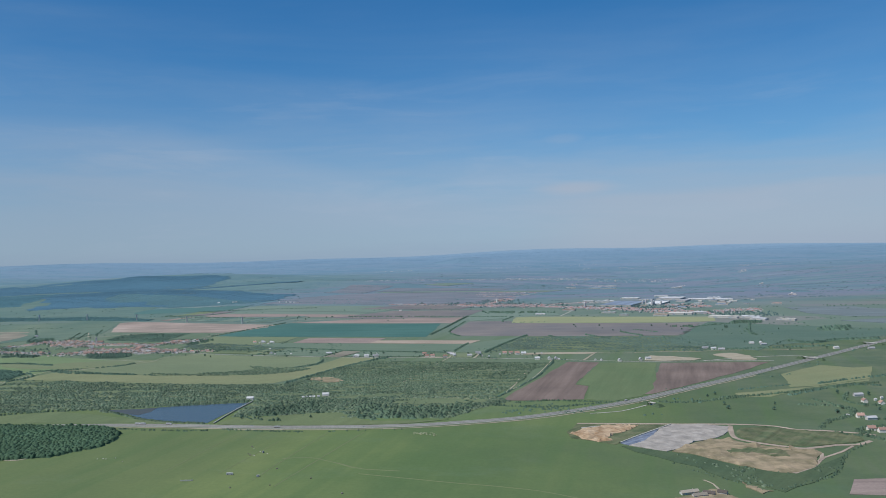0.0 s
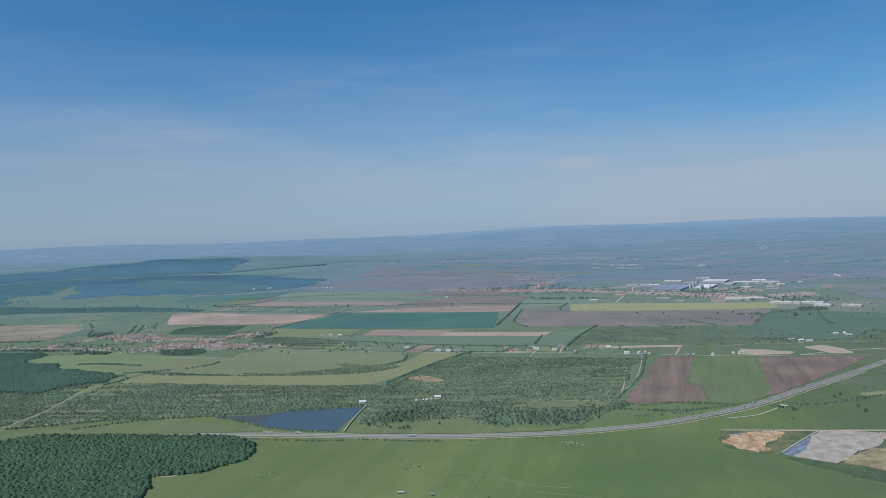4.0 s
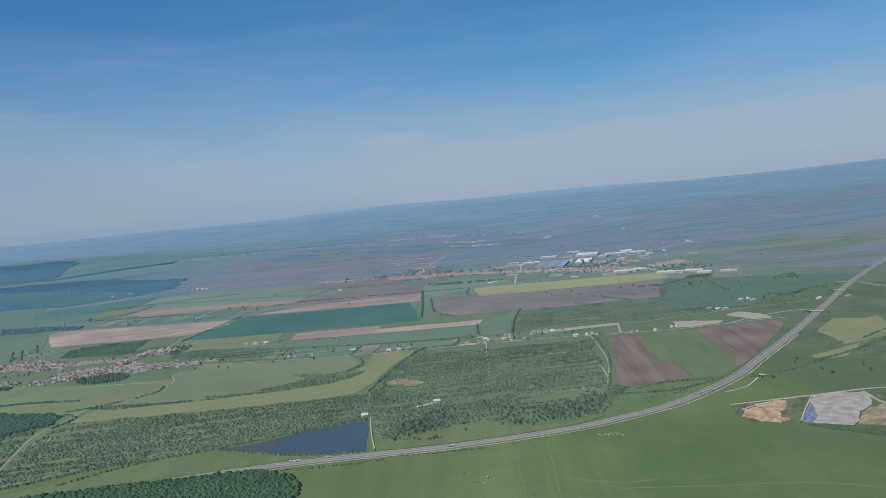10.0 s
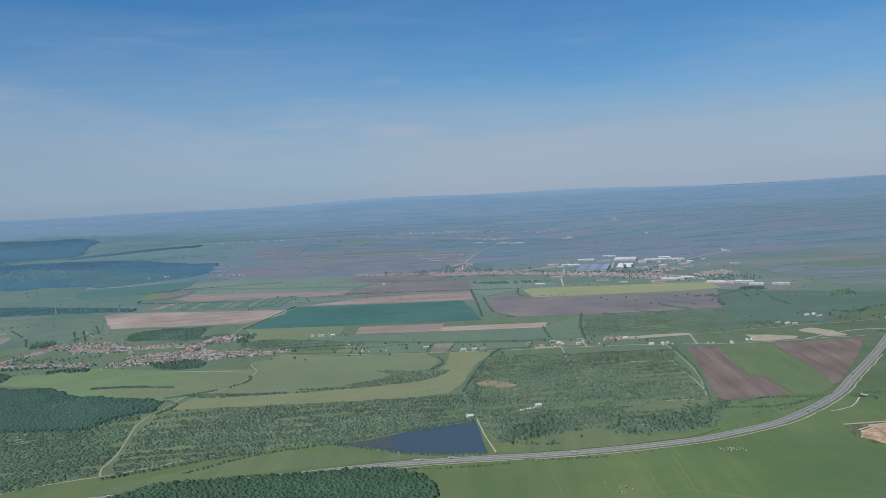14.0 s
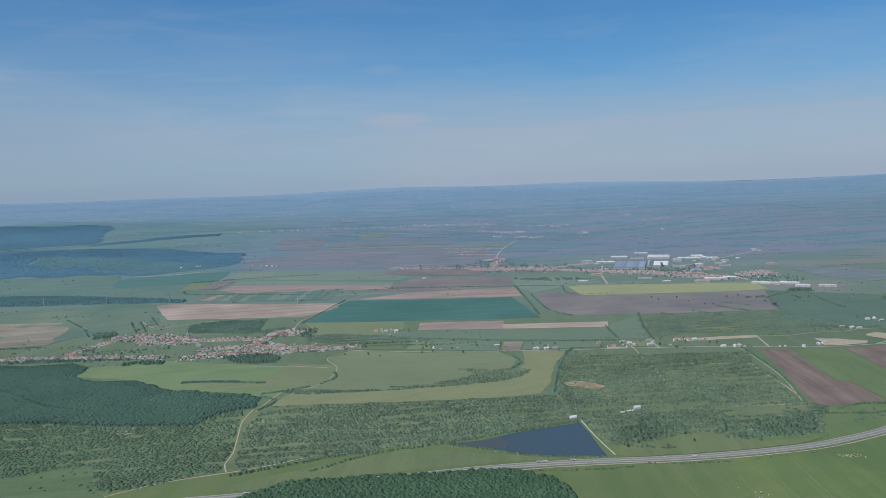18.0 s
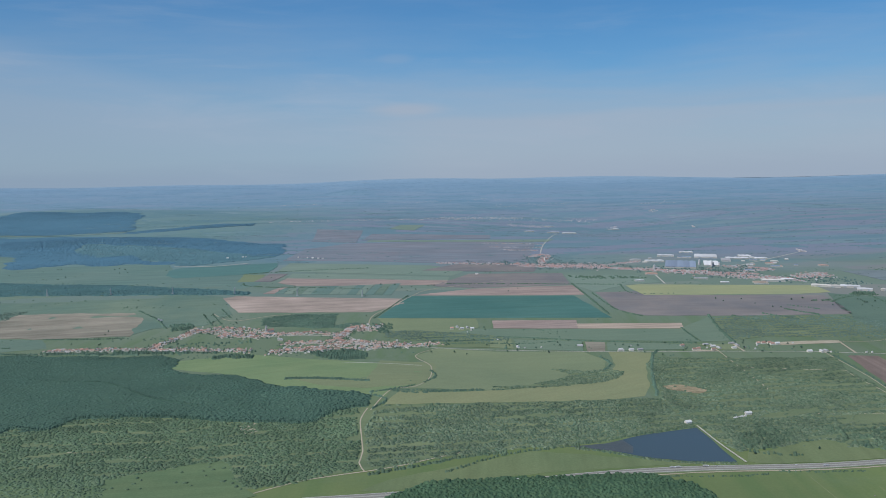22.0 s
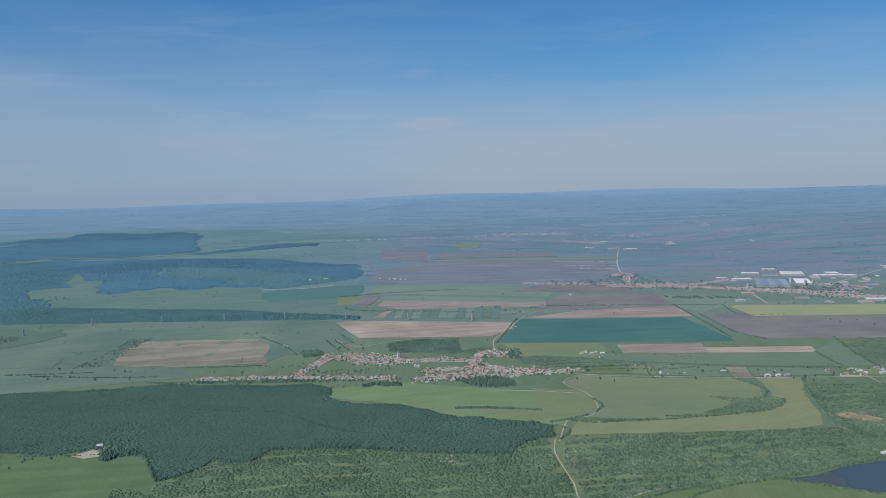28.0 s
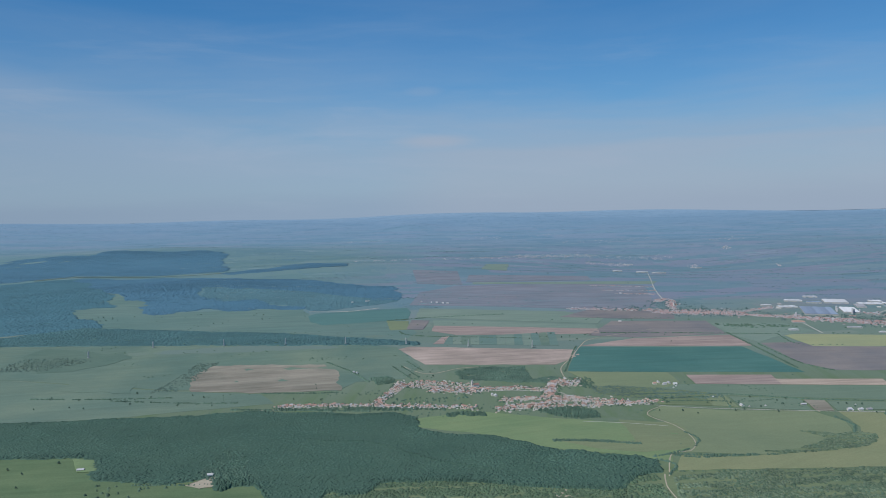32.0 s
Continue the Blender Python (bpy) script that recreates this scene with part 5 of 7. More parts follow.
def at_ground(x, y, turn=0.0, lift=0.0):
    return pose(x, y, height(x, y) + 0.02 + lift, 0, 0, turn)


VILLAGE = "village houses"
protos = [
    house(1.8, 1.3, 0.75, 0.55, PLASTER, TILE, "cream village house with a red tiled roof", group=VILLAGE),
    house(2.3, 1.25, 0.7, 0.5, PLASTER, TILE, "long cream village house with a red tiled roof", group=VILLAGE),
    house(1.5, 1.4, 1.0, 0.6, PLASTER, TILE, "tall village house with a red tiled roof", group=VILLAGE),
    house(1.9, 1.3, 0.7, 0.45, PLASTER, GREY_ROOF, "village house with a grey roof", group=VILLAGE),
]
STREETS = (
    ((-301, 477), (-280, 478), (-257, 477), (-235, 475.6), 34, 2.5),
    ((-238, 478), (-233.5, 493), (-228, 513), (-223, 528), 30, 4),
    ((-228, 532), (-206, 522), (-189, 514), (-171, 513), 44, 5),
    ((-212, 535), (-202, 534), (-191, 530), (-174, 524), 20, 3),
    ((-236, 473), (-220, 472), (-198, 470), (-172, 465), 36, 3),
    ((-159, 460), (-148, 464), (-136, 467), (-122, 475), 34, 4),
    ((-123, 476), (-111, 483), (-100, 478), (-74, 471), 46, 5),
    ((-154, 482), (-145, 484), (-135, 485), (-118, 487), 22, 3),
    ((-124, 485), (-118, 508), (-114, 525), (-104, 530), 34, 5),
    ((-118, 512), (-113, 528), (-104, 521), (-94, 531), 24, 5),
    ((-154, 512), (-148, 513), (-142, 515), (-128, 511), 16, 3),
    ((-172, 514), (-166, 513), (-160, 512), (-153, 512), 12, 3),
    ((-146, 460), (-125, 464), (-109, 464.5), (-93, 463), 26, 3),
    ((-93, 466.7), (-78.5, 467.7), (-67.6, 469), (-54, 473), 16, 2.5),
    ((-203, 508.7), (-192, 510), (-179.5, 505), (-168, 507), 18, 2.5),
    ((-132, 509), (-124, 507), (-118, 504), (-122, 492), 12, 3),
)
rnd = random.Random(7)
used = 0
house_spots = []
for a, b, c, d, count, wide in STREETS:
    line = smooth_line((a, b, c, d), 1.0)
    made, count, tries = 0, int(count * 0.68), 0
    while made < count and tries < 400:
        tries += 1
        p = line[int(rnd.random() * (len(line) - 1))]
        x, y = p.x + rnd.uniform(-2, 2), p.y + rnd.uniform(-wide, wide)
        if any(abs(x - u) < 1.5 and abs(y - v) < 1.4 for u, v in house_spots):
            continue
        house_spots.append((x, y))
        made += 1
        turn = rnd.choice((8, 98)) + rnd.uniform(-15, 15)
        if used < len(protos):
            protos[used].matrix_basis = at_ground(x, y, turn)
        else:
            copy_thing(protos[rnd.choice((0, 0, 1, 1, 2, 3, 3))], at_ground(x, y, turn))
        used += 1


def garden_trees(spots, spread, count, seed, label, material, size=0.9):
    rnd = random.Random(seed)
    rows = []
    while len(rows) < count:
        u, v = rnd.choice(spots)
        r = size * rnd.uniform(0.4, 0.9)
        rows.append((u + rnd.uniform(-spread, spread), v + rnd.uniform(-spread, spread), r, r * rnd.uniform(1.1, 1.6)))
    return crowns("garden_trees", rows, material, label, "trees", LOW_CROWNS)


garden_trees(house_spots, 5.0, 1700, 2, "dark green garden trees between village houses", VILLAGE_TREES, 0.8)


# ---- church, farms and works ----
def church(x, y, turn):
    ob = tagged(new("church"), "cream village church with a square tower", "church")
    bm = bmesh.new()
    box(bm, -2.2, 2.2, -1.2, 1.2, 0, 1.6)
    part("nave", bm, PLASTER, ob)
    bm = bmesh.new()
    vs = [bm.verts.new(p) for p in ((-2.3, -1.35, 1.55), (2.3, -1.35, 1.55), (2.3, 1.35, 1.55), (-2.3, 1.35, 1.55), (-2.3, 0, 2.6), (2.3, 0, 2.6))]
    for f in ((0, 1, 5, 4), (2, 3, 4, 5), (0, 4, 3), (1, 2, 5), (0, 3, 2, 1)):
        bm.faces.new([vs[i] for i in f])
    part("roof", bm, TILE, ob)
    bm = bmesh.new()
    box(bm, -3.5, -2.2, -0.65, 0.65, 0, 4.0)
    box(bm, -3.58, -2.12, -0.73, 0.73, 3.9, 4.05)
    tower = part("tower", bm, PLASTER, ob)
    bm = bmesh.new()
    box(bm, -3.5, -2.2, -0.65, 0.65, 4.05, 5.6, 0.6)
    part("spire", bm, GREY_ROOF, tower, "grey sheet spire")
    for k, z in enumerate((1.6, 2.9)):
        bm = bmesh.new()
        box(bm, -3.0, -2.7, -0.67, -0.64, z, z + 0.7)
        part("window", bm, GLASS, tower)
    ob.matrix_basis = at_ground(x, y, turn)
    return ob


church(-170, 520, 20)
church(92, 900, 40)


def hall(x, y, w, d, h, turn, roof, wall, label, bays=3):
    """A long low works hall: walls, a shallow roof in bays, doors."""
    ob = tagged(new("hall"), label, "hall", "works halls")
    bm = bmesh.new()
    box(bm, -w / 2, w / 2, -d / 2, d / 2, 0, h)
    part("wall", bm, wall, ob)
    for k in range(bays):
        x0, x1 = -w / 2 + w * k / bays - 0.03, -w / 2 + w * (k + 1) / bays + 0.02
        bm = bmesh.new()
        z = h + 0.01
        vs = [bm.verts.new(p) for p in ((x0, -d / 2 - 0.1, z), (x1, -d / 2 - 0.1, z), (x1, d / 2 + 0.1, z), (x0, d / 2 + 0.1, z), ((x0 + x1) / 2, -d / 2 - 0.1, z + h * 0.22), ((x0 + x1) / 2, d / 2 + 0.1, z + h * 0.22))]
        for f in ((0, 4, 5, 3), (1, 2, 5, 4), (0, 1, 4), (2, 3, 5), (0, 3, 2, 1)):
            bm.faces.new([vs[i] for i in f])
        part("roof", bm, roof, ob)
    for k in range(2):
        bm = bmesh.new()
        u = -w / 4 + k * w / 2
        box(bm, u - 0.06 * w, u + 0.06 * w, -d / 2 - 0.03, -d / 2 + 0.05, 0.0, h * 0.7)
        part("door", bm, STEEL, ob)
    ob.matrix_basis = at_ground(x, y, turn)
    return ob


W, B, G = WORKS_SHEET, BLUE_SHEET, GREY_ROOF
for x, y, w, d, h, turn, roof, label in (
    (214, 869, 21, 9, 1.5, -4, W, "white-roofed works hall beside the town"), (245, 920, 20, 10, 1.6, -18, W, "white-roofed works hall beside the town"),
    (232, 832, 33, 58, 1.6, -20, B, "broad blue-roofed works hall beside the town"), (284, 956, 16, 8, 1.5, -10, W, "small white-roofed hall of the works"),
    (290, 906, 26, 30, 1.7, -20, W, "long white-roofed works hall beside the town"), (268, 834, 16, 40, 1.5, -20, W, "white building of the works"),
    (298, 865, 10, 26, 1.4, -20, G, "grey-roofed works hall beside the town"), (318, 880, 26, 12, 1.5, -12, W, "white-roofed works hall beside the town"),
    (336, 900, 14, 14, 1.5, -12, W, "white-roofed works hall beside the town"), (344, 874, 14, 10, 1.4, -12, W, "white-roofed works hall beside the town"),
    (176, 762, 12, 8, 1.3, -10, TILE, "red-roofed hall beside the town"), (256, 688, 12, 12, 1.3, -12, TAN_SOIL, "tan works building beside the rape field"),
    (274, 700, 20, 10, 1.4, -12, CONCRETE, "cream-roofed warehouse beside the rape field"), (290, 704, 12, 7, 1.3, -12, W, "white-roofed store beside the works"),
    (304, 661, 24, 9, 1.4, -30, CONCRETE, "long pale warehouse beside the road"), (323, 655, 16, 9, 1.4, -30, W, "long white-roofed warehouse beside the road"),
    (326, 638, 12, 8, 1.3, -30, W, "white-roofed store beside the works"), (345, 632, 14, 6, 1.3, -30, CONCRETE, "long pale warehouse beside the road"),
    (150, 717, 9, 4, 1.2, -6, W, "long white farm shed beside the field"), (213, 723, 13, 4, 1.2, -16, G, "grey-roofed hall beside the town"), (225, 695, 8, 3, 1.2, -10, W, "small white shed beside the rape field"),
    (196, 884, 12, 6, 1.4, -6, W, "white-roofed works hall beside the town"), (262, 902, 16, 8, 1.5, -18, B, "blue-roofed works hall beside the town"),
):
    hall(x, y, w, d, h, turn, roof, CONCRETE, label, 5 if w > 30 else 3 if w > 12 else 1)


rnd = random.Random(31)
for k in range(22):
    x, y = rnd.uniform(195, 352), rnd.uniform(792, 935)
    w = rnd.uniform(4, 10)
    if abs(x - 232) < 26 and abs(y - 832) < 36 or abs(x - 288) < 34 and abs(y - 880) < 46:
        x, y = x + rnd.uniform(50, 75), y - rnd.uniform(20, 60)
    hall(x, y, w, w * rnd.uniform(0.4, 0.9), rnd.uniform(0.9, 1.3), rnd.choice((-18, 72)) + rnd.uniform(-6, 6), rnd.choice((W, G, CONCRETE, B, TILE)), CONCRETE, "small hall among the works buildings", 1)


def silo(x, y, r, h):
    ob = tagged(new("silo"), "tall pale concrete silo of the works", "silo", "silos")
    bm = bmesh.new()
    bmesh.ops.create_cone(bm, cap_ends=True, segments=14, radius1=r, radius2=r, depth=h, matrix=pose(0, 0, h / 2))
    part("shaft", bm, FAR_WALL, ob)
    bm = bmesh.new()
    bmesh.ops.create_cone(bm, cap_ends=True, segments=14, radius1=r * 1.05, radius2=r * 0.2, depth=r * 0.7, matrix=pose(0, 0, h + r * 0.35))
    part("cap", bm, STEEL, ob)
    ob.matrix_basis = at_ground(x, y)


for x, y, r, h in ((259.8, 812, 1.0, 5.6), (262.2, 813.5, 0.9, 4.6), (269.2, 814.4, 0.9, 4.0), (256.2, 838.5, 1.2, 4.4), (252, 829, 1.0, 3.6), (191.6, 799.5, 1.1, 4.6)):
    silo(x, y, r, h)

# ---- houses and sheds along the middle road ----
MID = "roadside houses"
shed = house(3.4, 1.6, 0.8, 0.5, CONCRETE, GREY_ROOF, "long farm shed with grey roof", "shed", "farm sheds")
red = house(2.4, 1.6, 0.9, 0.7, PLASTER, TILE, "roadside house with a red tiled roof", "house", MID)
white = house(2.8, 1.7, 0.9, 0.6, PLASTER, WHITE_SHEET, "white-roofed building beside the road", "house", MID)
hut = house(0.9, 0.7, 0.5, 0.3, PLASTER, WHITE_SHEET, "small white hut beside the scrub", "hut", "huts in the scrub")
MID_SPOTS = (
    (94.3, 449, 1), (98, 438.5, 1), (101, 440, 1), (109.5, 450.6, 0), (109, 437, 1), (112, 445, 2), (114, 441, 0), (126.4, 452, 0), (123, 440, 2), (128, 447, 0),
    (142.4, 449.8, 1), (146, 450.5, 1), (149.5, 450.2, 1), (153.6, 448.2, 2), (162.8, 427, 2), (169.6, 426, 2), (173, 427.5, 0), (-6.3, 456, 2), (32.3, 455.5, 0),
    (54.2, 442.5, 2), (60.5, 441.7, 2), (66, 442, 0), (-37, 515, 2), (-40, 520, 2), (-33, 518, 0), (-30, 514, 2), (-44, 516, 1), (222, 424, 2), (218, 422, 0), (207, 418, 2),
    (262, 462, 2), (266, 460, 0), (258, 466, 0), (287.9, 486, 2), (293.6, 487, 2), (293.4, 480, 0), (299.5, 426.5, 3), (327.7, 461.5, 2), (345, 459, 0), (-259, 564, 2), (-262, 567, 0), (-157.9, 492.8, 2), (-160, 495, 2),
    (46.3, 310.2, 2), (-218, 983, 2), (-205, 975, 2), (-198, 972, 2), (-190, 966, 2), (-184, 962, 2), (-292, 996, 2), (-289, 999, 2), (-310, 988, 2),
    (-2, 790, 2), (280.1, 284.4, 1), (282.4, 281.2, 0), (277, 265.7, 1), (279.4, 263.4, 1), (276.7, 286.3, 3), (281.2, 283.8, 3), (292.3, 322.6, 0), (290.3, 310.2, 1), (295.5, 314.3, 3), (294.8, 306.3, 1), (299, 318, 3),
    (77, 319.7, 2), (68.6, 314.6, 3), (70, 315.2, 3), (71.4, 315.7, 3), (72.8, 316.3, 3), (74.6, 317.2, 3), (-307.4, 349.6, 2), (-373.4, 357, 0),
)
MID_SPOTS += (
    (-39, 513, 3), (-34, 504.5, 3), (-31, 509, 3), (100.5, 440, 3), (107.3, 442.7, 3), (112.7, 450.5, 3), (127.9, 449, 3), (134.6, 437, 3), (150.2, 447.5, 1), (171.2, 424.8, 3), (174.6, 425.2, 3),
    (194.3, 422.2, 3), (197.3, 421.6, 3), (63.7, 452.8, 3), (52.5, 441.2, 3), (55.4, 441, 3), (-2.6, 453.5, 3), (7.8, 454.3, 3), (-16.4, 478.3, 3), (130, 441, 3), (140, 446, 3), (164, 449, 3),
)
first = {}
for x, y, kind in MID_SPOTS:
    proto = (shed, red, white, hut)[kind]
    m = at_ground(x, y, 8 + 12 * noise.noise((x, y, 0.5)) + (90 if (int(x) + int(y)) % 5 == 0 else 0))
    if kind in first:
        copy_thing(proto, m)
    else:
        first[kind] = True
        proto.matrix_basis = m

# ---- old farm below the tip ----
BARNS = "barns of the old farm"
for (x, y), long, roof, turn, label in (
    ((212.0, 197.6), 4.6, PALE_ROOF, 24, "long low barn with a weathered pale roof"),
    ((214.1, 195.4), 3.6, PALE_ROOF, 22, "low barn with a weathered pale roof"),
    ((216.6, 197.2), 2.6, OLD_ROOF, -22, "old barn with a dark sagging roof"),
    ((219.8, 197.9), 2.2, OLD_ROOF, -24, "small old barn with a dark roof"),
):
    house(long, 1.3, 0.55, 0.4, CONCRETE, roof, label, "barn", BARNS).matrix_basis = at_ground(x, y, turn)

# ---- far town ----
def far_houses(name, lines, label, size, seed, far=True, thick=3, tile=None):
    """Many small pitched houses, too far off to be told apart, in one mesh."""
    rnd = random.Random(seed)
    vs, fs, slots = [], [], []
    for a, b, count, wide in lines:
        for i in range(count * thick):
            u = rnd.random()
            x, y = a[0] + (b[0] - a[0]) * u + rnd.uniform(-3, 3), a[1] + (b[1] - a[1]) * u + rnd.gauss(0, wide * 0.55)
            w, d, h = size * rnd.uniform(0.8, 1.5), size * rnd.uniform(0.7, 1.1), size * rnd.uniform(0.5, 0.9)
            t = rnd.choice((0.1, 1.67)) + rnd.uniform(-0.2, 0.2)
            c, s = math.cos(t), math.sin(t)
            z, k = height(x, y) + 0.02, len(vs)
            for px, py, pz in ((-w, -d, 0), (w, -d, 0), (w, d, 0), (-w, d, 0), (-w, -d, h), (w, -d, h), (w, d, h), (-w, d, h), (-w, 0, h * 1.7), (w, 0, h * 1.7)):
                vs.append((x + px * c - py * s, y + px * s + py * c, z + pz))
            roof = rnd.choice((1, 1, 1, 1, 1, 2, 3, 3))
            for f in ((0, 1, 5, 4), (1, 2, 6, 5), (2, 3, 7, 6), (3, 0, 4, 7), (5, 6, 9), (7, 4, 8), (4, 5, 9, 8), (6, 7, 8, 9)):
                fs.append([k + j for j in f])
                slots.append(roof if len(fs) % 8 in (7, 0) else 0)
    ob = mesh_ob(name, vs, fs, FAR_WALL if far else PLASTER)
    for m in (tile or (FAR_TILE if far else TILE), WHITE_SHEET, GREY_ROOF):
        ob.data.materials.append(m)
    ob.data.polygons.foreach_set("material_index", slots)
    return tagged(ob, label, "houses", kind="stuff")


far_houses("town_houses", (
    ((-40, 892), (56, 867), 40, 9), ((50, 864), (96, 838), 44, 16), ((83, 850), (147, 832), 90, 20), ((80, 880), (104, 950), 44, 16), ((150, 842), (196, 871), 20, 6), ((150, 812), (196, 797), 30, 9),
    ((194, 784), (228, 766), 40, 16), ((228, 766), (274, 722), 64, 18), ((276, 723), (301, 704), 30, 12), ((308, 719), (349, 740), 36, 16), ((273, 815), (315, 780), 24, 14), ((57, 847), (101, 841), 40, 7), ((101, 841), (142, 826), 50, 9), ((80, 943), (99, 965), 20, 8), ((141, 822), (191, 786), 30, 5), ((194, 794), (281, 747), 60, 6), ((272, 771), (308, 776), 10, 5), ((40, 1143), (129, 1110), 12, 5), ((50, 1034), (103, 1015), 12, 6), ((40, 1075), (115, 1060), 10, 4),
), "small red and white houses of a distant town", 0.72, 5, thick=5)
far_houses("town_houses", (
    ((5, 1912), (218, 1985), 70, 40), ((160, 1800), (260, 1780), 50, 40), ((240, 1478), (260, 1500), 8, 6), ((380, 1700), (420, 1780), 16, 24), ((545, 1616), (560, 1660), 8, 8), ((640, 2300), (760, 2350), 14, 40), ((-500, 2500), (-380, 2560), 16, 50),
    ((-384, 1678), (-116, 1784), 40, 20), ((-116, 1784), (147, 1967), 60, 30), ((147, 1967), (416, 1939), 60, 40), ((428, 937), (435, 960), 6, 4), ((590, 2050), (620, 2100), 14, 24), ((-100, 2600), (250, 2700), 30, 90), ((200, 2350), (500, 2450), 24, 70),
), "pale houses of far villages", 1.0, 6, thick=2, tile=FAR_PALE)
for x, y, w in ((242, 1478, 26), (215, 1500, 22), (170, 1520, 18), (397, 1700, 14), (260, 1790, 20)):
    hall(x, y, w, 8, 2.4, 2, W, CONCRETE, "white-roofed hall of a far village", 1)
garden_trees([(60, 885), (100, 870), (150, 845), (190, 800), (230, 785), (265, 765), (300, 705), (330, 690), (20, 885), (90, 840), (120, 830), (250, 745), (280, 790), (90, 930)], 24, 1000, 9, "dark trees between the town houses", TOWN_TREES, 1.2)


far_houses("village_houses", [(p, q, count // 3, wide * 1.7) for a, b, c, d, count, wide in STREETS for p, q in ((a, b), (b, c), (c, d))], "crowded small houses and sheds of the village", 0.55, 8, False, 6)

# ---- hedges and field trees ----
def hedge(pts, radius, tall, label="dark green hedgerow between fields", gap=0.62, wide=0.5, miss=0.12, material=None):
    rnd = random.Random(int(pts[0][0] * 7 + pts[0][1]))
    rows = []
    for p in smooth_line(pts, gap):
        if rnd.random() > miss + 0.1:
            r = radius * rnd.uniform(0.4, 1.0)
            rows.append((p.x + rnd.uniform(-wide, wide), p.y + rnd.uniform(-wide, wide), r, tall * rnd.uniform(0.35, 0.7)))
    return crowns("hedgerow", rows, material or (BIG_BUSH if pts[0][1] < 330 else GROVE_LEAVES), label, "hedge", LOW_CROWNS)


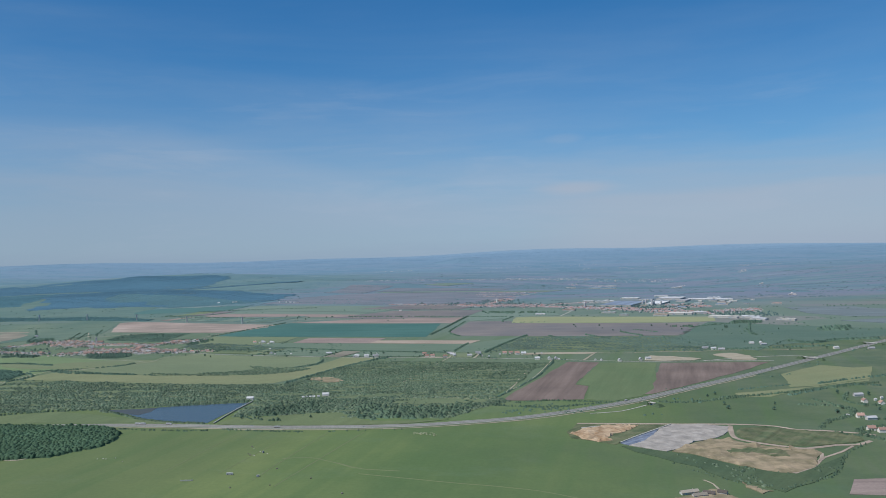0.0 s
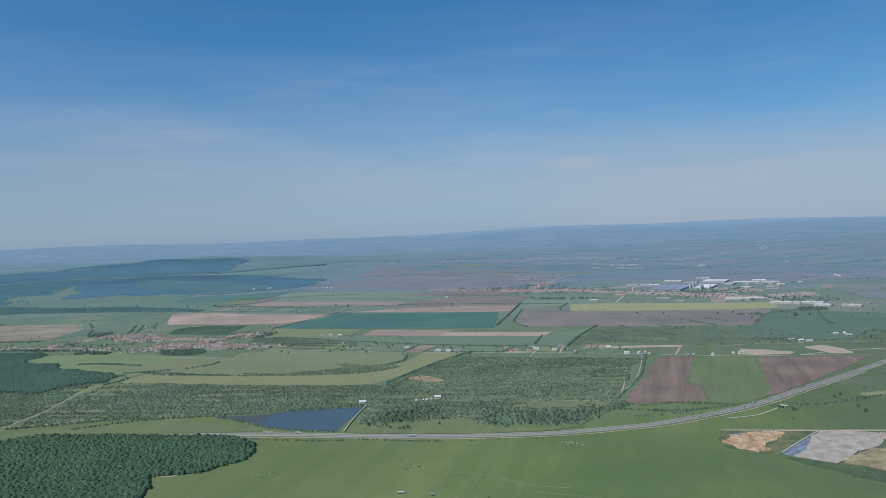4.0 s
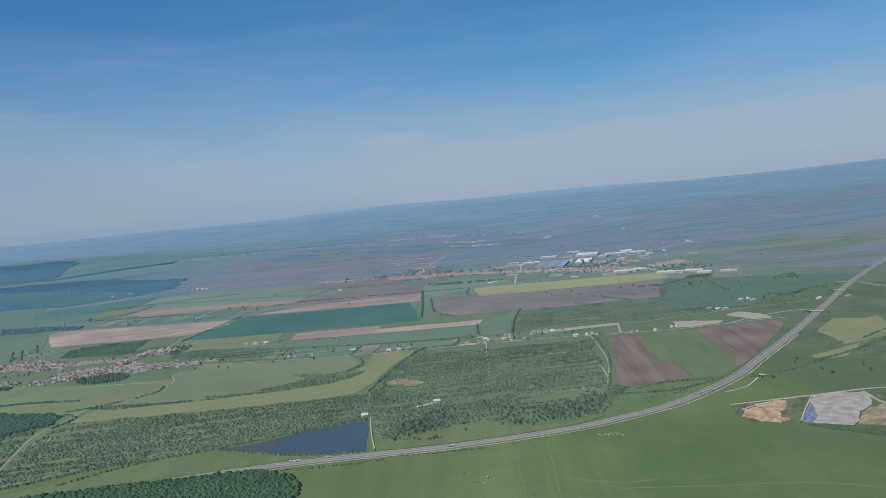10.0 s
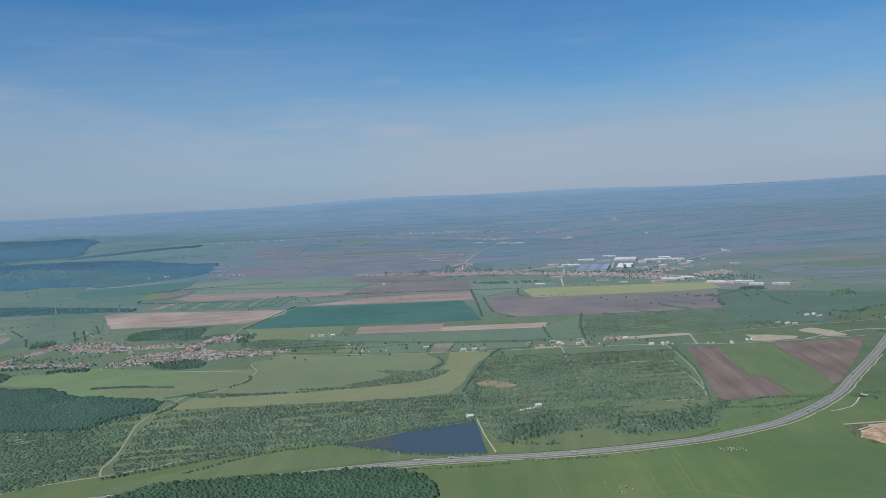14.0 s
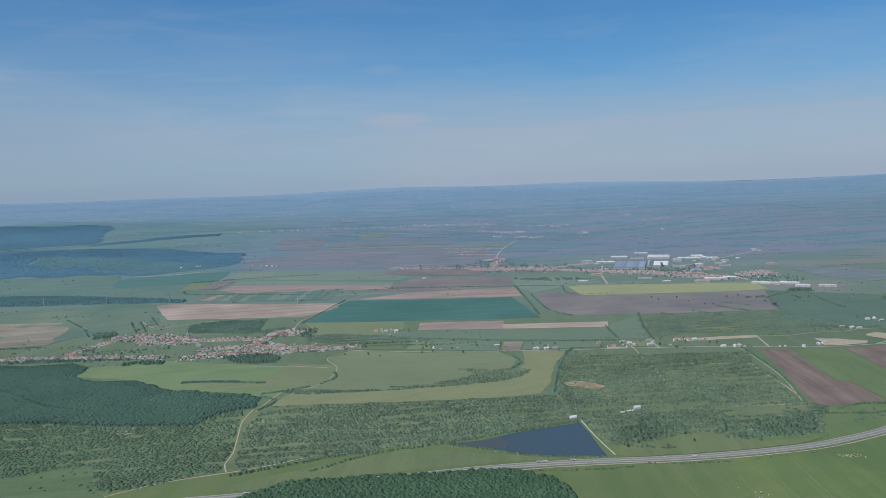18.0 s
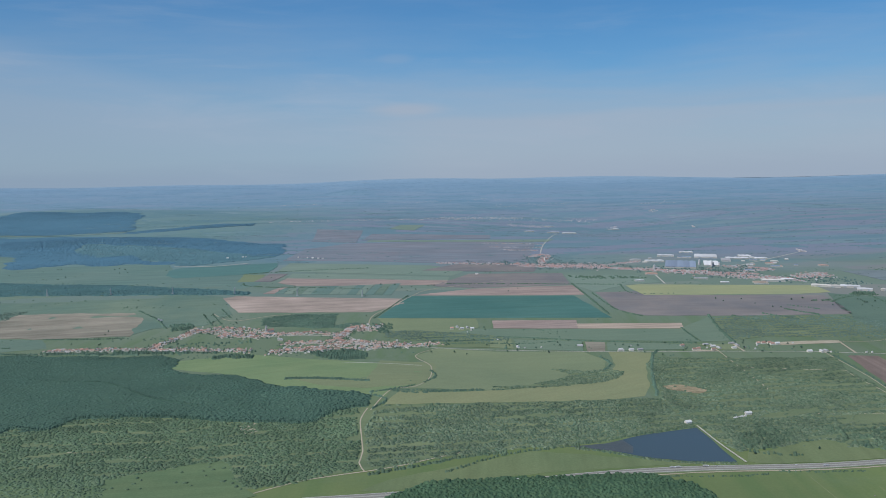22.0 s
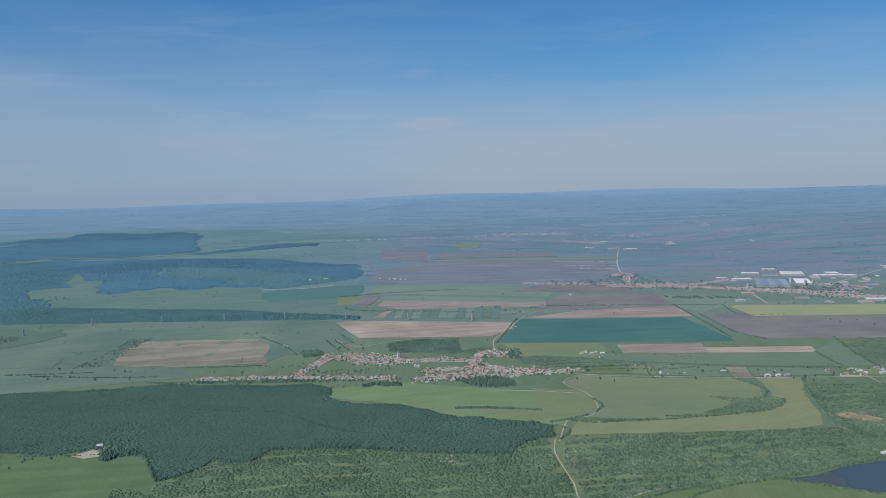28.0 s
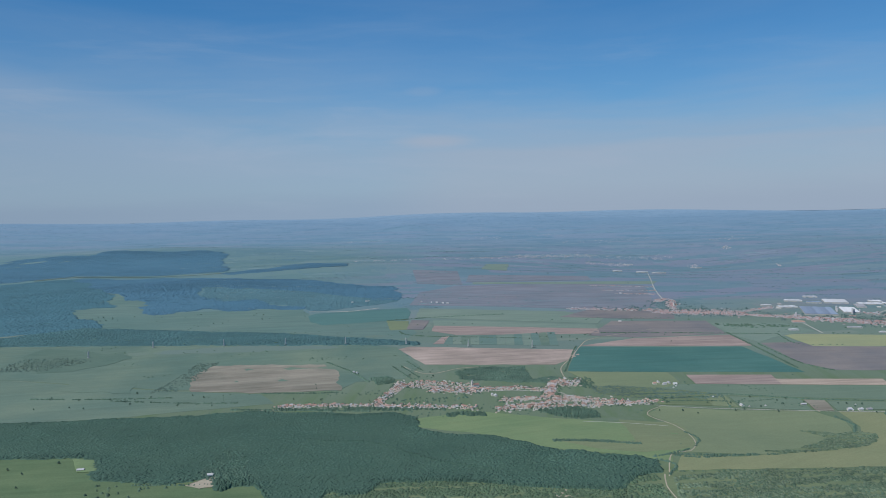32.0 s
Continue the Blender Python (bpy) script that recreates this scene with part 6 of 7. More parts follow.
for pts, r, h, miss in (
    ([(-136.2, 378.3), (-122.2, 375.3), (-107.8, 371.4), (-93.7, 368.1)], 1.0, 1.2, -0.1), ([(-136.2, 377), (-122.2, 374), (-107.8, 370.2), (-93.7, 367)], 1.0, 1.2, -0.1), ([(-136.2, 379.3), (-122.2, 376.5), (-107.8, 372.4)], 1.0, 1.2, -0.1),
    ([(-88.2, 266), (-77.3, 270), (-63.8, 275), (-54.3, 279.4), (-36, 283)], 1.1, 1.4, -0.1), ([(-80.9, 351.6), (-67.4, 350.6), (-38.6, 358)], 0.9, 1.2, 0.0),
    ([(-287, 598), (-263, 568), (-248, 539)], 1.2, 1.5, 0.1),
    ([(-233, 584), (-217, 547)], 0.9, 1.2, 0.1), ([(-226, 584), (-211, 550)], 0.9, 1.2, 0.1), ([(-222, 598), (-209, 570)], 0.9, 1.2, 0.2),
    ([(-37, 720), (41, 713), (126, 698)], 1.2, 1.5, 0.4), ([(82, 711), (80, 634), (77, 556)], 1.3, 1.6, 0.2), ([(126, 698), (122, 649), (158, 642)], 1.0, 1.2, 0.5),
    ([(149, 545), (137.7, 498.6), (129.7, 455.2)], 1.3, 1.7, 0.05), ([(113, 502), (109.9, 465)], 1.0, 1.4, 0.1), ([(-58, 490), (-20.9, 487.4), (-6, 485.5), (15.6, 478.8), (40, 469.8), (61, 465), (85, 460.6), (105, 458)], 0.9, 1.2, -0.05),
    ([(-9.1, 482), (-14.4, 452.8)], 0.8, 1.2, 0.15), ([(266, 585), (286, 602), (314, 615)], 1.1, 1.5, 0.1), ([(314, 615), (300, 548), (299, 536)], 1.2, 1.6, 0.3),
    ([(313, 500), (317, 491), (324, 489), (344, 503), (365, 505)], 2.2, 2.2, 0.05), ([(250.3, 335.4), (262, 341.5), (273.7, 347.2)], 0.6, 0.8, 0.1), ([(216, 309.4), (228.2, 309), (253.5, 322), (280.6, 336), (293, 343.4), (310, 352)], 0.9, 1.2, 0.05), ([(302, 571), (301, 552), (301, 534)], 1.2, 1.4, 0.1), ([(241, 529), (240, 509)], 1.3, 1.5, 0.05), ([(161.2, 306.6), (172.5, 311.3), (179.7, 311), (195.9, 308.5)], 0.8, 1.0, 0.05), ([(255, 592), (269, 591)], 0.9, 2.6, 0.1), ([(244, 469), (259.5, 468), (266.3, 461.6), (330, 475)], 1.2, 1.6, 0.2),
    ([(266.7, 305.7), (279.7, 302.2), (282.2, 296.7), (278.5, 287.8), (272.2, 280.9), (265.5, 274.3)], 0.8, 1.1, 0.2),
    ([(-85, 353), (-49, 355), (-28, 359)], 0.8, 1.1, 0.15), ([(-9, 288), (17, 273), (31, 268), (48, 266)], 0.7, 1.0, 0.05), ([(-60, 266), (-36, 281), (-9, 288), (20, 298), (47, 306)], 0.8, 1.2, 0.05),
    ([(211.1, 224.2), (218.6, 214), (225.7, 207.2), (229.9, 201.6)], 0.4, 0.5, 0.2), ([(265, 262), (270, 258), (274, 262), (279, 268)], 0.8, 1.2, 0.2),
    ([(33, 398), (40, 412), (38, 428)], 1.2, 1.4, 0.1),
    ([(46, 350), (58, 395), (70, 430), (76, 440)], 1.2, 1.6, 0.05), ([(-92, 347), (-84, 341), (-90, 331)], 1.0, 1.4, 0.1), ([(-71, 361), (-82, 354), (-92, 350)], 0.9, 1.2, 0.1), ([(-62, 395), (-60, 380), (-66, 366)], 0.9, 1.2, 0.1),
    ([(-60, 472), (-30, 470), (0, 466), (20, 470)], 1.0, 1.4, 0.3), ([(-60, 480), (-20, 478)], 1.4, 1.6, 0.2), ([(172, 418), (165, 365), (152, 318)], 0.8, 1.2, 0.2),
    ([(60, 257), (75, 255.5), (90, 255)], 0.6, 0.7, 0.2), ([(20, 256), (40, 254), (55, 255)], 0.6, 0.8, 0.2), ([(100, 256), (125, 260)], 0.5, 0.6, 0.5), ([(205, 312), (175, 299), (150, 302)], 0.8, 1.1, 0.2),
    ([(-320, 512), (-290, 510), (-268, 512)], 1.0, 1.3, 0.2), ([(-420, 500), (-370, 490), (-330, 487)], 1.1, 1.4, 0.4), ([(-480, 510), (-430, 505), (-380, 505)], 1.2, 1.5, 0.4),
    ([(-330, 470), (-280, 466), (-240, 462)], 1.2, 1.6, 0.1), ([(-254, 826), (-200, 846), (-120, 860)], 1.4, 1.6, 0.5), ([(-235, 735), (-215, 700), (-120, 690)], 1.3, 1.5, 0.5), ([(-100, 560), (-75, 650)], 1.0, 1.3, 0.35),
    ([(88, 655), (88, 575), (100, 546)], 1.0, 1.3, 0.5), ([(165, 540), (176, 520)], 1.0, 1.5, 0.1), ([(190, 545), (205, 520)], 1.0, 1.6, 0.2), ([(215, 560), (228, 535)], 1.1, 1.7, 0.2), ([(225, 575), (240, 556)], 1.0, 1.6, 0.3),
    ([(286, 350), (320, 370), (360, 375)], 1.0, 1.4, 0.2), ([(240, 318), (270, 330), (300, 350)], 0.9, 1.2, 0.2), ([(-340, 338), (-312, 338), (-300, 340)], 0.8, 1.2, 0.2), ([(-365, 352), (-345, 342), (-320, 345)], 0.9, 1.2, 0.3),
):
    hedge(pts, r, h, miss=miss)
def drifts(x, y, rnd):
    return noise.noise((x * 0.16, y * 0.16, 2)) > -0.28 - rnd.uniform(0, 0.3)


for poly, gap, r, h, mat, label in (
    ([(-134.7, 455.9), (-122.5, 461.4), (-108.3, 462.1), (-99, 450.1), (-99.2, 434.4), (-112.6, 433), (-125.9, 440.8)], 1.4, 1.0, 1.1, VILLAGE_TREES, "dark grove beside the village"),
    ([(-193.6, 452.5), (-181.7, 454.9), (-167.6, 452.6), (-166.8, 445), (-190.6, 446)], 1.3, 1.0, 1.2, VILLAGE_TREES, "small dark grove in the hay field"),
    ([(-184, 566), (-174, 572), (-161, 578), (-129, 578), (-128, 555), (-128, 537), (-115, 545), (-104, 543), (-117, 527), (-145, 531), (-161, 537), (-180, 540)], 1.3, 1.35, 0.4, GROVE_LEAVES, "green wood above the village"),
    ([(-101, 542), (-85, 538), (-88, 506), (-96, 512)], 2.0, 0.9, 0.9, VILLAGE_TREES, "dark trees at the edge of the village"),
    ([(-300, 470), (-250, 471), (-215, 467), (-190, 462), (-215, 462), (-300, 466)], 1.3, 0.9, 1.0, VILLAGE_TREES, "trees between the village and the forest"),
    ([(-240, 482), (-230, 500), (-222, 492), (-200, 490), (-180, 498), (-170, 488), (-200, 478), (-230, 478)], 4.5, 0.9, 1.0, GROVE_LEAVES, "loose orchard trees inside the village"),
    ([(-249, 551), (-234, 554), (-227, 535), (-241, 530)], 1.5, 1.0, 1.0, GROVE_LEAVES, "small wood above the village"),
    ([(345, 555), (348, 566), (362, 579), (374, 579), (362, 554)], 2.0, 1.6, 1.6, GROVE_LEAVES, "round grove beside the highway"),
    ([(300, 618), (312, 626), (324, 622), (318, 610)], 2.0, 1.6, 1.6, GROVE_LEAVES, "dark clump of trees beside the warehouses"),
    ([(85, 767), (160, 745), (165, 735), (120, 735), (95, 745)], 4.0, 1.5, 1.2, GROVE_LEAVES, "bushes in front of the town"),
):
    wood("grove", poly, gap, r, h, int(abs(poly[0][0])), mat, label, "grove", LOW_CROWNS, drifts)
wood("scrub", [(-402, 520), (-384, 522), (-376, 606), (-394, 606)], 2.2, 0.9, 0.7, 61, PARCEL_LEAVES, "loose bushes beside the ploughed field", "scrub", LOW_CROWNS, rows_of_bushes)
wood("scrub", [(-560, 645), (-525, 648), (-488, 630), (-518, 594), (-560, 600)], 2.6, 1.0, 0.8, 62, PARCEL_LEAVES, "loose bushes on the ridge", "scrub", LOW_CROWNS, rows_of_bushes)


# ---- scrub below the forest ----
wood("scrub", [(-280, 300), (-241, 285), (-218.6, 281.5), (-185.9, 272.4), (-178, 250), (-228.4, 250), (-280, 262)], 1.1, 0.95, 0.26, 91, DARK_BUSH, "low light green bushes on rough grass", "scrub", LOW_CROWNS, lambda x, y, rnd: rnd.random() < 0.8)
track([(-161.4, 285.3), (-164.4, 279.8), (-173.1, 274.3), (-181.5, 269.4), (-184.1, 267.6), (-182.3, 264.1), (-178.1, 260.4), (-166.2, 251.7)], 0.34, DIRT, "pale path winding round the scrub meadow", 0.2)
track([(-223.8, 298.6), (-215.1, 299.0), (-202.5, 295.4), (-190.6, 293.1), (-178.4, 289.7), (-166.7, 286.9)], 0.3, DIRT, "narrow pale ride through the thicket", 0.3)
field("field", DIRT, [(-149.2, 314.7), (-144.9, 317.1), (-140.6, 319.4), (-138.8, 318.1), (-143.9, 312.4)], "stony pale bank beside the forest", 0.5, 1.5, 0, 2)
for pts, r, h in (([(-12, 289.5), (4, 292), (20, 300), (36, 305), (47, 308)], 1.0, 1.1), ([(-8, 285), (4, 281), (17, 272.6), (31, 267.6), (48, 265.6)], 0.9, 0.8)):
    hedge(pts, r, h, "light green bushes along the shore", 0.5, 0.5, -0.1, BUSH)
hedge([(57, 279), (62, 275), (69, 272), (75, 272)], 1.1, 1.6, "clump of bushes below the dam", 0.6, 1.2, 0.1, BIG_BUSH)

# ---- edges and glades of the large forest ----
hedge([(-93.3, 334), (-103, 331.5), (-110.9, 324.7), (-116, 318), (-133, 320), (-158.4, 324.8), (-185, 333.7), (-216.8, 338), (-224, 337), (-231.2, 324.5), (-247.5, 328.5), (-251, 319), (-258, 311), (-265.4, 306.7)], 1.1, 1.9, "tall dark trees along the edge of the forest", 0.55, 0.6, -0.05, LEAVES)
hedge([(-300.3, 332.4), (-296, 336.3), (-283, 337.5), (-270.5, 316.4), (-265.4, 306.7)], 1.1, 1.9, "tall dark trees along the edge of the forest", 0.55, 0.6, -0.05, LEAVES)
hedge([(-279.9, 407.4), (-256.7, 401.3), (-237.9, 398.9), (-220.6, 385.5), (-206.8, 369.8), (-191.5, 356.4), (-171.9, 344.8)], 1.3, 1.5, "line of taller trees along a forest gully", 0.7, 0.7, 0.0, LEAVES)
wood("grove", [(-312.7, 376.2), (-307.8, 388.8), (-297.3, 377.4), (-285.9, 340.8), (-296.8, 338.6), (-314.1, 352.2)], 1.5, 1.2, 0.75, 81, VILLAGE_TREES, "lighter young trees inside the forest", "grove", LOW_CROWNS)
wood("grove", [(-300.9, 333.4), (-302.6, 341.7), (-296.6, 344.9), (-286.1, 341.5), (-285.2, 337.3), (-293.3, 336.4), (-296.2, 330.5)], 1.1, 1.1, 1.5, 82, LEAVES, "rounded clump of dark trees beside the glade", "grove", CANOPY)
field("field", DIRT, [(-315.6, 337.5), (-311.1, 342.1), (-306.3, 348.3), (-302.7, 344.5), (-302.0, 336.2), (-307.6, 333.8)], "bare pinkish yard in the forest glade", 0.7, 1.0, 0, 1.5)
field("field", HAY, [(-385.9, 374.5), (-373.2, 371.5), (-364.6, 356.0), (-374.3, 354.6)], "small pale glade in the forest", 1.6, 1.0, 0, 2)
wood("scrub", [(-365.0, 340.7), (-343.3, 338.7), (-325.1, 338.6), (-320.6, 334.4), (-335.6, 328.7), (-333.6, 320.0), (-353.8, 321.2)], 3.2, 0.9, 0.9, 83, BIG_BUSH, "scattered dark bushes in the forest glade", "scrub", LOW_CROWNS, lambda x, y, rnd: rnd.random() < 0.5)
track([(-229.6, 532.9), (-204.5, 515.6), (-180.0, 506.9), (-164.5, 506.3), (-145.5, 508.4), (-126.0, 502.1), (-112.6, 498.4), (-106.4, 465.7)], 0.5, CHALK, "pale village street", 0.2)


def loose_bushes():
    """Bushes in drifts on the rough ground between the fields."""
    rnd = random.Random(55)
    rows = []
    while len(rows) < 1500:
        y = 285 * (2.9 ** rnd.random())
        x = rnd.uniform(-0.75, 0.75) * y
        if noise.noise((x * 0.025, y * 0.05, 21)) > 0.28 and not any(inside(x, y, p) for p in BARE):
            r = rnd.uniform(0.25, 0.7) * (0.7 + y / 900)
            rows.append((x, y, r, r * rnd.uniform(0.5, 0.9)))
    crowns("loose_bushes", rows, GROVE_LEAVES, "loose bushes on rough grass between fields", "bushes", LOW_CROWNS)


BARE = (
    [(-98, 560), (-74, 649), (69, 642), (76, 543)], [(-15, 545), (120, 525), (114, 498), (-20, 512)], [(-231, 650), (-75, 650), (-78, 610), (-103, 580), (-215, 585)], CURVED,
    [(130, 700), (300, 670), (292, 632), (130, 638)], [(90, 660), (277, 616), (256, 535), (88, 548)], [(155, 412), (280, 410), (274, 389), (190, 305), (155, 305)], FOREST, POND,
    [(-70, 705), (80, 790), (88, 640), (-70, 650)], [(-400, 600), (-265, 600), (-265, 515), (-400, 515)], [(-205, 790), (-30, 775), (-35, 710), (-205, 705)], [(-22, 447), (31, 442), (39, 419), (28, 388), (-75, 357), (-64, 373), (-62, 416), (-56, 460)], [(-220, 430), (-175, 458), (-65, 411), (-61, 394), (-85, 343), (-145, 369)],
)
loose_bushes()


def far_growth():
    """Hedges and tree clumps of the far plain, too far off to be told apart."""
    rnd = random.Random(77)
    rows = []
    for k in range(170):
        y = 880 * (2.5 ** rnd.random())
        x, turn, long = rnd.uniform(-0.5, 0.62) * y, rnd.choice((0.05, 0.1, -0.05)) + rnd.uniform(-0.12, 0.12), rnd.uniform(30, 160) * y / 1500
        size = 1.1 + y / 1500
        for i in range(int(long / (size * 1.3))):
            u = i * size * 1.3
            if rnd.random() > 0.45:
                rows.append((x + math.cos(turn) * u, y + math.sin(turn) * u + rnd.uniform(-4, 4), size * rnd.uniform(0.5, 1.1), size * rnd.uniform(0.2, 0.4)))
    for k in range(260):
        y = 860 * (3.0 ** rnd.random())
        size = 1.0 + y / 1600
        rows.append((rnd.uniform(-0.5, 0.62) * y, y, size * rnd.uniform(0.6, 1.3), size * rnd.uniform(0.3, 0.6)))
    # hedges and clumps drawn in the haze-tinted leaf colour
    crowns("far_trees", rows, HAZE_HEDGE, "far hedges and tree clumps on the plain", "trees", LOW_CROWNS)


far_growth()


def tree(seed, r, h, label):
    """A field tree: tapered trunk with limbs, and a crown of many clumps."""
    rnd = random.Random(seed)
    ob = tagged(new("tree"), label, "tree", "field trees")
    bm = bmesh.new()
    bmesh.ops.create_cone(bm, cap_ends=True, segments=7, radius1=r * 0.13, radius2=r * 0.06, depth=h * 0.6, matrix=pose(0, 0, h * 0.3))
    for k in range(4):
        a = k * 1.57 + rnd.uniform(-0.4, 0.4)
        beam(bm, (0, 0, h * rnd.uniform(0.3, 0.45)), (math.cos(a) * r * 0.6, math.sin(a) * r * 0.6, h * rnd.uniform(0.6, 0.75)), r * 0.03)
    part("trunk", bm, BARK, ob)
    rows = []
    for k in range(16):
        a, u = rnd.uniform(0, 6.3), rnd.random() ** 0.5
        rows.append((math.cos(a) * u * r * 0.75, math.sin(a) * u * r * 0.75, r * rnd.uniform(0.25, 0.45), h * (0.45 + 0.4 * (1 - u * u) + rnd.uniform(-0.08, 0.08))))
    vs, fs = [], []
    for x, y, q, z in rows:
        v, f = LOW_CROWNS[rnd.randrange(5)]
        fs += [[int(i) + len(vs) for i in t] for t in f]
        vs += [(x + q * p[0], y + q * p[1], z - q * 0.6 + p[2] * q * 1.6) for p in v]
    mesh_ob("crown", vs, fs, VILLAGE_TREES, ob)
    return ob


tree_clear = smooth_line(HIGHWAY, 4.0)
trees = [tree(1, 0.65, 1.3, "round dark green field tree"), tree(2, 0.85, 1.5, "broad dark green field tree"), tree(3, 0.5, 1.3, "slender green field tree")]
rnd = random.Random(21)
placed = 0
for x0, x1, y0, y1, count in ((-70, 60, 440, 480, 26), (60, 175, 425, 460, 22), (55, 150, 268, 285, 7), (-240, -90, 525, 580, 16), (-480, -270, 480, 540, 22), (-660, -330, 830, 910, 30), (180, 340, 560, 620, 24), (-120, 60, 660, 720, 14), (210, 300, 290, 330, 14), (-470, -380, 330, 376, 12), (230, 330, 455, 500, 16)):
    for k in range(count):
        x, y = rnd.uniform(x0, x1), rnd.uniform(y0, y1)
        if min((p - Vector((x, y))).length for p in tree_clear) < 7:
            continue
        m = at_ground(x, y, rnd.uniform(0, 360), -0.02)
        if placed < 3:
            trees[placed].matrix_basis = m
        else:
            copy_thing(trees[rnd.randrange(3)], m)
        placed += 1


# ---- power line ----
def pylon():
    """A lattice tower with three pairs of arms."""
    ob = tagged(new("pylon"), "pale steel lattice pylon on the ridge", "pylon", "pylons of the power line")
    legs = [(sx * 0.55, sy * 0.55) for sx in (-1, 1) for sy in (-1, 1)]
    for x, y in legs:
        bm = bmesh.new()
        beam(bm, (x, y, 0), (x * 0.15, y * 0.15, 6.2), 0.13)
        part("leg", bm, PALE_STEEL, ob)
    for z, k in ((0.2, 0.97), (1.6, 0.78), (3.0, 0.59), (4.2, 0.42)):
        bm = bmesh.new()
        w, w2 = 0.55 * k, 0.55 * (k - 0.17)
        for s in (-1, 1):
            beam(bm, (-w, s * w, z), (w2, s * w2, z + 1.3), 0.07)
            beam(bm, (w, s * w, z), (-w2, s * w2, z + 1.3), 0.07)
            beam(bm, (s * w, -w, z), (s * w2, w2, z + 1.3), 0.07)
        part("bracing", bm, PALE_STEEL, ob)
    for z, w in ((4.3, 1.3), (5.0, 1.7), (5.7, 1.1)):
        bm = bmesh.new()
        beam(bm, (0, -w, z), (0, w, z), 0.11)
        beam(bm, (0, -w, z), (0, 0, z + 0.4), 0.03)
        beam(bm, (0, w, z), (0, 0, z + 0.4), 0.03)
        part("arm", bm, PALE_STEEL, ob)
    return ob


first_pylon = pylon()
spots = ((-225, 655), (-170, 648), (-114, 645), (-279, 658), (-333, 661), (-390, 667), (-457, 676), (-500, 641))
first_pylon.matrix_basis = at_ground(*spots[0], 0, 0)
for x, y in spots[1:]:
    copy_thing(first_pylon, at_ground(x, y, 0))


# ---- overpass and vehicles ----
def overpass(x, y, length, turn, label):
    ob = tagged(new("overpass"), label, "bridge", kind="structure")
    bm = bmesh.new()
    box(bm, -length / 2, length / 2, -0.6, 0.6, 0.86, 1.0)
    part("deck", bm, CONCRETE, ob)
    for s in (-1, 1):
        bm = bmesh.new()
        box(bm, -length / 2, length / 2, s * 0.6 - 0.04, s * 0.6 + 0.04, 1.0, 1.1)
        part("parapet", bm, CONCRETE, ob)
        bm = bmesh.new()
        box(bm, s * (length / 2 + 1.4) - 2.2, s * (length / 2 + 1.4) + 2.2, -1.9, 1.9, -0.1, 0.99, 1.25)
        part("abutment", bm, DARK_GRASS, ob, "grassy embankment")
    for u in (-length * 0.24, length * 0.24):
        bm = bmesh.new()
        box(bm, u - 0.09, u + 0.09, -0.45, 0.45, 0, 0.86)
        part("pier", bm, CONCRETE, ob)
    ob.matrix_basis = at_ground(x, y, turn)


overpass(303, 421.5, 7.5, -42, "concrete overpass across the highway")
overpass(352, 480, 7.5, -42, "concrete overpass across the highway far off")
overpass(213, 303.5, 3, -48, "pale concrete culvert beside the highway")


def truck(label, w):
    ob = tagged(new("truck"), label, "truck", "vehicles on the highway")
    bm = bmesh.new()
    box(bm, -w * 0.3, w, -0.2, 0.2, 0.16, 0.62)
    part("box", bm, WHITE_SHEET, ob)
    bm = bmesh.new()
    box(bm, -w * 0.62, -w * 0.34, -0.19, 0.19, 0.12, 0.5, 0.02)
    part("cab", bm, CAR_PAINT, ob)
    for u in (-0.5, 0.3, 0.8):
        for s in (-1, 1):
            bm = bmesh.new()
            bmesh.ops.create_cone(bm, cap_ends=True, segments=10, radius1=0.08, radius2=0.08, depth=0.06, matrix=pose(u * w, s * 0.17, 0.08, 90))
            part("wheel", bm, RUBBER, ob)
    return ob


def car(label):
    ob = tagged(new("car"), label, "car", "vehicles on the highway")
    bm = bmesh.new()
    box(bm, -0.36, 0.36, -0.15, 0.15, 0.06, 0.16, 0.02)
    part("body", bm, CAR_PAINT, ob)
    bm = bmesh.new()
    box(bm, -0.2, 0.22, -0.13, 0.13, 0.16, 0.26, 0.05)
    part("cabin", bm, GLASS, ob)
    for u in (-0.24, 0.24):
        for s in (-1, 1):
            bm = bmesh.new()
            bmesh.ops.create_cone(bm, cap_ends=True, segments=10, radius1=0.06, radius2=0.06, depth=0.05, matrix=pose(u, s * 0.14, 0.06, 90))
            part("wheel", bm, RUBBER, ob)
    return ob


fleet = [truck("white lorry on the highway", 1.3), car("small pale car on the highway"), truck("short white van on the highway", 0.8)]
road_line = smooth_line(HIGHWAY, 2.0)
rnd = random.Random(4)
for k in range(22):
    i = 8 + int(rnd.random() * (len(road_line) - 60))
    d = (road_line[i + 1] - road_line[i]).normalized()
    side = rnd.choice((-1, 1))
    p = road_line[i] + Vector((-d.y, d.x)) * (0.95 * side + rnd.choice((-0.3, 0.3)))
    m = pose(p.x, p.y, height(p.x, p.y) + 0.15 + 0.0002 * p.y + 0.005, 0, 0, math.degrees(math.atan2(d.y, d.x)) + (180 if side > 0 else 0))
    if k < 3:
        fleet[k].matrix_basis = m
    else:
        copy_thing(fleet[rnd.choice((0, 1, 1, 2))], m)


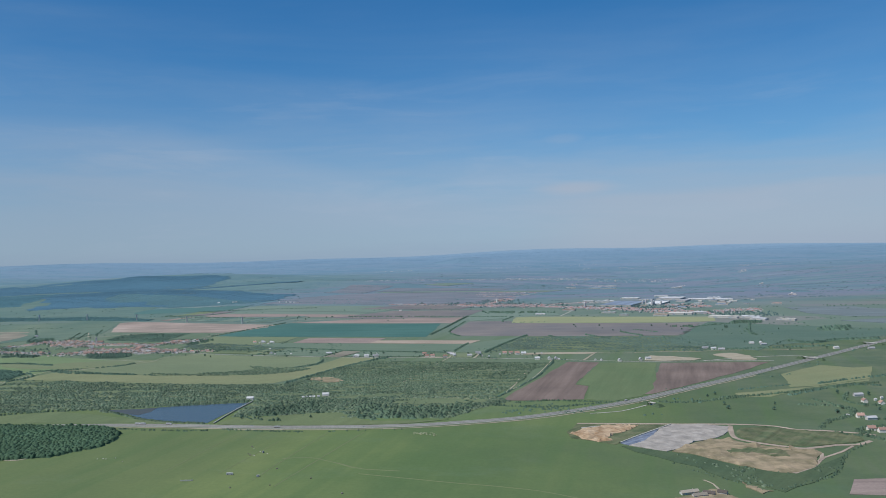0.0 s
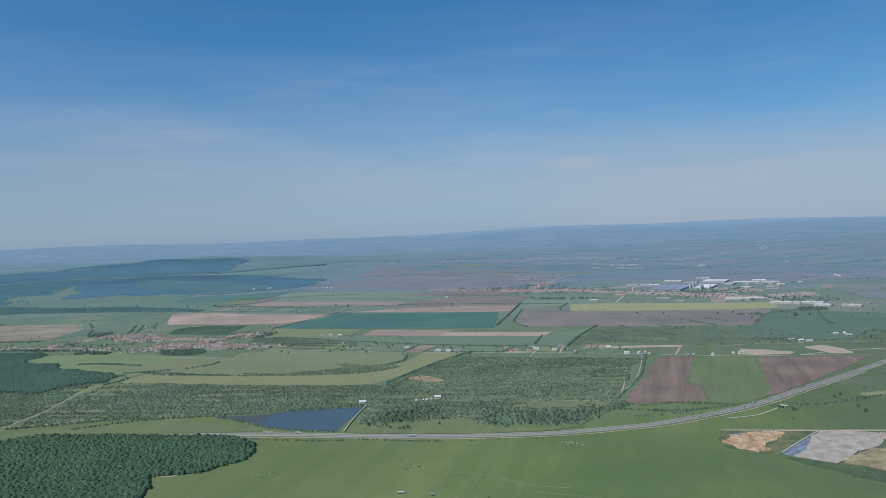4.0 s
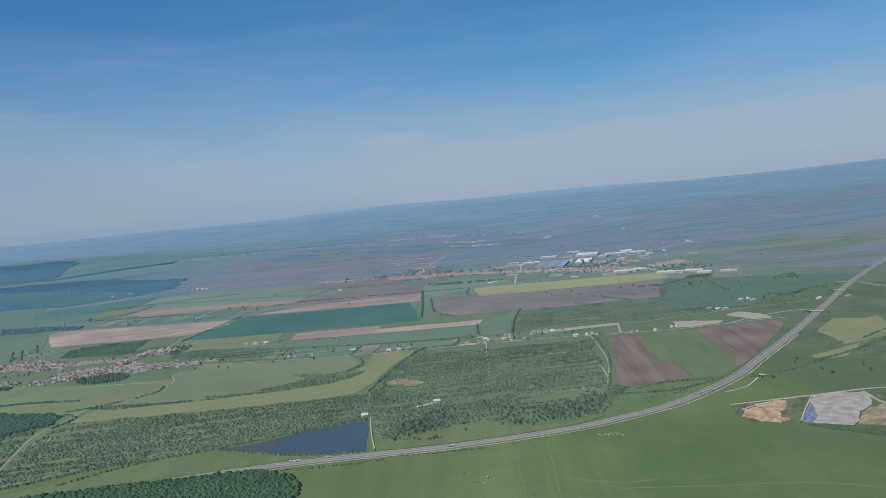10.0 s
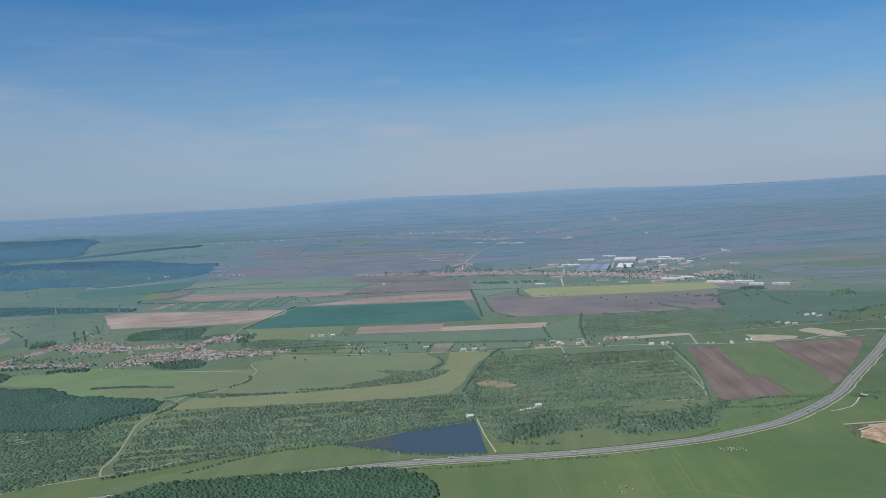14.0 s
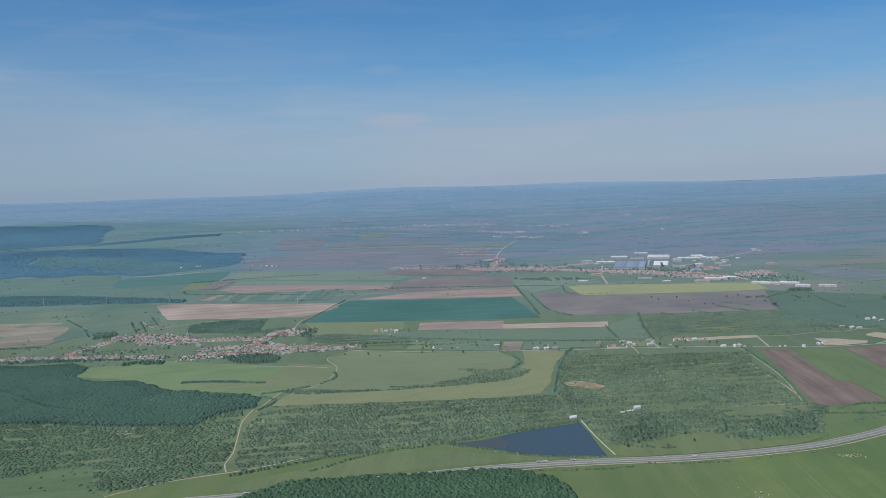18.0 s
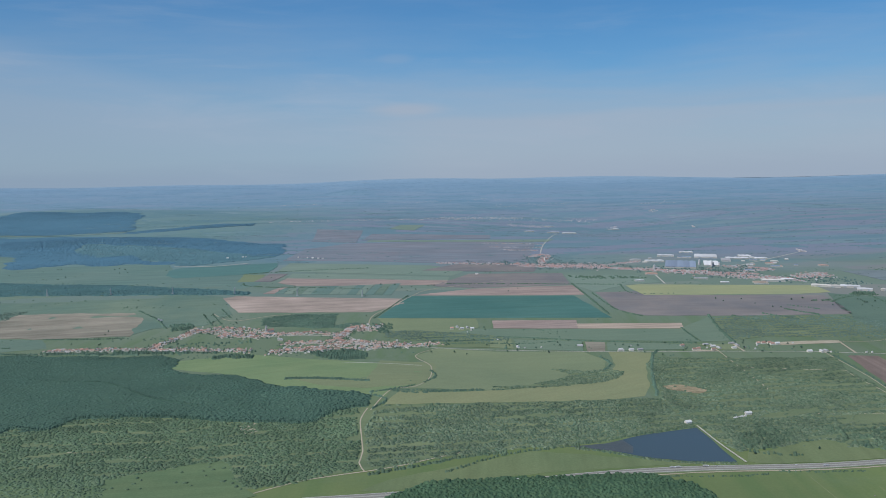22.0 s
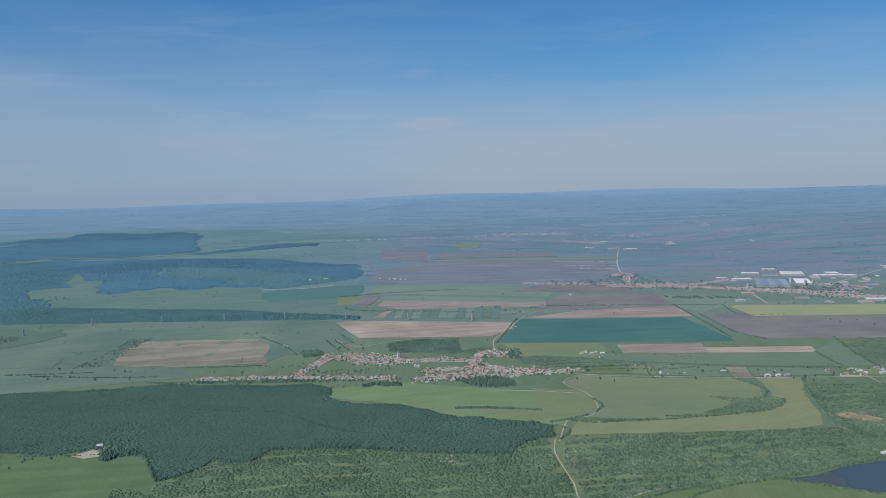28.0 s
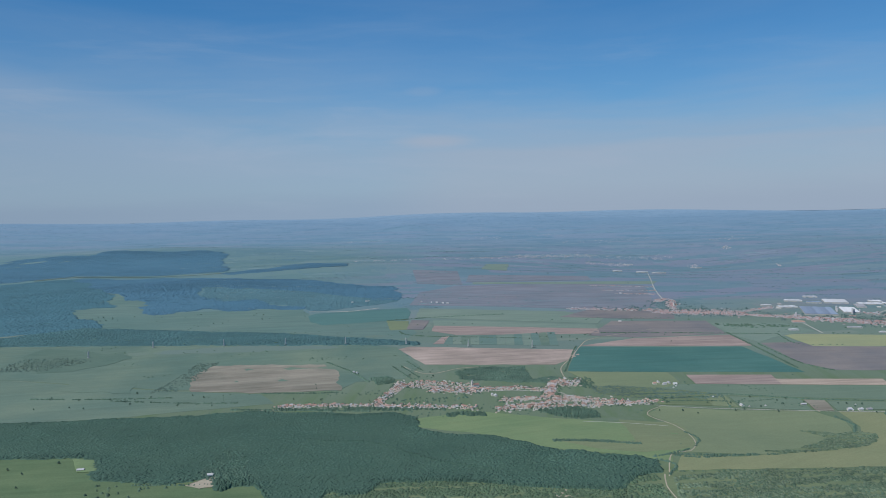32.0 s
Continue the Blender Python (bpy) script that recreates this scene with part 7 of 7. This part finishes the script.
# ---- small things on the near meadow ----
def beehive():
    """A white box in the form of a hive, with an overhanging lid."""
    ob = tagged(new("beehive"), "small cream-white box standing in for an unidentified speck", "beehive", "hives on the meadow")
    bm = bmesh.new()
    box(bm, -0.11, 0.11, -0.09, 0.09, 0.03, 0.2)
    part("body", bm, CREAM_PAINT, ob)
    bm = bmesh.new()
    box(bm, -0.13, 0.13, -0.11, 0.11, 0.2, 0.24, 0.01)
    part("lid", bm, CREAM_PAINT, ob)
    bm = bmesh.new()
    box(bm, -0.14, 0.14, -0.12, 0.12, 0.0, 0.03)
    part("stand", bm, BARK, ob)
    return ob


# white specks of unclear kind, stood in for by hive-like boxes
hive = beehive()
rnd = random.Random(17)
for k in range(34):
    u = rnd.random()
    m = at_ground(130.2 + 8.4 * u + rnd.uniform(-0.4, 0.4), 254.9 - 2.0 * u + rnd.gauss(0, 0.8), rnd.uniform(-20, 20))
    if k:
        copy_thing(hive, m)
    else:
        hive.matrix_basis = m


def trailer(x, y, length, turn, label):
    """A long low white trailer: box, roof and wheels."""
    ob = tagged(new("trailer"), label, "trailer", "trailers on the meadow")
    bm = bmesh.new()
    box(bm, -length / 2, length / 2, -0.22, 0.22, 0.12, 0.5)
    part("body", bm, WHITE_SHEET, ob)
    bm = bmesh.new()
    box(bm, -length / 2 - 0.03, length / 2 + 0.03, -0.25, 0.25, 0.5, 0.55, 0.03)
    part("roof", bm, GREY_ROOF, ob)
    for u in (-0.3, 0.3):
        for s in (-1, 1):
            bm = bmesh.new()
            bmesh.ops.create_cone(bm, cap_ends=True, segments=10, radius1=0.09, radius2=0.09, depth=0.06, matrix=pose(u * length, s * 0.2, 0.09, 90))
            part("wheel", bm, RUBBER, ob)
    ob.matrix_basis = at_ground(x, y, turn)


trailer(88.4, 204.4, 1.9, 4, "long white trailer standing on the meadow")
trailer(97.5, 203, 0.8, 20, "small white trailer standing on the meadow")
trailer(88.2, 227.7, 0.5, 70, "small white trailer standing on the meadow")


def boulder(x, y, r, seed, material=ROCK, label="low rock lying in the meadow grass"):
    rnd = random.Random(seed)
    bm = bmesh.new()
    bmesh.ops.create_icosphere(bm, subdivisions=2, radius=r)
    for v in bm.verts:
        v.co *= rnd.uniform(0.82, 1.12)
        v.co.z *= 0.6
    ob = part("boulder", bm, material, None)
    ob.matrix_basis = at_ground(x, y, rnd.uniform(0, 360), r * 0.25)
    tagged(ob, label, "rock", "rocks on the meadow")


for k, (x, y, r) in enumerate(((99.7, 211.1, 0.3), (113, 202.8, 0.3), (125.8, 190.7, 0.35), (81.4, 234.6, 0.3), (85.3, 224.7, 0.35), (84, 226, 0.25), (104, 196, 0.25), (94, 193, 0.3))):
    boulder(x, y, r, k)
track([(97.1, 221.6), (105.1, 223.4), (116.3, 217.4), (126.3, 212.3), (136, 211.6)], 0.4, FAINT_GRASS, "faint pale path across the meadow", 0.7)
for pts, r, h in (
    ([(268.8, 247.7), (259.7, 235.3), (254.7, 223.8), (249, 213.7), (242.1, 208.4), (234.5, 202)], 0.55, 0.8),
    ([(290.1, 327.7), (284.7, 312.9), (288.7, 305.7), (294.9, 303.8)], 0.9, 1.3),
    ([(308.8, 345.2), (296.2, 346.5), (279.3, 333.6), (268.1, 323.9)], 0.8, 1.1),
    ([(273.9, 314.9), (278.7, 304.5), (280.6, 292.8), (276.4, 285.4), (269, 279.1), (262.3, 268.2)], 0.8, 1.1),
    ([(276, 287), (284, 282), (290, 284)], 0.9, 1.3), ([(272, 262), (275, 268), (283, 271), (290, 268)], 1.0, 1.5), ([(273, 258), (277, 252), (286, 250)], 1.0, 1.4),
):
    hedge(pts, r, h, "dark bushes along a ditch", 0.6, 0.6, 0.05)
for k, (x, y) in enumerate([(38.1, 217.2), (39.7, 217.9), (40.9, 217.4), (43.4, 218.6), (48.1, 215.0), (83.0, 232.7), (86.8, 228.8), (86.2, 224.7), (86.8, 224.2), (90.1, 226.6)]):
    boulder(x, y, 0.2, 40 + k, PALE_STONE, "pale stone lying in the meadow grass")
track([(2.4, 217.1), (6.3, 214.5), (10.6, 214.1), (13.1, 214.8), (14.0, 217.1)], 0.5, DIRT, "pale dirt path at the corner of the wood", 0.3)


def trough(a, b):
    """A long low concrete drinking trough with a hollow top."""
    ob = tagged(new("trough"), "long pale concrete trough on the meadow", "trough")
    length = math.dist(a, b)
    for name, x0, x1, y0, y1, z1 in (("bottom", 0, length, -0.16, 0.16, 0.06), ("side", 0, length, -0.2, -0.16, 0.24), ("side", 0, length, 0.16, 0.2, 0.24), ("end", -0.04, 0, -0.2, 0.2, 0.24), ("end", length, length + 0.04, -0.2, 0.2, 0.24)):
        bm = bmesh.new()
        box(bm, x0, x1, y0, y1, 0, z1)
        part(name, bm, CONCRETE, ob)
    ob.matrix_basis = at_ground(*a, math.degrees(math.atan2(b[1] - a[1], b[0] - a[0])))


trough((77.2, 197.6), (80.4, 198.3))
